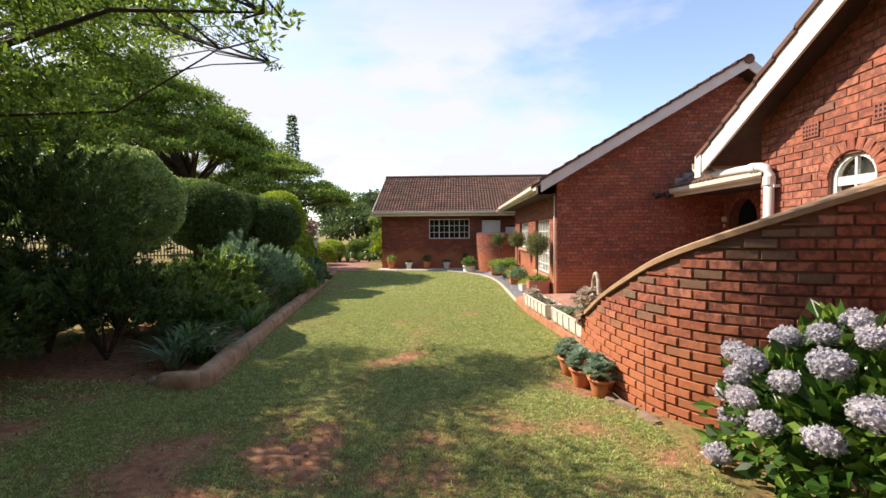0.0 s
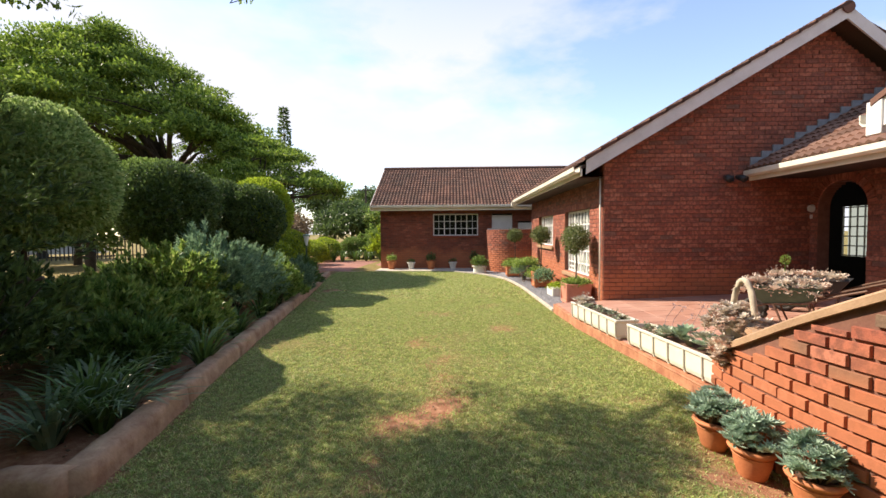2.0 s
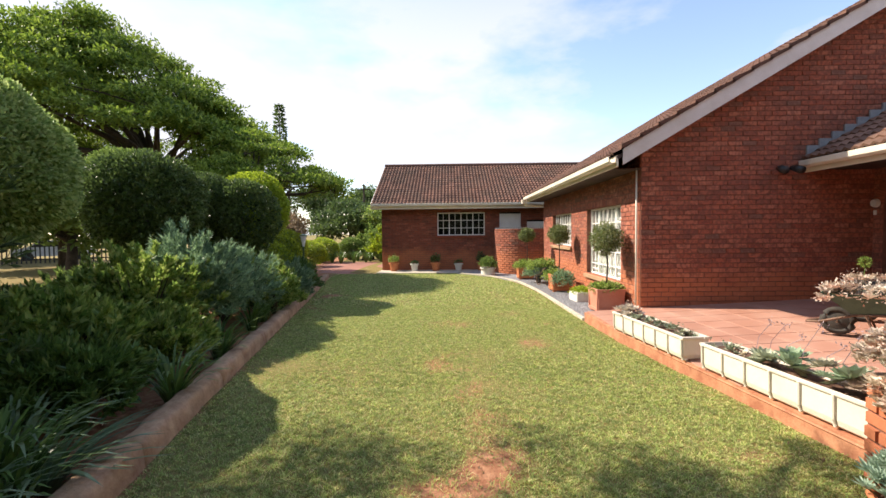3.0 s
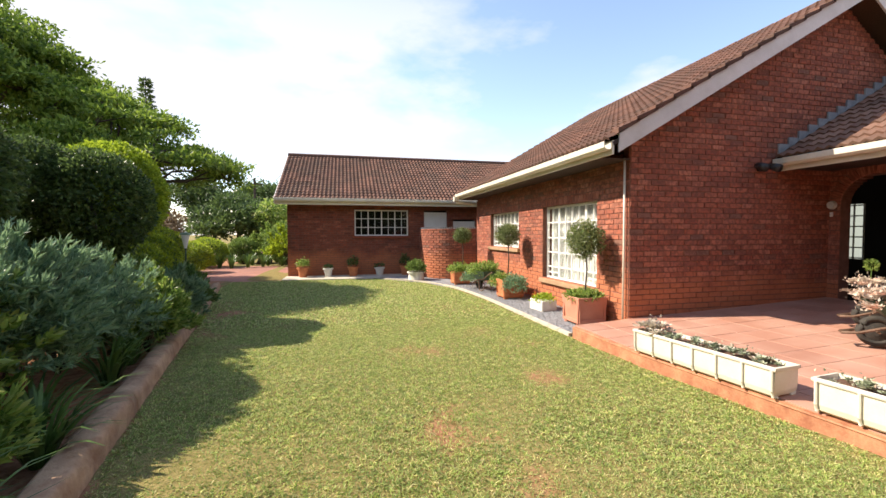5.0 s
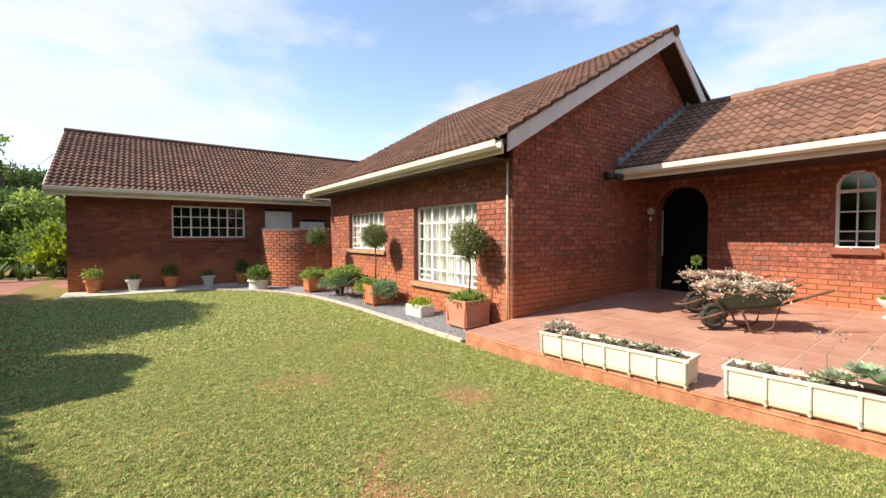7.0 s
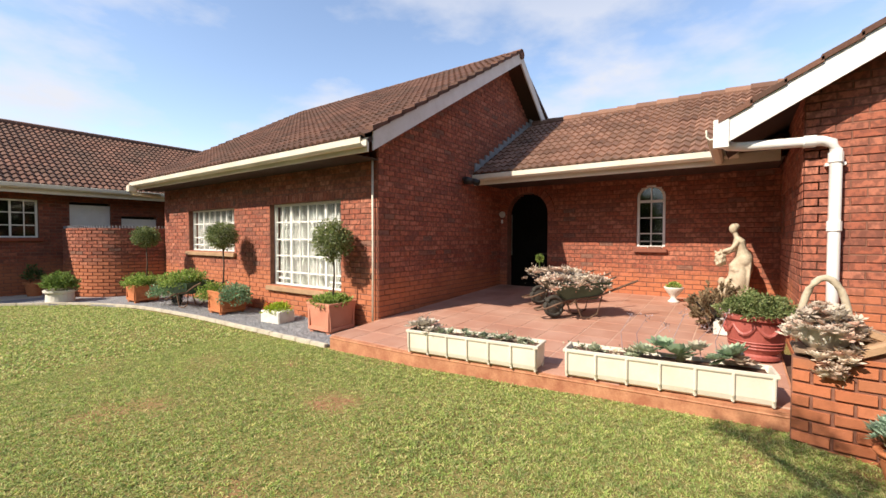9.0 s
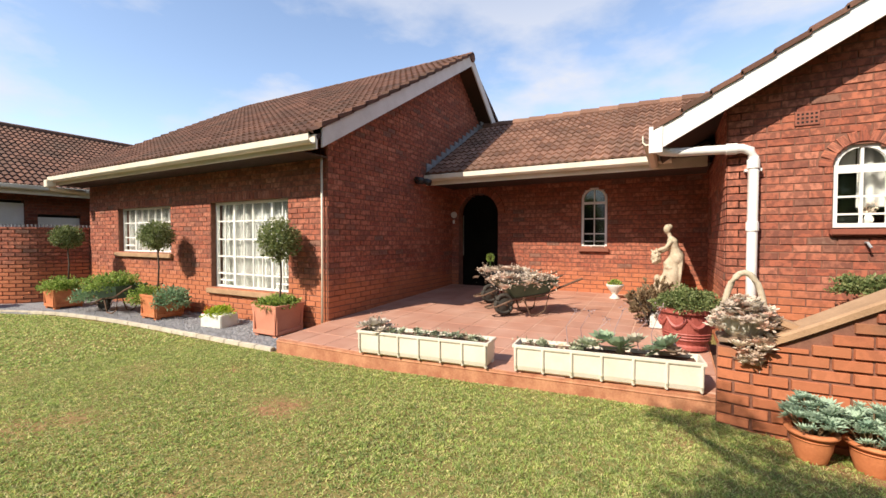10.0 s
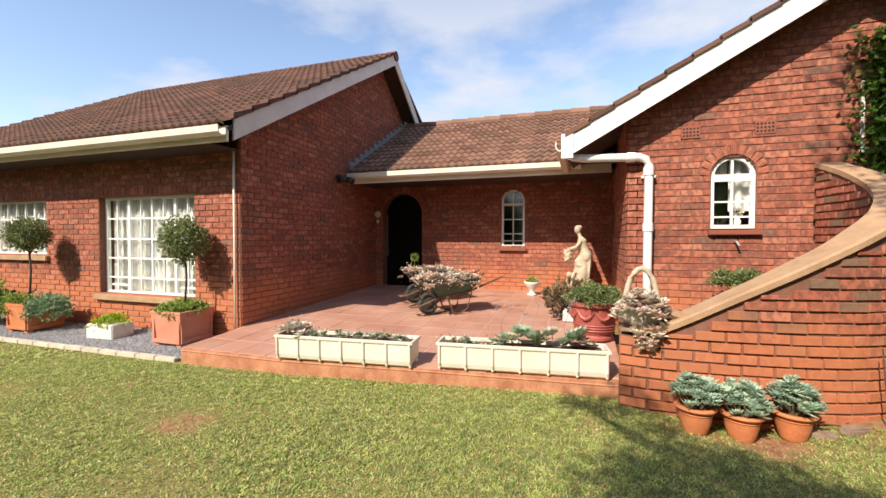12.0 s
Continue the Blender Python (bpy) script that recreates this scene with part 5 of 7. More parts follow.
tree_c = branch_tree("tree", pose(0, 0, 0), "spreading acacia that shades the near lawn", [(-6.0, 6.6, -0.2, 0.24), (-5.8, 6.5, 0.7, 0.2), (-5.7, 6.2, 1.7, 0.18), (-5.7, 6.0, 2.6, 0.15)],
                     low + limbs_to((-5.7, 6.0, 2.5), cl, 9, 0.028), cl, 0.085, ACACIA, per=1500, size=0.4)
# out-of-view clumps, placed along the sun's way to shade the walls
cl = [(-1.6, 7.3, 8.0, 0.5), (-0.9, 7.0, 8.3, 0.45), (-1.3, 6.5, 8.6, 0.45), (-2.2, 7.0, 8.4, 0.4), (-1.5, 7.05, 6.4, 0.42), (-1.0, 6.85, 6.3, 0.36), (-2.0, 7.3, 6.5, 0.42)] + umbrella(-6.5, 0.5, 3.2, 2.8, 4.8, 6.4, 45, 0.45, 0.8)
tree_d = branch_tree("tree", pose(0, 0, 0), "unseen tall acacia added to shade the walls and lawn", [(-7.2, 1.2, -0.2, 0.25), (-7.0, 1.3, 2.0, 0.2), (-6.8, 1.4, 4.0, 0.16)],
                     [[(-6.8, 1.4, 3.9, 0.1), (-5.2, 3.4, 6.0, 0.055), (-3.4, 5.4, 7.4, 0.035), (-1.5, 7.1, 8.1, 0.012)]] + limbs_to((-6.8, 1.4, 3.9), cl[7:], 12, 0.04), cl, 0.12, ACACIA, per=950, size=0.5)
# trees added behind the camera, unseen, to block light from the horizon
for k, (x, y, r, h) in enumerate(((-6, -7, 4, 8), (1, -8.5, 4.5, 8.5), (8, -7, 4.5, 8.5), (13.5, -3, 4, 8), (-12, -2, 4, 8))):
    cl = [(nr.uniform(-0.7, 0.7) * r, nr.uniform(-0.7, 0.7) * r, h * nr.uniform(0.15, 0.88), r * nr.uniform(0.32, 0.55)) for _ in range(22)]
    branch_tree("unseen_closing_tree", pose(x, y, -0.2), "unseen leafy tree added to block the low sky", [(0, 0, 0, 0.25), (0, 0, h * 0.5, 0.15)], limbs_to((0, 0, h * 0.4), cl, 6, 0.1), cl, 0.36, DARKLEAF, per=300, flat=0.8)


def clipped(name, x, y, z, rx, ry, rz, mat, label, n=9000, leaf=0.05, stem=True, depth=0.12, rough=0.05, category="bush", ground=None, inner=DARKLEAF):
    """A clipped ball of small leaves on a short stem, with a heart of larger leaves, dark by default."""
    t = thing(name, pose(x, y, 0), label, category)
    g = ground_z(x, y) if ground is None else ground
    if stem:
        part("stem", tube([(0, 0, g - 0.05), (0.03, 0.02, (g + z - rz * 0.5) / 2), (0, 0, z)], [0.07, 0.05, 0.04], 8), BARK, t, smooth=True)
    p, d = shell(n, (0, 0, z), (rx, ry, rz), depth, rough)
    leaves("foliage", p, d, leaf, leaf * 0.3, mat, t, 0.75)
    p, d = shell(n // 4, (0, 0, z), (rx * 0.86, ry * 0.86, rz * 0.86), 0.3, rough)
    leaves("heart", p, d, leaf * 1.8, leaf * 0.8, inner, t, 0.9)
    return t


clipped("clipped_bush", -5.12, 9.1, 2.15, 1.03, 1.05, 0.95, SUN_PALE_HEDGE, "large rounded clipped bush on a bare stem", 30000, 0.06, inner=SUN_PALE_HEDGE)
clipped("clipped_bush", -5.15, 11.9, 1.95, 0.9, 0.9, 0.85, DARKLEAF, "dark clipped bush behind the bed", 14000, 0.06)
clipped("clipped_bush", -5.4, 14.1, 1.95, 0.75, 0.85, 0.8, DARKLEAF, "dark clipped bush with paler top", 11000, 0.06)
clipped("clipped_bush", -4.8, 15.0, 2.05, 0.85, 0.75, 0.85, YELLOWLEAF, "golden green clipped bush", 14000, 0.06, inner=YELLOWLEAF)
# dark bush raised over the golden one to give it a shaded side
clipped("clipped_bush", -4.6, 14.1, 1.78, 0.8, 0.6, 0.85, DARKLEAF, "dark green clipped bush standing in for the golden one's shaded side", 8000, 0.06)
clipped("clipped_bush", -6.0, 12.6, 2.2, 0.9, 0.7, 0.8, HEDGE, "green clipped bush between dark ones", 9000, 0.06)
for x, y, r, h in ((-5.8, 18.0, 0.8, 0.6), (-6.6, 16.9, 0.9, 0.7), (-6.2, 19.8, 0.8, 0.7), (-7.0, 25.2, 0.9, 0.55), (-7.2, 23.0, 0.9, 0.8), (-7.0, 21.0, 0.8, 0.5), (-7.2, 28.3, 0.9, 0.6), (-8.6, 24.5, 0.9, 0.6), (-6.1, 30.5, 0.8, 0.6)):
    clipped("mound_bush", x, y, h * 1.1 - 0.15, r, r, h * 1.1, YELLOWLEAF if y < 29 else HEDGE, "low clipped yellow green mound beside the drive", 5500, 0.07, stem=False, inner=HEDGE)


def shrub(name, x, y, r, h, mat, label, n=5000, leaf=0.09, wide=0.018, category="shrub", up=0.6, base=None, twig=True):
    """A loose shrub of many upright sprays."""
    g = ground_z(x, y) if base is None else base
    t = thing(name, pose(x, y, g), label, category)
    if twig:
        bm = bmesh.new()
        for i in range(12):
            a = nr.uniform(0, 6.28)
            add_tube(bm, [(0, 0, 0), (0.4 * r * math.cos(a), 0.4 * r * math.sin(a), h * 0.5), (0.8 * r * math.cos(a), 0.8 * r * math.sin(a), h * 0.85)], [0.02, 0.012, 0.005], 4)
        part("stem", bm, BARK, t, kind="stuff")
    sprays = int(n / 26)
    p, d = shell(sprays, (0, 0, h * 0.45), (r, r, h * 0.58), 0.55, 0.25, low=-0.3)
    tip = p + unit(d + np.array([0, 0, up])) * (leaf * 1.6)
    q = np.repeat(p, 26, 0) + (np.repeat(tip - p, 26, 0)) * nr.uniform(0, 1, (len(p) * 26, 1)) + nr.normal(size=(len(p) * 26, 3)) * leaf * 0.14
    leaves("foliage", q, np.repeat(d, 26, 0) + np.array([0, 0, up]), leaf, wide, mat, t, 0.6)
    return t


def strappy(x, y, h, label="clump of arching strap leaves", n=70, base=None, mat=None, spread=0.55, name="strap_leaf_clump"):
    g = ground_z(x, y) if base is None else base
    t = thing(name, pose(x, y, g), label, "plant")
    v, f = blades(n, (0, 0, 0), h, 0.016, spread, 0.7, 4)
    raw_mesh("leaves", v, f, mat or STRAP, t)
    return t


shrub("feathery_shrub", -4.5, 7.25, 1.0, 2.75, DARKLEAF, "tall dark feathery shrub in the shade", 22000, 0.10, 0.012)
# hidden tree whose only work is the shade on the left ground
cl = umbrella(-9.5, 6.5, 3.8, 3.5, 3.0, 5.0, 130, 0.5, 0.95)
branch_tree("tree", pose(0, 0, 0), "unseen low acacia added to shade the left ground", [(-10.0, 6.0, -0.2, 0.22), (-9.8, 6.1, 1.5, 0.18), (-9.9, 6.0, 2.8, 0.14)], limbs_to((-9.9, 6.0, 2.7), cl, 14, 0.09), cl, 0.15, ACACIA, per=800)
# dense crown added out of view, sited from where its shadow should fall
cl = umbrella(-8.9, 7.1, 2.2, 2.4, 4.9, 6.1, 80, 0.6, 1.0)
branch_tree("tree", pose(0, 0, 0), "unseen dense acacia added to shade the side garden", [(-8.8, 7.6, -0.2, 0.2), (-8.6, 7.5, 2.0, 0.17), (-8.4, 7.3, 4.2, 0.13)], limbs_to((-8.4, 7.3, 4.1), cl, 9, 0.07), cl, 0.15, ACACIA, per=1200)
shrub("leafy_shrub", -5.6, 8.0, 0.9, 0.95, DARKLEAF, "dark dense shrub behind the feathery one", 9000, 0.1, 0.022)
shrub("leafy_shrub", -6.6, 4.4, 1.0, 1.5, DARKLEAF, "dark dense shrub under the tree", 9000, 0.1, 0.022)
shrub("feathery_shrub", -5.6, 5.4, 0.9, 1.6, DARKLEAF, "dark feathery shrub under the tree", 16000, 0.10, 0.012)
shrub("leafy_shrub", -3.6, 8.6, 0.6, 0.8, FRESH, "green leafy shrub in the bed", 9000, 0.09, 0.02)
shrub("leafy_shrub", -3.75, 9.9, 0.65, 1.15, FRESH, "pale-tipped leafy shrub in the bed", 10000, 0.08, 0.02)
shrub("leafy_shrub", -4.3, 9.9, 0.75, 0.9, HEDGE, "dark leafy shrub in the bed", 8000, 0.09, 0.02)
shrub("grey_shrub", -3.85, 11.9, 0.75, 1.15, GREYLEAF, "soft grey-green shrub in the bed", 20000, 0.09, 0.01)
shrub("grey_shrub", -3.65, 10.7, 0.6, 1.3, GREYLEAF, "soft grey-green shrub by the kerb", 22000, 0.09, 0.011)
for x, y, r, h, m, lab in ((-3.5, 7.0, 0.7, 1.15, DARKLEAF, "dark shrub in deep shade"), (-3.0, 8.1, 0.4, 0.5, STRAP, "green shrub close behind the kerb"), (-3.15, 9.3, 0.42, 0.55, FRESH, "green shrub at the kerb"),
                        (-3.35, 12.7, 0.4, 0.8, FRESH, "green shrub spilling towards the kerb"), (-3.7, 14.2, 0.45, 0.8, GREYLEAF, "grey-green shrub spilling over the kerb"), (-4.0, 15.6, 0.45, 0.75, STRAP, "green shrub at the far kerb"), (-4.7, 8.6, 0.7, 0.85, DARKLEAF, "dark shrub under the clipped bush"), (-4.0, 5.7, 0.7, 1.2, DARKLEAF, "dark shrub at the shaded lawn edge")):
    shrub("leafy_shrub", x, y, r, h, m, lab, 9000, 0.085, 0.015)
shrub("leafy_shrub", -4.9, 11.0, 0.8, 0.95, DARKLEAF, "dark leafy shrub behind the kerb", 8000, 0.1, 0.02)
shrub("leafy_shrub", -4.6, 13.2, 0.7, 1.0, FRESH, "loose green shrub with pale tips", 9000, 0.09, 0.018)
shrub("leafy_shrub", -5.3, 14.9, 0.7, 0.95, HEDGE, "green shrub in the bed", 7000, 0.09, 0.02)
shrub("leafy_shrub", -5.6, 16.8, 0.7, 1.0, FRESH, "green shrub near the drive", 7000, 0.09, 0.02)
for x, y, h in ((-2.55, 7.15, 0.5), (-2.95, 7.6, 0.6), (-2.75, 7.9, 0.5), (-3.0, 9.2, 0.45), (-3.1, 10.3, 0.4), (-3.75, 13.1, 0.5), (-3.95, 13.9, 0.6), (-4.05, 14.9, 0.55), (-4.3, 16.0, 0.6), (-2.3, 7.0, 0.45), (-2.45, 8.5, 0.5), (-2.75, 9.8, 0.5), (-3.15, 11.4, 0.5), (-3.3, 12.1, 0.5), (-3.45, 13.4, 0.5), (-4.5, 17.0, 0.6), (-4.7, 18.2, 0.65), (-4.95, 19.4, 0.65), (-5.3, 18.6, 0.6),
                (-4.6, 28.6, 0.7), (-5.4, 29.0, 0.7), (-6.3, 28.9, 0.7), (-3.9, 28.2, 0.6), (-7.0, 26.9, 0.7), (-8.2, 27.9, 0.7), (-9.2, 27.0, 0.7), (-5.3, 27.6, 0.75), (-5.9, 27.2, 0.7), (-4.7, 27.9, 0.75), (-6.5, 27.6, 0.7)):
    strappy(x, y, h)
shrub("leafy_shrub", -3.6, 28.2, 0.9, 1.7, YELLOWLEAF, "yellow green shrub beside the outbuilding", 6000, 0.12, 0.03)
clipped("mound_bush", -3.95, 29.6, 0.85, 0.95, 0.9, 0.95, HEDGE, "rounded grey-green bush beside the outbuilding", 6000, 0.08, stem=False, inner=DARKLEAF)
for x, y, a, h in ((-5.2, 29.8, 0.5, 1.1), (-5.9, 30.2, -0.4, 0.9), (-4.9, 30.4, 0.25, 1.2)):
    t = thing("cycad", pose(x, y, -0.25), "old cycad with a stout leaning brown trunk", "plant")
    part("trunk", tube([(0, 0, 0), (a * 0.4, 0, h * 0.5), (a, 0, h)], [0.2, 0.17, 0.15], 9), BARK, t, smooth=True)
    v, f = blades(26, (a, 0, h), 0.35, 0.03, 0.8, 0.9, 4)
    raw_mesh("fronds", v, f, HEDGE, t)
shrub("leafy_shrub", -4.6, 31.0, 1.2, 1.9, FRESH, "light green shrub beyond the drive", 6000, 0.14, 0.035)
for x, y, h in ((-2.45, 6.75, 0.42), (-2.62, 7.35, 0.45), (-2.35, 7.25, 0.3)):
    t = thing("strap_leaf_clump", pose(x, y, ground_z(x, y)), "large clump of long arching grey-green strap leaves", "plant")
    v, f = blades(60, (0, 0, 0), h, 0.02, 0.62, 0.75, 5)
    raw_mesh("leaves", v, f, BROAD_STRAP, t)
marker = thing("path_light", pose(-5.0, 19.0, 0.3), "white tapered garden light with green cap", "lamp")
part("pole", tube([(0, 0, -0.5), (0, 0, 0.7)], 0.02, 8), GREEN_METAL, marker)
part("shade", lathe([(0.03, 0.68), (0.10, 1.02), (0.08, 1.03)], 14), WHITE, marker)
part("cap", lathe([(0.13, 1.03), (0.12, 1.08), (0.03, 1.10)], 14), BLUE_SUCC, marker)

# far planting, fence, poles
for k, (x, y, r, h, mat) in enumerate(((-9.5, 44, 3.4, 5.4, DARKLEAF), (-13.5, 52, 4.5, 6.8, DARKLEAF), (-8, 60, 5.0, 7.8, DARKLEAF), (-18, 46, 3.2, 4.6, DRYLEAF), (-14, 38, 2.6, 3.2, DRYLEAF), (-5.5, 42, 2.4, 4.2, FRESH), (-23, 40, 4.5, 6.0, DARKLEAF), (-30, 30, 5.0, 6.8, DARKLEAF), (-27, 18, 4.6, 7.0, HEDGE), (-20, 26, 3.6, 5.6, HEDGE), (-29, 6, 6, 7.5, DARKLEAF), (-20, -4, 5, 7, HEDGE), (-16, 9, 2.6, 4.8, DARKLEAF), (-11.5, 30, 2.2, 2.6, DRYLEAF), (-3.0, 70, 5, 8, HEDGE), (-14, 20, 2.0, 3.8, HEDGE))):
    cl = [(nr.uniform(-0.62, 0.62) * r, nr.uniform(-0.62, 0.62) * r, h * nr.uniform(0.3, 0.86), r * nr.uniform(0.28, 0.5)) for _ in range(17)]
    branch_tree("far_tree", pose(x, y, -0.3), "leafy garden tree in the distance" if mat is not DRYLEAF else "brownish tree in the distance", [(0, 0, 0, 0.2), (0.1, 0, h * 0.3, 0.16), (0, 0.1, h * 0.55, 0.1)], limbs_to((0, 0, h * 0.4), cl, 8, 0.09), cl, 0.34, mat, per=330, flat=0.7)
pine = thing("pine", pose(-17.2, 47.3, -0.3), "tall narrow dark conifer in the distance", "tree")
part("trunk", tube([(0, 0, 0), (0, 0, 15.0)], [0.2, 0.03], 8), BARK, pine)
P, D = [], []
for i in range(30):
    z = 3 + 12.0 * i / 30
    r = 1.5 * (1 - i / 31) + 0.12
    a = nr.uniform(0, 6.28, 90)
    q = r * np.sqrt(nr.uniform(0.05, 1, 90)) * (1 + 0.2 * np.sin(a * 5 + i))
    P.append(np.c_[q * np.cos(a), q * np.sin(a), z - q * 0.12])
    D.append(np.c_[np.cos(a), np.sin(a), 0.3 + 0 * a])
leaves("crown", np.concatenate(P), np.concatenate(D), 0.4, 0.07, DARKLEAF, pine, 0.4)
for x, y, h in ((-15.5, 45, 6.2), (-8.9, 48, 6.8)):
    pole = thing("utility_pole", pose(x, y, -0.3), "dark wooden utility pole with a crossbar", "pole")
    part("post", tube([(0, 0, 0), (0, 0, h)], [0.13, 0.09], 8), BARK, pole)
    part("crossbar", box(-0.7, 0.7, -0.05, 0.05, h - 0.6, h - 0.5), BARK, pole)
cable = thing("overhead_cable", pose(0, 0, 0), "thin overhead cable between the poles", "cable")
part("wire", tube([(-15.5, 45, 5.6), (-12.2, 46.5, 5.3), (-8.9, 48, 6.2)], 0.018, 4), BLACK, cable)
part("wire", tube([(-8.9, 48, 6.2), (-5.5, 38, 5.2), (-3.1, 26.2, 4.5)], 0.018, 4), BLACK, cable)
fence = thing("fence", pose(0, 0, 0), "black steel palisade fence along the garden edge", "fence")
f0, f1 = Vector((-34, 24, -0.25)), Vector((-13, 37, -0.25))
for i in range(120):
    p = f0.lerp(f1, i / 119)
    if i == 0:
        me_post = part("slat", box(-0.03, 0.03, -0.02, 0.02, 0, 1.6), BLACK, fence, m=Matrix.Translation(p)).data
    else:
        s = new("slat", me_post)
        s.parent, s.matrix_basis = fence, Matrix.Translation(p)
for z in (0.3, 1.35):
    part("rail", tube([f0 + Vector((0, 0.03, z)), f1 + Vector((0, 0.03, z))], 0.035, 5), BLACK, fence)
car = thing("car", pose(-27.5, 33.5, -0.25, 0, 0, 32), "white car parked beyond the fence", "car")
bm = bmesh.new()
prof = [(-2.1, 0.35), (-2.1, 0.8), (-1.3, 0.95), (-0.7, 1.4), (0.8, 1.42), (1.5, 0.98), (2.1, 0.85), (2.1, 0.35)]
part("body", prism([(x, -0.8, z) for x, z in prof], 1.6, (0, 1, 0)), CAR_PAINT, car)
part("window", prism([(-1.15, -0.81, 0.97), (-0.62, -0.81, 1.33), (0.72, -0.81, 1.34), (1.3, -0.81, 1.0)], 0.01, (0, -1, 0)), BLACK, car)
for wx in (-1.3, 1.3):
    part("wheel", tube([(wx, -0.82, 0.32), (wx, -0.6, 0.32)], 0.32, 16), RUBBER, car)

# ---- pots, planters and other things ----
def pot_body(t, r, h, mat, rim=0.02, taper=0.68, z=0.0):
    if mat is TERRACOTTA and taper < 0.67:
        prof = [(0.02, z), (r * taper, z), (r * (taper + 0.12), z + h * 0.16), (r * 0.90, z + h * 0.5), (r * 0.96, z + h * 0.78), (r * 0.98, z + h * 0.86), (r + rim, z + h * 0.885), (r + rim * 1.25, z + h * 0.93), (r + rim * 0.9, z + h * 0.985), (r * 0.97, z + h), (r * 0.92, z + h * 0.97), (r * 0.9, z + h * 0.86), (0.01, z + h * 0.86)]
        part("pot", lathe(prof, 32), mat, t, smooth=True)
        part("moulding", tube([(r * 0.975 * math.cos(a), r * 0.975 * math.sin(a), z + h * 0.76) for a in np.linspace(0, 2 * math.pi, 28, endpoint=False)], 0.005, 5, closed=True), mat, t, smooth=True)
        part("soil", lathe([(r * 0.89, z + h * 0.84), (r * 0.86, z + h * 0.88), (0.02, z + h * 0.90)], 16), SOIL, t)
        return
    prof = [(r * taper, z), (r * 0.9, z + h * 0.75), (r * 0.93, z + h * 0.82), (r + rim, z + h * 0.83), (r + rim, z + h), (r * 0.88, z + h), (r * 0.84, z + h * 0.88), (0.01, z + h * 0.88)]
    part("pot", lathe(prof, 22), mat, t, smooth=False)
    part("soil", lathe([(r * 0.83, z + h * 0.86), (r * 0.8, z + h * 0.9), (0.02, z + h * 0.92)], 16), SOIL, t)


def potted(name, x, y, z, r, h, mat, label, kind="leafy", size=0.2, leafmat=None, n=500, taper=0.68):
    t = thing(name, pose(x, y, z, 0, 0, nr.uniform(0, 90)), label, "potted plant", {"clay_pot": "clay pots by the curved wall", "pot": "pots along the outbuilding"}.get(name, ""))
    pot_body(t, r, h, mat, taper=taper)
    if kind == "succulent":
        v0, f0_ = [], []
        spots = []
        for i in range(n):
            a, q = nr.uniform(0, 6.28), math.sqrt(nr.uniform(0, 1))
            spots.append((r * 1.3 * q * math.cos(a), r * 1.3 * q * math.sin(a), h * 0.98 + size * (0.12 + 0.62 * (1 - q * q) ** 0.6) * nr.uniform(0.55, 1.08)))
        rosette_parts("rosette", spots, size * 0.22, leafmat or BLUE_SUCC, t, 26, -0.1, 0.12)
        bm = bmesh.new()
        for s in spots[::2]:
            add_tube(bm, [(s[0] * 0.4, s[1] * 0.4, h * 0.86), s], [0.007, 0.005], 4)
        part("stem", bm, DRYLEAF, t, kind="stuff")
    else:
        p, d = shell(n, (0, 0, h + size * 0.35), (r * 1.05, r * 1.05, size * 0.75), 0.6, 0.3, low=-0.3)
        leaves("foliage", p, d + np.array([0, 0, 0.4]), 0.07, 0.018, leafmat or FRESH, t, 0.7)
    return t


# three clay pots with blue-green succulents by the curved wall
for x, y, k in ((2.22, 7.02, 0), (2.275, 6.71, 1), (2.375, 6.36, 2)):
    potted("clay_pot", x, y, ground_z(x, y) - 0.01, 0.118, 0.22, TERRACOTTA, ("terracotta pot with blue-green succulents by the curved wall", "terracotta pot with sprawling blue-green succulents", "terracotta pot with tall blue-green succulents")[k], "succulent", 0.29, n=75, taper=0.6)
# clay and white pots along the outbuilding
for x, mat, h, r, size, lab in ((-2.35, TERRACOTTA, 0.34, 0.19, 0.26, "clay pot with leafy green plant against the outbuilding"), (-1.5, CEMENT_WHITE, 0.30, 0.16, 0.1, "small white pot against the outbuilding"), (-0.63, TERRACOTTA, 0.34, 0.19, 0.3, "clay pot with dark leafy plant in shade"), (0.31, CEMENT_WHITE, 0.30, 0.17, 0.12, "small white pot with sprigs against the outbuilding"), (1.25, TERRACOTTA, 0.34, 0.19, 0.34, "clay pot with shaded plant near the screen wall")):
    potted("pot", x, 22.05, -0.155, r, h, mat, lab, "leafy", size, FRESH if x < -2 else DARKLEAF, 420 if size > 0.15 else 120)
t = potted("round_planter", 1.35, 20.25, -0.16, 0.27, 0.28, CEMENT_WHITE, "round white cement planter with green bush", "leafy", 0.3, HEDGE, 1800, taper=0.95)


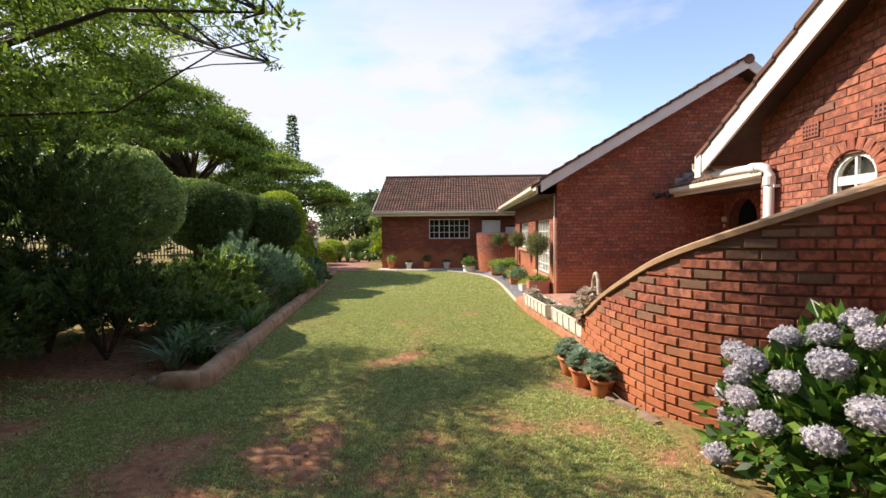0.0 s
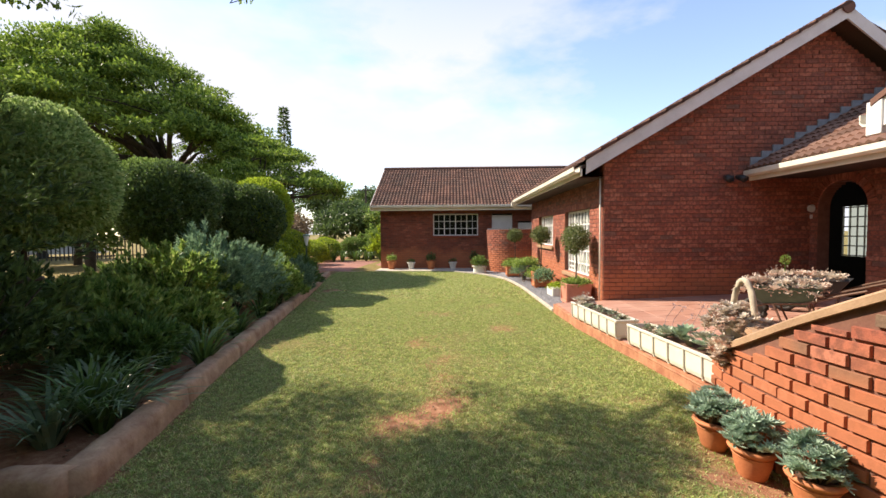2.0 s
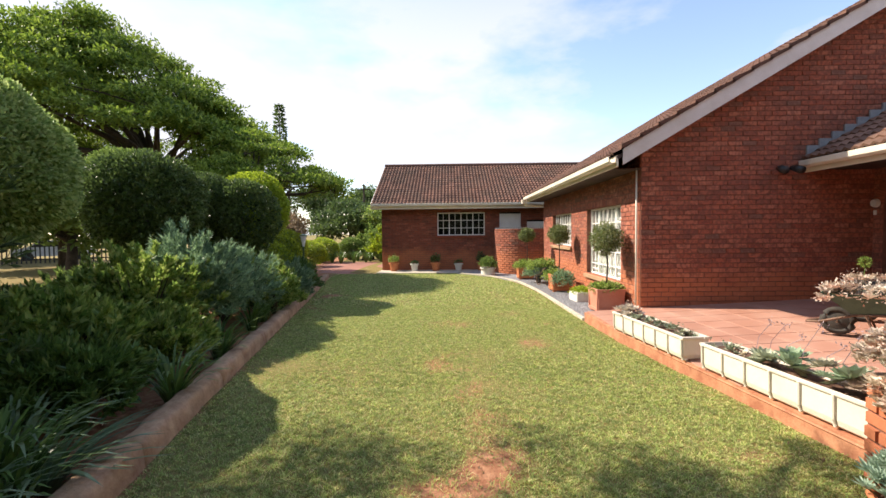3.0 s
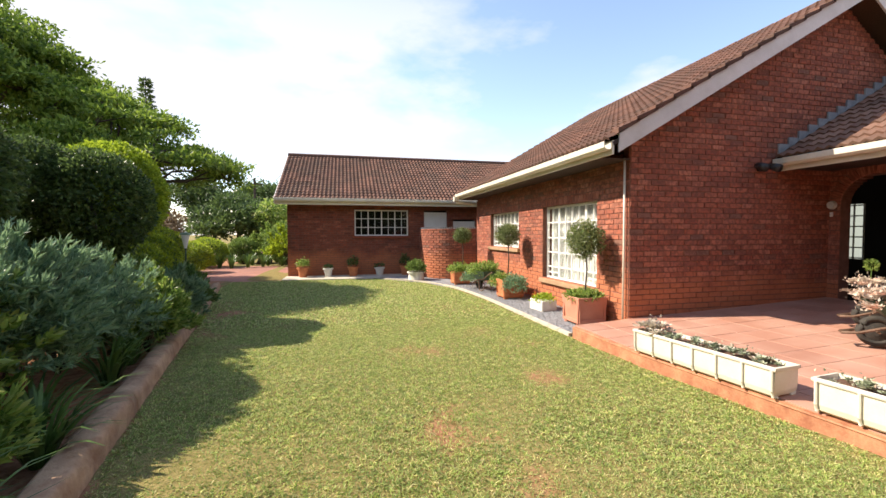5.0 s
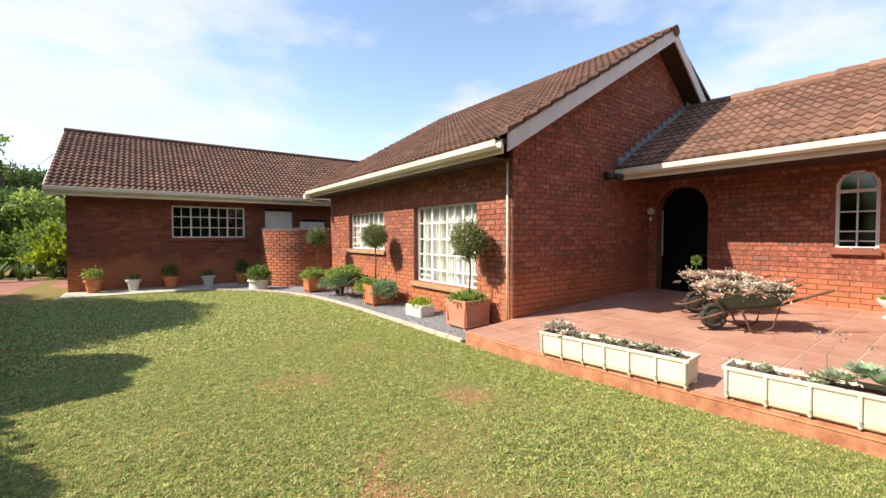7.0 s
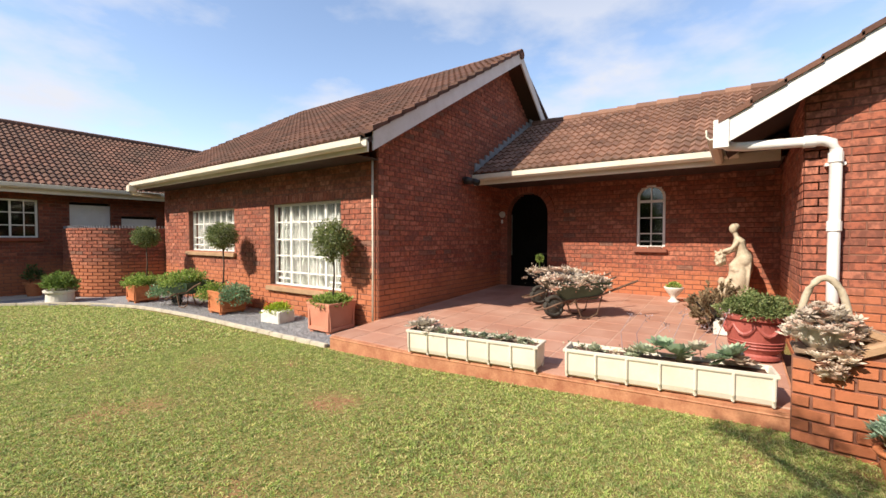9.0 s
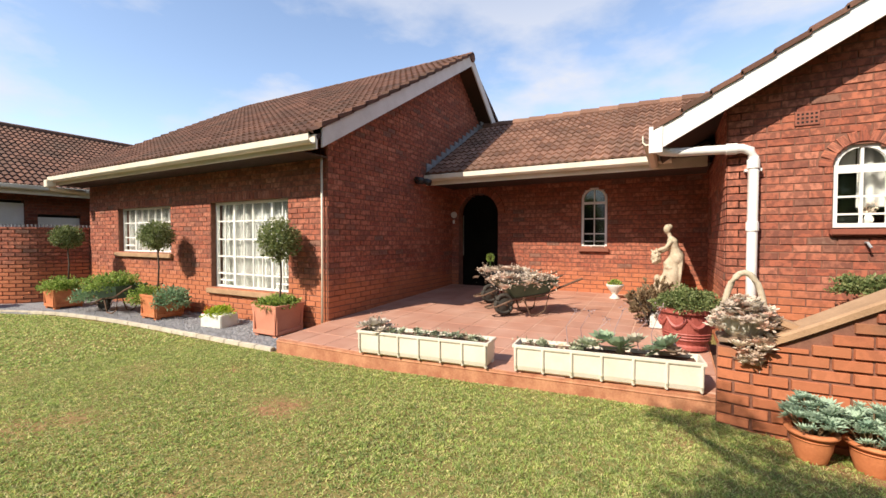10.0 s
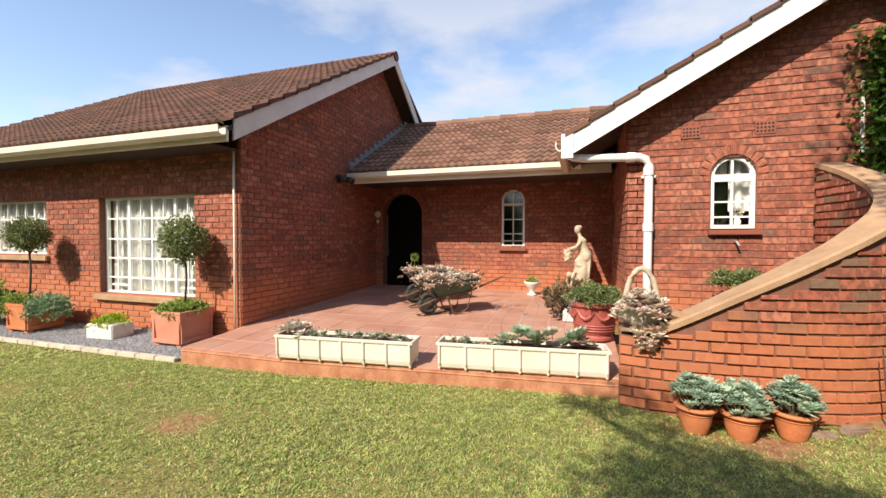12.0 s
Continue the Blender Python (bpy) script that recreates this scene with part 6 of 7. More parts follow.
def square_planter(x, y, z, w, h, mat, label, turn=0.0, plant="", seed=0):
    t = thing("square_planter", pose(x, y, z, 0, 0, turn), label, "planter", "square planters along the gravel strip")
    bm = bmesh.new()
    a, b = w / 2, w / 2 * 0.86
    prof = [(b, 0.03), (a, h), (a * 1.02, h), (a * 1.02, h + 0.03), (a * 0.9, h + 0.03), (a * 0.88, h - 0.04)]
    rings = [[bm.verts.new((sx * r, sy * r, zz)) for sx, sy in ((-1, -1), (1, -1), (1, 1), (-1, 1))] for r, zz in prof]
    for p, q in zip(rings, rings[1:]):
        for i in range(4):
            bm.faces.new((p[i], p[(i + 1) % 4], q[(i + 1) % 4], q[i]))
    bm.faces.new(reversed(rings[0]))
    bm.faces.new(rings[-1])
    part("box", bm, mat, t)
    for sx, sy in ((-1, -1), (1, -1), (1, 1), (-1, 1)):
        part("foot", box(sx * b * 0.85 - 0.04, sx * b * 0.85 + 0.04, sy * b * 0.85 - 0.04, sy * b * 0.85 + 0.04, 0, 0.035), mat, t)
    for k in range(4):
        m = pose(0, 0, 0, 0, 0, 90 * k)
        fr = bmesh.new()
        for x0, x1, z0, z1 in ((-a * 0.9, -a * 0.78, 0.05, h - 0.02), (a * 0.78, a * 0.9, 0.05, h - 0.02), (-a * 0.78, a * 0.78, h - 0.07, h - 0.02), (-a * 0.78, a * 0.78, 0.05, 0.1)):
            add_box(fr, x0, x1, -a * 0.985, -b * 0.9, z0, z1)
        part("side_frame", fr, mat, t, m=m)
    part("soil", box(-a * 0.86, a * 0.86, -a * 0.86, a * 0.86, h - 0.06, h - 0.01), SOIL, t)
    return t


def standard(x, y, z0, zc, r, rz, label, lean=0.02, under=True):
    """A small tree clipped to a ball on a bare stem."""
    t = thing("standard_tree", pose(x, y, 0), label, "tree")
    part("stem", tube([(0, 0, z0), (lean, -lean, (z0 + zc) / 2), (0, 0, zc)], [0.016, 0.014, 0.012], 7), BARK, t, smooth=True)
    bm = bmesh.new()
    for i in range(9):
        a = i * 0.7
        add_tube(bm, [(0, 0, zc - rz * 0.9), (r * 0.7 * math.cos(a), r * 0.7 * math.sin(a), zc + rz * 0.4 * math.sin(i))], [0.008, 0.004], 4)
    part("twig", bm, BARK, t, kind="stuff")
    p, d = shell(3400, (0, 0, zc), (r * 0.81, r * 0.81, rz * 0.9), 0.65, 0.16, freq=3.5)
    leaves("foliage", p, d, 0.042, 0.014, TOPIARY, t, 1.0)
    return t


def cover(x, y, z, r, h, mat, label, n=1400, leaf=0.05, droop=0.0, name="ground_cover"):
    t = thing(name, pose(x, y, z), label, "plant")
    p, d = shell(n, (0, 0, 0), (r, r, h), 0.6, 0.3, low=-0.2 - droop)
    leaves("foliage", p, d + np.array([0, 0, 0.3]), leaf, leaf * 0.3, mat, t, 0.8)
    return t


PZ = GZ + 0.01
square_planter(2.95, 12.95, PZ, 0.52, 0.43, PINK_CLAY, "square pink clay planter with raised panels")
standard(2.93, 12.9, 0.25, 1.25, 0.36, 0.33, "small clipped ball tree on a bare stem over the pink planter")
cover(2.95, 12.95, PZ + 0.44, 0.27, 0.12, FRESH, "fresh green leaves filling the pink planter", 1600)
t = thing("trough", pose(2.85, 14.22, PZ, 0, 0, 4), "small white rectangular planter", "planter")
part("box", box(-0.16, 0.16, -0.24, 0.24, 0, 0.21, bevel=0.012), CEMENT_WHITE, t)
cover(2.85, 14.22, PZ + 0.21, 0.2, 0.11, YELLOWLEAF, "yellow green flowers in the white planter", 600)
cover(2.83, 14.42, PZ + 0.2, 0.09, 0.1, FLOWER_RED, "red flowers in the white planter", 160)
square_planter(2.83, 15.85, PZ, 0.5, 0.40, TERRACOTTA, "terracotta box planter with trailing plants")
standard(2.85, 16.05, 0.2, 1.33, 0.33, 0.28, "clipped ball tree on a tall stem before the small window")
cover(2.83, 15.55, PZ + 0.34, 0.27, 0.22, GREYLEAF, "trailing pale green leaves over the box", 1600, droop=0.4)
cover(2.75, 16.2, PZ + 0.34, 0.26, 0.2, FRESH, "trailing green leaves over the box edge", 1400, droop=0.4)
square_planter(2.45, 18.8, PZ, 0.5, 0.36, TERRACOTTA, "terracotta box planter beside the screen wall")
standard(2.5, 18.75, 0.2, 1.3, 0.32, 0.24, "clipped ball tree on a thin stem by the screen wall")
cover(2.45, 18.8, PZ + 0.4, 0.36, 0.2, FRESH, "bushy green leaves over the terracotta box", 2600)


def wheelbarrow(x, y, z, turn, label, tray_mat=GREEN_METAL):
    """An old wheelbarrow: x runs from the wheel to the handles."""
    t = thing("wheelbarrow", pose(x, y, z, 0, 0, turn), label, "wheelbarrow")
    bm = bmesh.new()
    rings = []
    for s, zz in ((0.0, 0.0), (1.0, 1.0), (1.04, 1.02), (0.97, 1.0), (0.05, 0.06)):
        x0, x1 = 0.42 - 0.27 * s, 0.86 + 0.17 * s
        w0, w1 = 0.14 + 0.13 * s, 0.17 + 0.14 * s
        h = 0.27 + 0.25 * zz
        rings.append([bm.verts.new(q) for q in ((x0, -w0, h), (x1, -w1, h + 0.02), (x1, w1, h + 0.02), (x0, w0, h))])
    for p, q in zip(rings, rings[1:]):
        for i in range(4):
            bm.faces.new((p[i], p[(i + 1) % 4], q[(i + 1) % 4], q[i]))
    bm.faces.new(reversed(rings[0]))
    bm.faces.new(rings[-1])
    part("tray", bm, tray_mat, t)
    n = 20
    part("tyre", tube([(0.28 + 0.135 * math.cos(2 * math.pi * i / n), 0, 0.17 + 0.135 * math.sin(2 * math.pi * i / n)) for i in range(n)], 0.034, 8, closed=True), RUBBER, t, smooth=True)
    part("wheel_disc", tube([(0.28, -0.03, 0.17), (0.28, -0.012, 0.17), (0.28, 0.012, 0.17), (0.28, 0.03, 0.17)], [0.045, 0.11, 0.11, 0.045], 18), RUBBER, t)
    for s in (-1, 1):
        part("frame_tube", tube([(0.0, 0.02 * s, 0.13), (0.12, 0.10 * s, 0.15), (0.42, 0.14 * s, 0.27), (0.85, 0.2 * s, 0.33), (1.2, 0.27 * s, 0.48), (1.42, 0.29 * s, 0.56)], 0.016, 7), RUSTY, t)
        part("leg", tube([(0.52, 0.16 * s, 0.29), (0.62, 0.18 * s, 0.03), (0.74, 0.18 * s, 0.015), (0.86, 0.18 * s, 0.08), (0.92, 0.2 * s, 0.33)], 0.013, 7), RUSTY, t)
    part("front_loop", tube([(0.12, -0.10, 0.15), (0.0, -0.06, 0.13), (0.0, 0.06, 0.13), (0.12, 0.10, 0.15)], 0.014, 6), RUSTY, t)
    part("axle", tube([(0.28, -0.12, 0.17), (0.28, 0.12, 0.17)], 0.012, 6), RUSTY, t)
    return t


def succulent_mass(x, y, z, turn, lx, ly, hz, mat, label, n=70, size=0.07, edge=0.04):
    t = thing("succulents", pose(x, y, z, 0, 0, turn), label, "succulents")
    spots = [(nr.uniform(-lx, lx), nr.uniform(-ly, ly)) for _ in range(n)]
    spots = [(a, b, hz * (1 - (a / lx) ** 2 * 0.5 - (b / ly) ** 2 * 0.5) * nr.uniform(0.5, 1.1) - (edge if abs(b) > ly * 0.75 else 0)) for a, b in spots]
    rosette_parts("rosette", spots, size, mat, t)
    p = np.array(spots)[nr.randint(0, len(spots), n * 6)] + nr.normal(size=(n * 6, 3)) * size * 0.5
    leaves("small_leaves", p, np.tile([0, 0, 1.0], (n * 6, 1)), size * 0.6, size * 0.14, mat, t, 0.9, kind="stuff")
    return t


wheelbarrow(4.45, 10.24, patio_z(4.95), -47, "old green wheelbarrow planted with succulents on the patio")
succulent_mass(4.45 + 0.58 * 0.682, 10.24 - 0.58 * 0.731, patio_z(4.9) + 0.52, -47, 0.44, 0.29, 0.09, PALE_ROSETTE, "pinkish cream succulents heaped in the wheelbarrow", 130, 0.075, 0.07)
wheelbarrow(5.31, 10.82, patio_z(5.5), -47, "second old wheelbarrow in the shade of the gable", BLACK)
succulent_mass(5.31 + 0.52 * 0.682, 10.82 - 0.52 * 0.731, patio_z(5.6) + 0.53, -47, 0.42, 0.28, 0.08, PALE_ROSETTE, "pale trailing succulents in the second wheelbarrow", 90, 0.07, 0.12)
globe = thing("globe_flower", pose(5.5, 10.62, 0.62), "round pale green flower head on a thin stalk", "flower")
part("stalk", tube([(0, 0, 0), (0.02, 0, 0.28)], 0.005, 5), STRAP, globe)
p, d = shell(260, (0.02, 0, 0.33), (0.06, 0.06, 0.06), 0.3, 0.1)
leaves("head", p, d, 0.03, 0.006, FRESH, globe, 0.3)
wheelbarrow(2.55, 17.75, PZ, -78, "small green wheelbarrow planter on the gravel")
cover(2.62, 17.2, PZ + 0.55, 0.42, 0.2, FRESH, "green trailing plants in the small wheelbarrow", 2600, droop=0.3)
cover(2.5, 17.75, PZ + 0.25, 0.28, 0.22, GREYLEAF, "pale green plants beside the small wheelbarrow", 1200)


def trough(x, y, z, turn, long, label):
    """A long cream trough with upright ribs, hollow and filled with soil."""
    t = thing("trough_planter", pose(x, y, z, 0, 0, turn), label, "planter", "trough planters along the patio edge")
    bm = bmesh.new()
    rings = []
    for w, zz in ((0.10, 0.0), (0.128, 0.02), (0.138, 0.06), (0.142, 0.22), (0.15, 0.225), (0.155, 0.235), (0.155, 0.255), (0.135, 0.258), (0.125, 0.18)):
        e = long / 2 - 0.155 + w
        rings.append([bm.verts.new((sx * e, sy * w, zz)) for sx, sy in ((-1, -1), (1, -1), (1, 1), (-1, 1))])
    for p, q in zip(rings, rings[1:]):
        for i in range(4):
            bm.faces.new((p[i], p[(i + 1) % 4], q[(i + 1) % 4], q[i]))
    bm.faces.new(reversed(rings[0]))
    bm.faces.new(rings[-1])
    part("trough_body", bm, PLASTIC, t)
    n = 7
    for i in range(n):
        u = -long / 2 + 0.03 + (long - 0.06) * i / (n - 1)
        for s in (-1, 1):
            part("rib", tube([(u, s * 0.08, 0.004), (u, s * 0.13, 0.014), (u, s * 0.143, 0.06), (u, s * 0.148, 0.235)], 0.013, 8), PLASTIC, t)
    part("soil", box(-long / 2 + 0.05, long / 2 - 0.05, -0.12, 0.12, 0.17, 0.225), SOIL, t)
    return t


def line_turn(a, b):
    return math.degrees(math.atan2(b[1] - a[1], b[0] - a[0]))


for (a, b), lab in ((((2.27, 10.86), (2.43, 9.37)), "long cream ribbed trough of small succulents"), (((2.47, 9.14), (2.65, 7.57)), "long cream ribbed trough of large rosette succulents")):
    tr = line_turn(a, b)
    d = Vector((b[0] - a[0], b[1] - a[1], 0))
    mid = Vector(((a[0] + b[0]) / 2, (a[1] + b[1]) / 2, 0)) + Vector((-d.y, d.x, 0)).normalized() * 0.145
    trough(mid.x, mid.y, patio_z(mid.x) + 0.002, tr, d.length, lab)
    u = d.normalized()
    if a[1] > 10:
        succulent_mass(mid.x, mid.y, patio_z(mid.x) + 0.225, tr, d.length / 2 - 0.1, 0.09, 0.06, SUCCULENT, "small green and brown succulents in the first trough", 46, 0.055, 0)
        succulent_mass(*(mid - u * 0.6)[:2], patio_z(mid.x) + 0.24, tr, 0.14, 0.1, 0.10, PALE_ROSETTE, "brownish rosettes at the trough end", 10, 0.09, 0)
    else:
        succulent_mass(*(mid - u * 0.45)[:2], patio_z(mid.x) + 0.23, tr, 0.3, 0.09, 0.05, SUCCULENT, "small succulents in the second trough", 20, 0.055, 0)
        big = thing("large_rosettes", pose(mid.x, mid.y, patio_z(mid.x) + 0.245, 0, 0, tr), "large grey-green rosette succulents spilling over the trough", "succulents")
        spots = [(-0.12, -0.08, 0.06), (0.14, -0.10, 0.07), (0.38, -0.09, 0.07), (0.02, 0.05, 0.09), (0.27, 0.04, 0.10), (0.50, -0.02, 0.09)]
        rosette_parts("rosette", spots, 0.14, ROSETTE_GREEN, big, 34, 0.3, 0.27)
        rosette_parts("side_rosette", [(0.56, -0.02, 0.05), (0.52, 0.06, 0.06), (0.62, 0.03, 0.02)], 0.13, PALE_ROSETTE, big, 24, 0.3)
        bm = bmesh.new()
        heads = []
        for sx in (-0.3, -0.17, -0.02, 0.12, 0.3, 0.42):
            tip = (sx + 0.06, 0.1, 0.30 + 0.12 * math.sin(sx * 20))
            add_tube(bm, [(sx, 0, 0.03), (sx - 0.02, 0.05, 0.18), tip], [0.004, 0.003, 0.003], 4)
            heads += [np.array(tip) + nr.normal(size=3) * 0.02 for _ in range(16)]
        part("flower_stalks", bm, SILVER, big)
        leaves("flower_heads", heads, np.tile([0, 0, 1.0], (len(heads), 1)), 0.022, 0.006, SILVER, big, 0.8)

# the end of the curved wall: slab, basket of succulents
slab = thing("coping_slab", pose(2.62, 7.36, 0.492), "rough stone slab on the wall end", "stone")
part("slab", box(-0.14, 0.16, -0.15, 0.15, 0, 0.035, bevel=0.008), STONE, slab)
wedge = thing("coping_stone", pose(2.60, 7.02, 0.60, 20, 0, 0), "loose tan coping stone on the wall", "stone")
part("stone", box(-0.1, 0.12, -0.12, 0.14, 0, 0.05, bevel=0.012), PLASTER_CAP, wedge)
basket = thing("basket", pose(2.63, 7.34, 0.527), "cast stone basket planter with a tall arched handle", "planter")
bm = bmesh.new()
add_lathe(bm, [(0.09, 0.0), (0.14, 0.05), (0.165, 0.12), (0.17, 0.17), (0.15, 0.18), (0.13, 0.15)], 20)
part("bowl", bm, CEMENT_WHITE, basket, smooth=True)
part("handle", tube([(0, 0.13 * math.cos(a), 0.12 + 0.37 * math.sin(a)) for a in np.linspace(0, math.pi, 15)], 0.023, 9), STATUE, basket, smooth=True)
wv = bmesh.new()
for i in range(16):
    a = 2 * math.pi * i / 16
    add_tube(wv, [(0.1 * math.cos(a), 0.1 * math.sin(a), 0.02), (0.155 * math.cos(a + 0.1), 0.155 * math.sin(a + 0.1), 0.08), (0.175 * math.cos(a + 0.2), 0.175 * math.sin(a + 0.2), 0.17)], 0.009, 5)
part("weave", wv, CEMENT_WHITE, basket)
trail = thing("trailing_succulents", pose(2.60, 7.34, 0.66), "pale pink trailing succulents spilling from the basket", "succulents")
spots = []
for i in range(170):
    a, q = nr.uniform(0, 6.28), nr.uniform(0, 1)
    spots.append((0.22 * math.sqrt(q) * math.cos(a) - (0.04 if i % 3 else 0.0), 0.22 * math.sqrt(q) * math.sin(a), 0.14 - 0.16 * q + nr.uniform(-0.06, 0.04)))
for i in range(40):
    u = nr.uniform(0, 1)
    spots.append((-0.16 + nr.uniform(-0.04, 0.02), nr.uniform(-0.17, 0.08) * (1 - 0.6 * u), -0.08 - 0.22 * u))
rosette_parts("rosette", spots, 0.058, PALE_ROSETTE, trail, 18, -0.1, 0.27)
p = np.array(spots)[nr.randint(0, len(spots), 350)] + nr.normal(size=(350, 3)) * 0.018
leaves("small_leaves", p, nr.normal(size=(350, 3)), 0.03, 0.008, PALE_ROSETTE, trail, 0.5, kind="stuff")

# things on the patio
red = thing("red_pot", pose(4.0, 7.68, patio_z(4.0)), "large red painted pot with moulded swags", "pot")
part("pot", lathe([(0.17, 0.0), (0.21, 0.02), (0.21, 0.05), (0.19, 0.07), (0.22, 0.12), (0.255, 0.3), (0.26, 0.40), (0.29, 0.41), (0.295, 0.45), (0.25, 0.455), (0.24, 0.4), (0.02, 0.4)], 28), RED_GLAZE, red, smooth=False)
for z in (0.13, 0.16, 0.19):
    part("ring", tube([((0.228 + 0.14 * (z - 0.13)) * math.cos(a), (0.228 + 0.14 * (z - 0.13)) * math.sin(a), z) for a in np.linspace(0, 2 * math.pi, 24, endpoint=False)], 0.008, 5, closed=True), RED_GLAZE, red)
for k in range(8):
    a0 = k * math.pi / 4
    pts = [((0.252 + 0.01) * math.cos(a0 + s * math.pi / 4), (0.262) * math.sin(a0 + s * math.pi / 4), 0.36 - 0.09 * math.sin(math.pi * s)) for s in np.linspace(0, 1, 7)]
    part("swag", tube(pts, [0.012, 0.016, 0.02, 0.022, 0.02, 0.016, 0.012], 6), RED_GLAZE, red)
cover(4.0, 7.68, patio_z(4.0) + 0.47, 0.30, 0.17, TOPIARY, "bushy small-leaved green plant in the red pot", 5200, 0.035)
wb = thing("white_box_planter", pose(4.9, 7.95, patio_z(4.9)), "small white cement planter box on the patio", "planter")
part("box", box(-0.17, 0.17, -0.12, 0.12, 0, 0.16, bevel=0.01), CEMENT_WHITE, wb)
shrub("succulent_bush", 4.95, 8.08, 0.24, 0.42, DRYLEAF, "dusky purple-brown succulent bush on the patio", 2600, 0.05, 0.014, base=patio_z(5.0))
shrub("succulent_bush", 5.6, 8.05, 0.2, 0.46, DRYLEAF, "greyish succulent bush beside the statue", 1800, 0.05, 0.014, base=patio_z(5.6))
urn = thing("urn", pose(6.75, 8.72, patio_z(6.75)), "small white footed urn with green sprigs", "urn")
part("bowl", lathe([(0.09, 0.0), (0.09, 0.02), (0.05, 0.05), (0.04, 0.09), (0.08, 0.13), (0.13, 0.2), (0.15, 0.24), (0.15, 0.26), (0.12, 0.25), (0.02, 0.22)], 20), CEMENT_WHITE, urn, smooth=True)
p, d = shell(200, (0, 0, 0.26), (0.1, 0.1, 0.06), 0.5, 0.2, low=-0.1)
leaves("sprigs", p, d, 0.05, 0.012, FRESH, urn, 0.5)


def statue():
    """A weathered garden figure, as one plain mesh."""
    bm = bmesh.new()

    def blob(c, r, tilt=None):
        m = Matrix.Translation(c) @ (tilt or Matrix()) @ Matrix.Diagonal((*r, 1))
        bmesh.ops.create_icosphere(bm, subdivisions=3, radius=1, matrix=m)

    def limb(points, radii):
        add_tube(bm, points, radii, 10)

    add_box(bm, -0.19, 0.19, -0.27, 0.27, 0.0, 0.06)
    blob((0.0, 0.0, 0.13), (0.17, 0.26, 0.11))
    blob((0.03, -0.15, 0.33), (0.15, 0.14, 0.2))
    blob((0.02, -0.10, 0.52), (0.13, 0.14, 0.12))
    blob((0.0, -0.19, 0.74), (0.14, 0.15, 0.14))
    blob((0.05, -0.26, 0.68), (0.1, 0.09, 0.2))
    limb([(0.0, -0.18, 0.74), (-0.05, -0.04, 0.62), (-0.05, 0.05, 0.38), (-0.05, 0.15, 0.18)], [0.12, 0.1, 0.07, 0.05])
    limb([(0.04, -0.18, 0.72), (-0.10, -0.06, 0.56), (-0.12, -0.06, 0.34), (-0.1, 0.0, 0.16)], [0.12, 0.09, 0.07, 0.05])
    blob((-0.06, 0.21, 0.13), (0.045, 0.09, 0.035))
    blob((-0.02, -0.12, 0.45), (0.16, 0.17, 0.3))
    blob((-0.05, 0.13, 0.24), (0.1, 0.1, 0.14))
    blob((-0.07, 0.15, 0.40), (0.065, 0.065, 0.07))
    limb([(-0.05, 0.12, 0.30), (-0.12, 0.05, 0.38), (-0.1, -0.02, 0.46)], [0.035, 0.03, 0.025])
    limb([(0.0, -0.19, 0.78), (0.0, -0.15, 0.90), (0.0, -0.11, 1.02), (0.0, -0.08, 1.09)], [0.125, 0.095, 0.11, 0.06])
    limb([(0.0, -0.09, 1.06), (0.0, -0.05, 1.17)], [0.045, 0.042])
    blob((-0.01, -0.02, 1.24), (0.06, 0.072, 0.082))
    blob((0.02, -0.06, 1.27), (0.062, 0.062, 0.055))
    limb([(-0.08, -0.10, 1.04), (-0.12, 0.0, 0.92), (-0.08, 0.14, 0.88)], [0.048, 0.038, 0.03])
    limb([(0.08, -0.12, 1.04), (0.08, -0.02, 0.9), (-0.02, 0.12, 0.84)], [0.05, 0.042, 0.032])
    blob((-0.05, 0.18, 0.76), (0.08, 0.085, 0.13))
    for i in range(22):
        a = i * 2.39
        blob((-0.05 + 0.07 * math.cos(a), 0.18 + 0.08 * math.sin(a), 0.66 + 0.011 * i), (0.025, 0.025, 0.025))
    for i in range(9):
        y = -0.30 + 0.035 * i
        limb([(-0.06 - 0.01 * (i % 2), y, 0.76 - 0.02 * i), (-0.11 + 0.01 * (i % 3), y + 0.03, 0.5), (-0.09, y + 0.06, 0.2)], [0.022, 0.028, 0.024])
    ob = part("statue", bm, STATUE, m=pose(6.78, 7.92, patio_z(6.78)))
    r = ob.modifiers.new("merge", "REMESH")
    r.mode, r.voxel_size, r.use_smooth_shade = "VOXEL", 0.014, True
    ob.scale = (1.1, 0.82, 1.0)
    return tagged(ob, "weathered cast stone statue of a draped figure holding a basket", "statue")


vase = thing("vase", M5 @ pose(1.28, 0.2, 1.44), "white vase of golden flowers on the window ledge", "vase")
part("vase_body", lathe([(0.03, 0), (0.045, 0.05), (0.02, 0.1), (0.03, 0.12)], 12), CEMENT_WHITE, vase)
p, d = shell(140, (0, 0, 0.17), (0.06, 0.06, 0.06), 0.6, 0.2)
leaves("bouquet", p, d, 0.03, 0.012, PALE_ROSETTE, vase, 0.6)
part("ledge", box(0.9, 1.45, 0.12, 0.32, 1.41, 1.435), WHITE, kind="structure", m=M5)
statue()
cover(4.15, 6.15, 0.78, 0.26, 0.14, TOPIARY, "green bush growing behind the curved wall", 2600, 0.04, name="wall_bush")
part_stem = thing("bush_stem", pose(4.15, 6.15, 0.0), "bare stems under the bush behind the wall", "plant")
part("stem", tube([(0, 0, 0), (0.02, 0, 0.4), (0, 0, 0.75)], 0.02, 6), BARK, part_stem)
# canopy added behind the camera to hold sky light off the near lawn
cl = umbrella(-2.6, -0.6, 4.2, 2.2, 4.6, 6.6, 90, 0.5, 0.9)
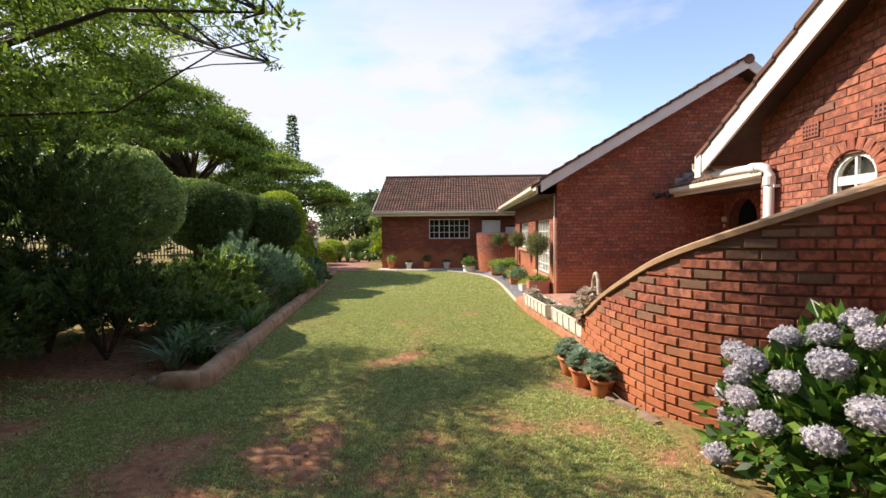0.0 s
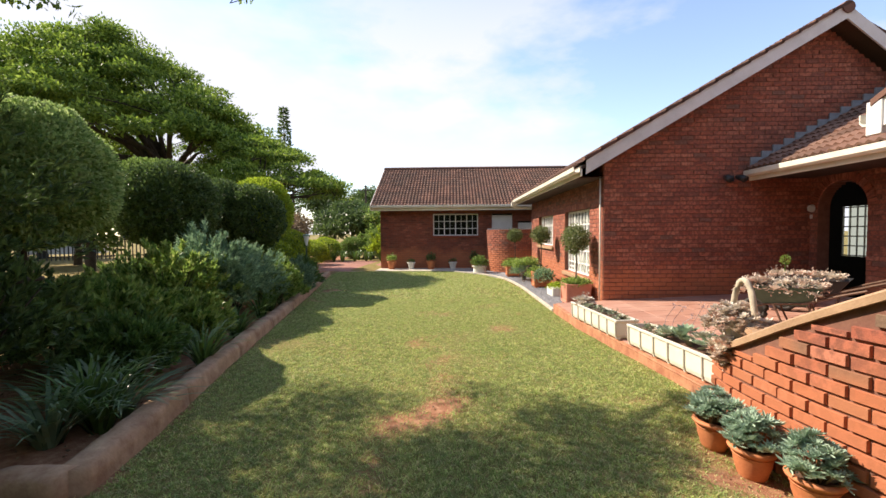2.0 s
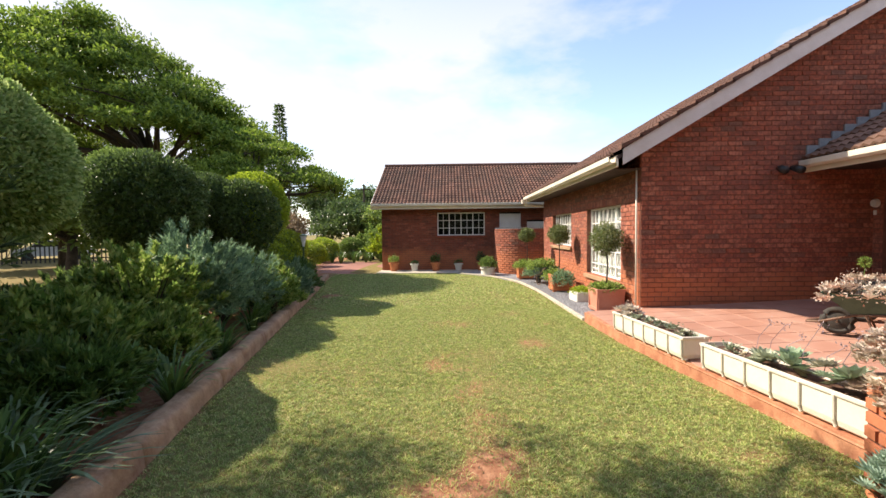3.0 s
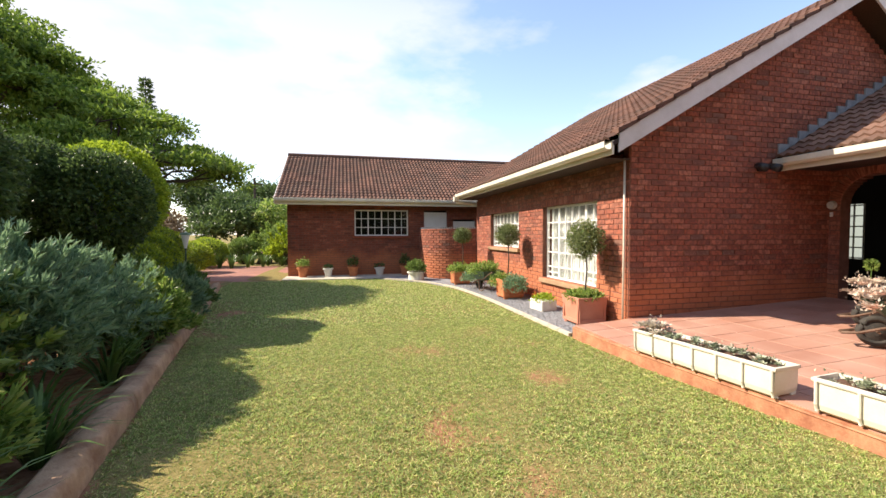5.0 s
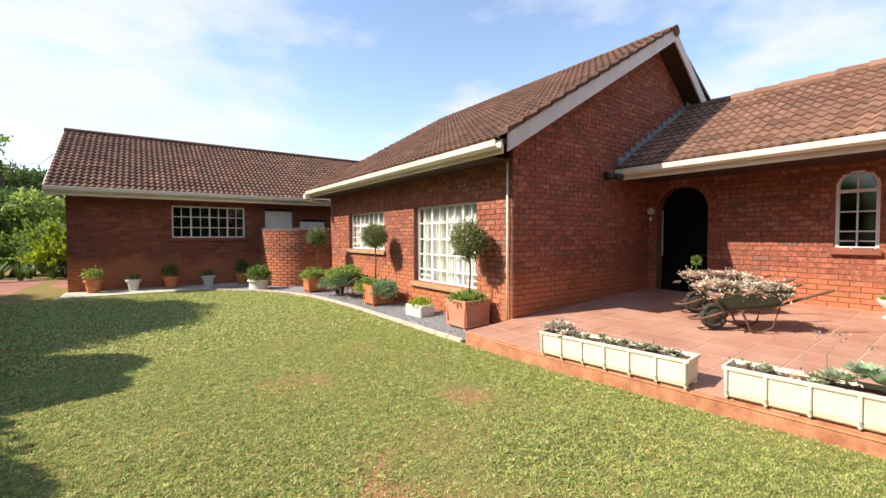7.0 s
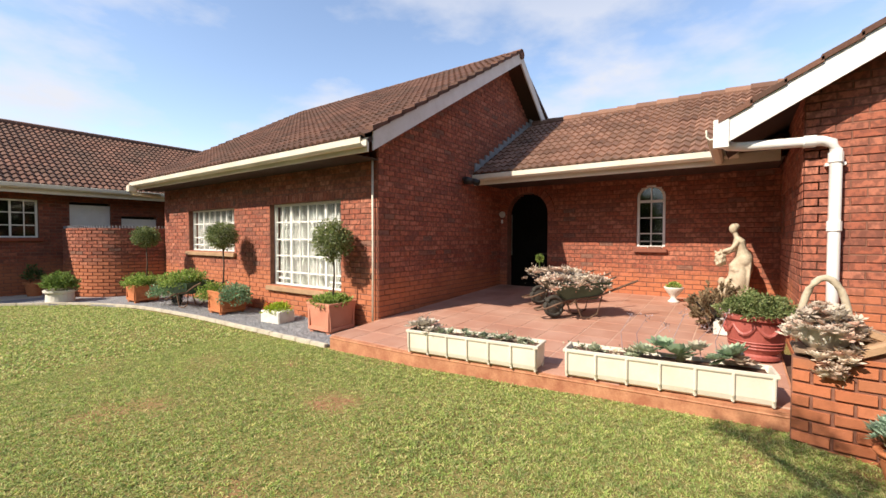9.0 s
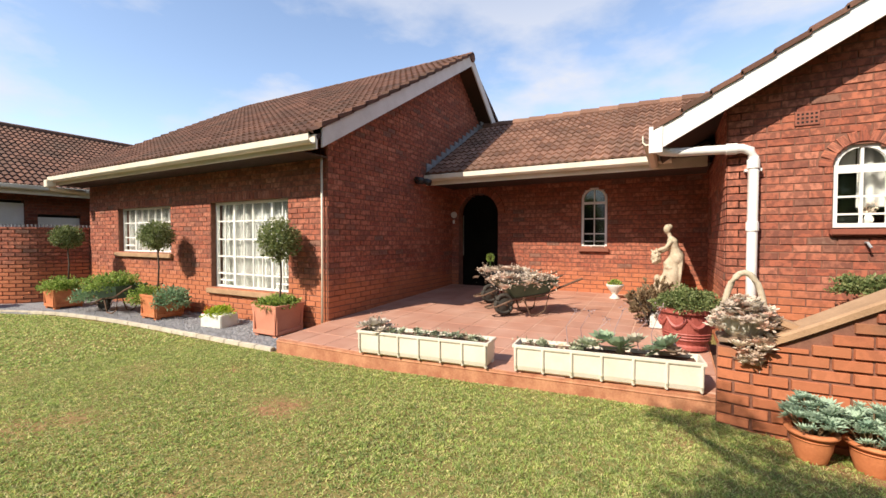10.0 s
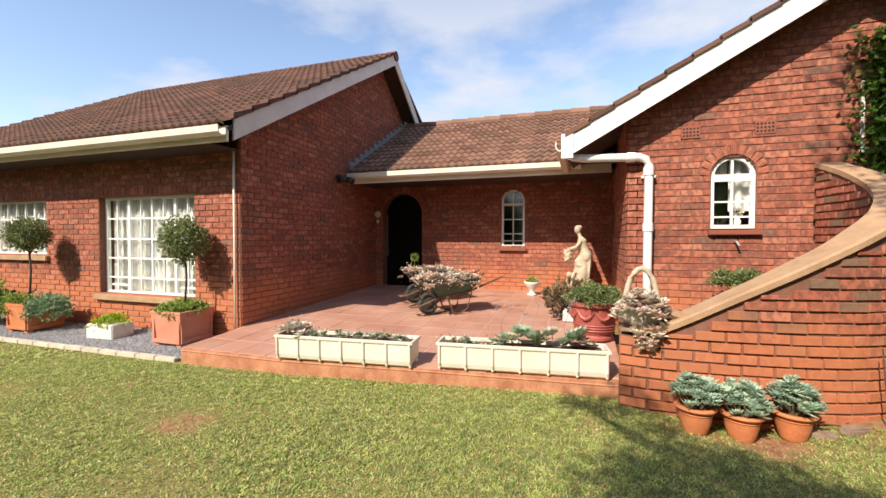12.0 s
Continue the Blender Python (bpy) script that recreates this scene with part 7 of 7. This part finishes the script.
branch_tree("tree", pose(0, 0, 0), "unseen broad acacia added to cut sky light on the near lawn", [(-5.0, -1.5, -0.2, 0.22), (-4.7, -1.4, 2.0, 0.18), (-4.2, -1.1, 4.0, 0.14)], limbs_to((-4.2, -1.1, 3.9), cl, 10, 0.05), cl, 0.16, ACACIA, per=500, size=0.5)
vine = thing("creeper", pose(0, 0, 0), "green creeper climbing the near gable wall", "climbing plant")
n = 2600
yy, zz = nr.normal(4.66, 0.15, n), nr.uniform(1.9, 3.55, n)
xx = 4.57 - np.abs(nr.normal(0, 0.07, n))
leaves("foliage", np.c_[xx, yy, zz], np.tile([-1.0, 0, -0.2], (n, 1)), 0.08, 0.024, HYDRANGEA_LEAF, vine, 0.7)
part("vine_stem", tube([(4.56, 4.7, 0.0), (4.56, 4.66, 1.5), (4.56, 4.7, 3.3)], 0.015, 6), BARK, vine)

# hydrangea in front of the curved wall
hy = thing("hydrangea", pose(3.47, 4.47, -0.13), "large hydrangea bush with pale lilac flower heads", "bush")
bm = bmesh.new()
for i in range(26):
    a, q = nr.uniform(0, 6.28), nr.uniform(0.2, 0.7)
    add_tube(bm, [(0.1 * math.cos(a), 0.1 * math.sin(a), -0.1), (0.6 * q * math.cos(a), 0.6 * q * math.sin(a), 0.35), (q * math.cos(a), q * math.sin(a), 0.75)], [0.012, 0.01, 0.006], 5)
part("stem", bm, BARK, hy, kind="stuff")
p, d = shell(3000, (0, 0, 0.42), (0.8, 0.82, 0.56), 0.5, 0.2, low=-0.75)
leaves("foliage", p, d + np.array([0, 0, 0.25]), 0.12, 0.042, HYDRANGEA_LEAF, hy, 0.6)
heads = [(-0.62, 0.62, 0.50), (-0.66, 0.44, 0.68), (-0.72, 0.42, 0.40), (-0.8, 0.2, 0.62), (-0.72, 0.25, 0.84), (-0.62, 0.55, 0.82), (-0.45, 0.3, 0.98), (-0.7, -0.02, 0.8), (-0.8, 0.0, 0.55), (-0.4, 0.1, 1.05), (-0.62, -0.2, 0.96), (-0.3, -0.1, 1.08), (-0.1, 0.2, 1.1), (-0.62, -0.45, 0.8),
         (-0.72, -0.3, 0.6), (0.1, -0.1, 1.08), (-0.85, 0.35, 0.18), (-0.5, -0.6, 0.6), (-0.3, -0.4, 1.0), (0.3, 0.2, 1.0), (-0.25, 0.6, 0.9), (0.1, 0.5, 0.98), (-0.72, -0.55, 0.38), (-0.8, -0.2, 0.3)]
for h in heads[:18] + heads[19:21]:
    w = nr.uniform(0.72, 1.0)
    bm = bmesh.new()
    bmesh.ops.create_icosphere(bm, subdivisions=2, radius=1, matrix=Matrix.Translation(h) @ Matrix.Diagonal((0.084 * w, 0.084 * w, 0.066 * w, 1)))
    part("flower_core", bm, PETAL, hy)
    p, d = shell(int(560 * w), h, (0.1 * w, 0.1 * w, 0.08 * w), 0.2, 0.12)
    leaves("flower_head", p, np.cross(d, nr.normal(size=d.shape)), 0.024, 0.0105, PETAL, hy, 0.45)
# the foot of the wall: loose bricks, cane, twine, hose
for x, y, z, r in ((2.50, 5.95, -0.13, -58), (2.56, 5.62, -0.12, -70), (2.44, 6.2, -0.13, 80)):
    b = thing("loose_brick", pose(x - 0.03, y, ground_z(x, y) - 0.03, 0, 4, r), "old brick lying at the foot of the wall", "brick")
    part("brick_body", box(-0.11, 0.11, -0.045, 0.045, 0, 0.065, bevel=0.012), STONE, b)
cane = thing("cane", pose(2.55, 5.72, -0.14), "thin cane standing against the curved wall", "cane")
part("rod", tube([(0, 0, 0), (0.0, 0.05, 0.62)], 0.005, 5), RUSTY, cane)
twine = thing("cable", pose(0, 0, 0), "thin cable hanging along the foot of the curved wall", "cable")
part("strand", tube([(2.40, 6.75, 0.12), (2.40, 6.45, 0.0), (2.42, 6.2, -0.06), (2.5, 5.9, -0.10), (2.58, 5.6, -0.11)], 0.006, 5), RUSTY, twine)
hose = thing("hose", pose(2.2, 4.15, -0.05), "loop of dark garden hose on the ground", "hose")
part("loop", tube([(0.28 * math.cos(a), 0.28 * math.sin(a), 0.02 + 0.01 * math.sin(3 * a)) for a in np.linspace(0, 5.4, 22)], 0.011, 6), GREEN_METAL, hose)
litter = thing("leaf_litter", pose(0, 0, 0), "dry leaves scattered on the bare ground", "litter", kind="stuff")
pts = np.array([(x, y, ground_z(x, y) + 0.012) for x, y in zip(nr.uniform(-4.5, 3.0, 2600), nr.uniform(2.5, 8.5, 2600)) if bareness(x, y) > 0.25])
leaves("leaves", pts, np.tile([1.0, 0, 0.05], (len(pts), 1)), 0.035, 0.008, DRYLEAF, litter, 1.0)

# ---- lawn blades ----
def lawn(n, x0, x1, y0, y1, tall, wide, name):
    x, y = nr.uniform(x0, x1, n), nr.uniform(y0, y1, n)
    bx = np.linspace(x0, x1, 60)
    by = np.linspace(y0, y1, 120)
    table = np.array([[bareness(a, b) for a in bx] for b in by])
    ix = np.clip(((x - x0) / (x1 - x0) * 59), 0, 58.999)
    iy = np.clip(((y - y0) / (y1 - y0) * 119), 0, 118.999)
    i, j = ix.astype(int), iy.astype(int)
    fx, fy = ix - i, iy - j
    b = (table[j, i] * (1 - fx) * (1 - fy) + table[j, i + 1] * fx * (1 - fy) + table[j + 1, i] * (1 - fx) * fy + table[j + 1, i + 1] * fx * fy)
    edge = np.interp(y, [5.0, 7.4, 7.5, 9.1, 10.8, 12.3, 15.7, 18.2, 19.6, 20.45, 21.2], [2.6, 2.44, 2.64, 2.49, 2.31, 2.29, 2.26, 2.0, 1.45, 0.72, 0.1])
    clump = np.array([noise.noise((float(a) * 23, float(c) * 23, 0.0)) for a, c in zip(x, y)])
    keep = (nr.uniform(0, 1, n) > b * 1.1) & (nr.uniform(0, 1, n) < 0.7 + 1.0 * clump) & (x < edge - 0.02) & ~((y > 6.25) & (x < -1.72 - (y - 6.25) * 0.198 + 0.03)) & (y < 21.2)
    x, y = x[keep], y[keep]
    k = len(x)
    z = np.array([ground_z(a, c) for a, c in zip(x, y)])
    a = nr.uniform(0, 2 * math.pi, k)
    lean = nr.uniform(0.4, 2.4, k)
    h = tall * nr.uniform(0.5, 1.2, k) * (1 + 0.5 * clump[keep])
    base = np.c_[x, y, z - 0.004]
    side = np.c_[-np.sin(a), np.cos(a), 0 * a] * wide
    tip = base + np.c_[np.cos(a) * lean * h, np.sin(a) * lean * h, h]
    mid = base * 0.45 + tip * 0.55 + np.c_[0 * a, 0 * a, 0.18 * h]
    v = np.stack([base, mid - side, tip, mid + side], 1).reshape(-1, 3)
    raw_mesh(name, v, np.arange(4 * k).reshape(-1, 4), GRASS, lawn_thing)


lawn_thing = thing("lawn", pose(0, 0, 0), "short patchy green lawn grass in sun and dappled shade", "grass", kind="stuff")
lawn(680000, -2.6, 2.7, 3.0, 9.0, 0.019, 0.0024, "near_grass")
lawn(380000, -3.6, 2.6, 9.0, 14.0, 0.018, 0.0036, "middle_grass")
lawn(130000, -4.4, 2.6, 14.0, 21.3, 0.024, 0.010, "far_grass")
lawn(60000, -7.0, -2.6, 2.0, 6.2, 0.035, 0.006, "side_grass")

# ---- bricks and tiles, piece by piece ----
for mats, mat, owner, near in LATER:
    if near == "all_outer":
        chosen = sorted(range(len(mats)), key=lambda i: mats[i].translation.x + 0.6 * mats[i].translation.z)[:300]
    elif near:
        chosen = [i for i, m in enumerate(mats) if near(m.translation.x, m.translation.z)][:300]
    else:
        chosen = []
    pieces("brick", BRICK_SHAPE, mats, mat, owner, chosen)
for mats, mat, owner, near in ROOF_LATER:
    chosen = [i for i, m in enumerate(mats) if near and near(*((mats[0].inverted() @ m).translation[:2]))][:300]
    pieces("tile", TILE, mats, mat, owner, chosen)
pieces("paving_tile", TILE_BOX, tile_list, PATIO, patio, range(len(tile_list)))
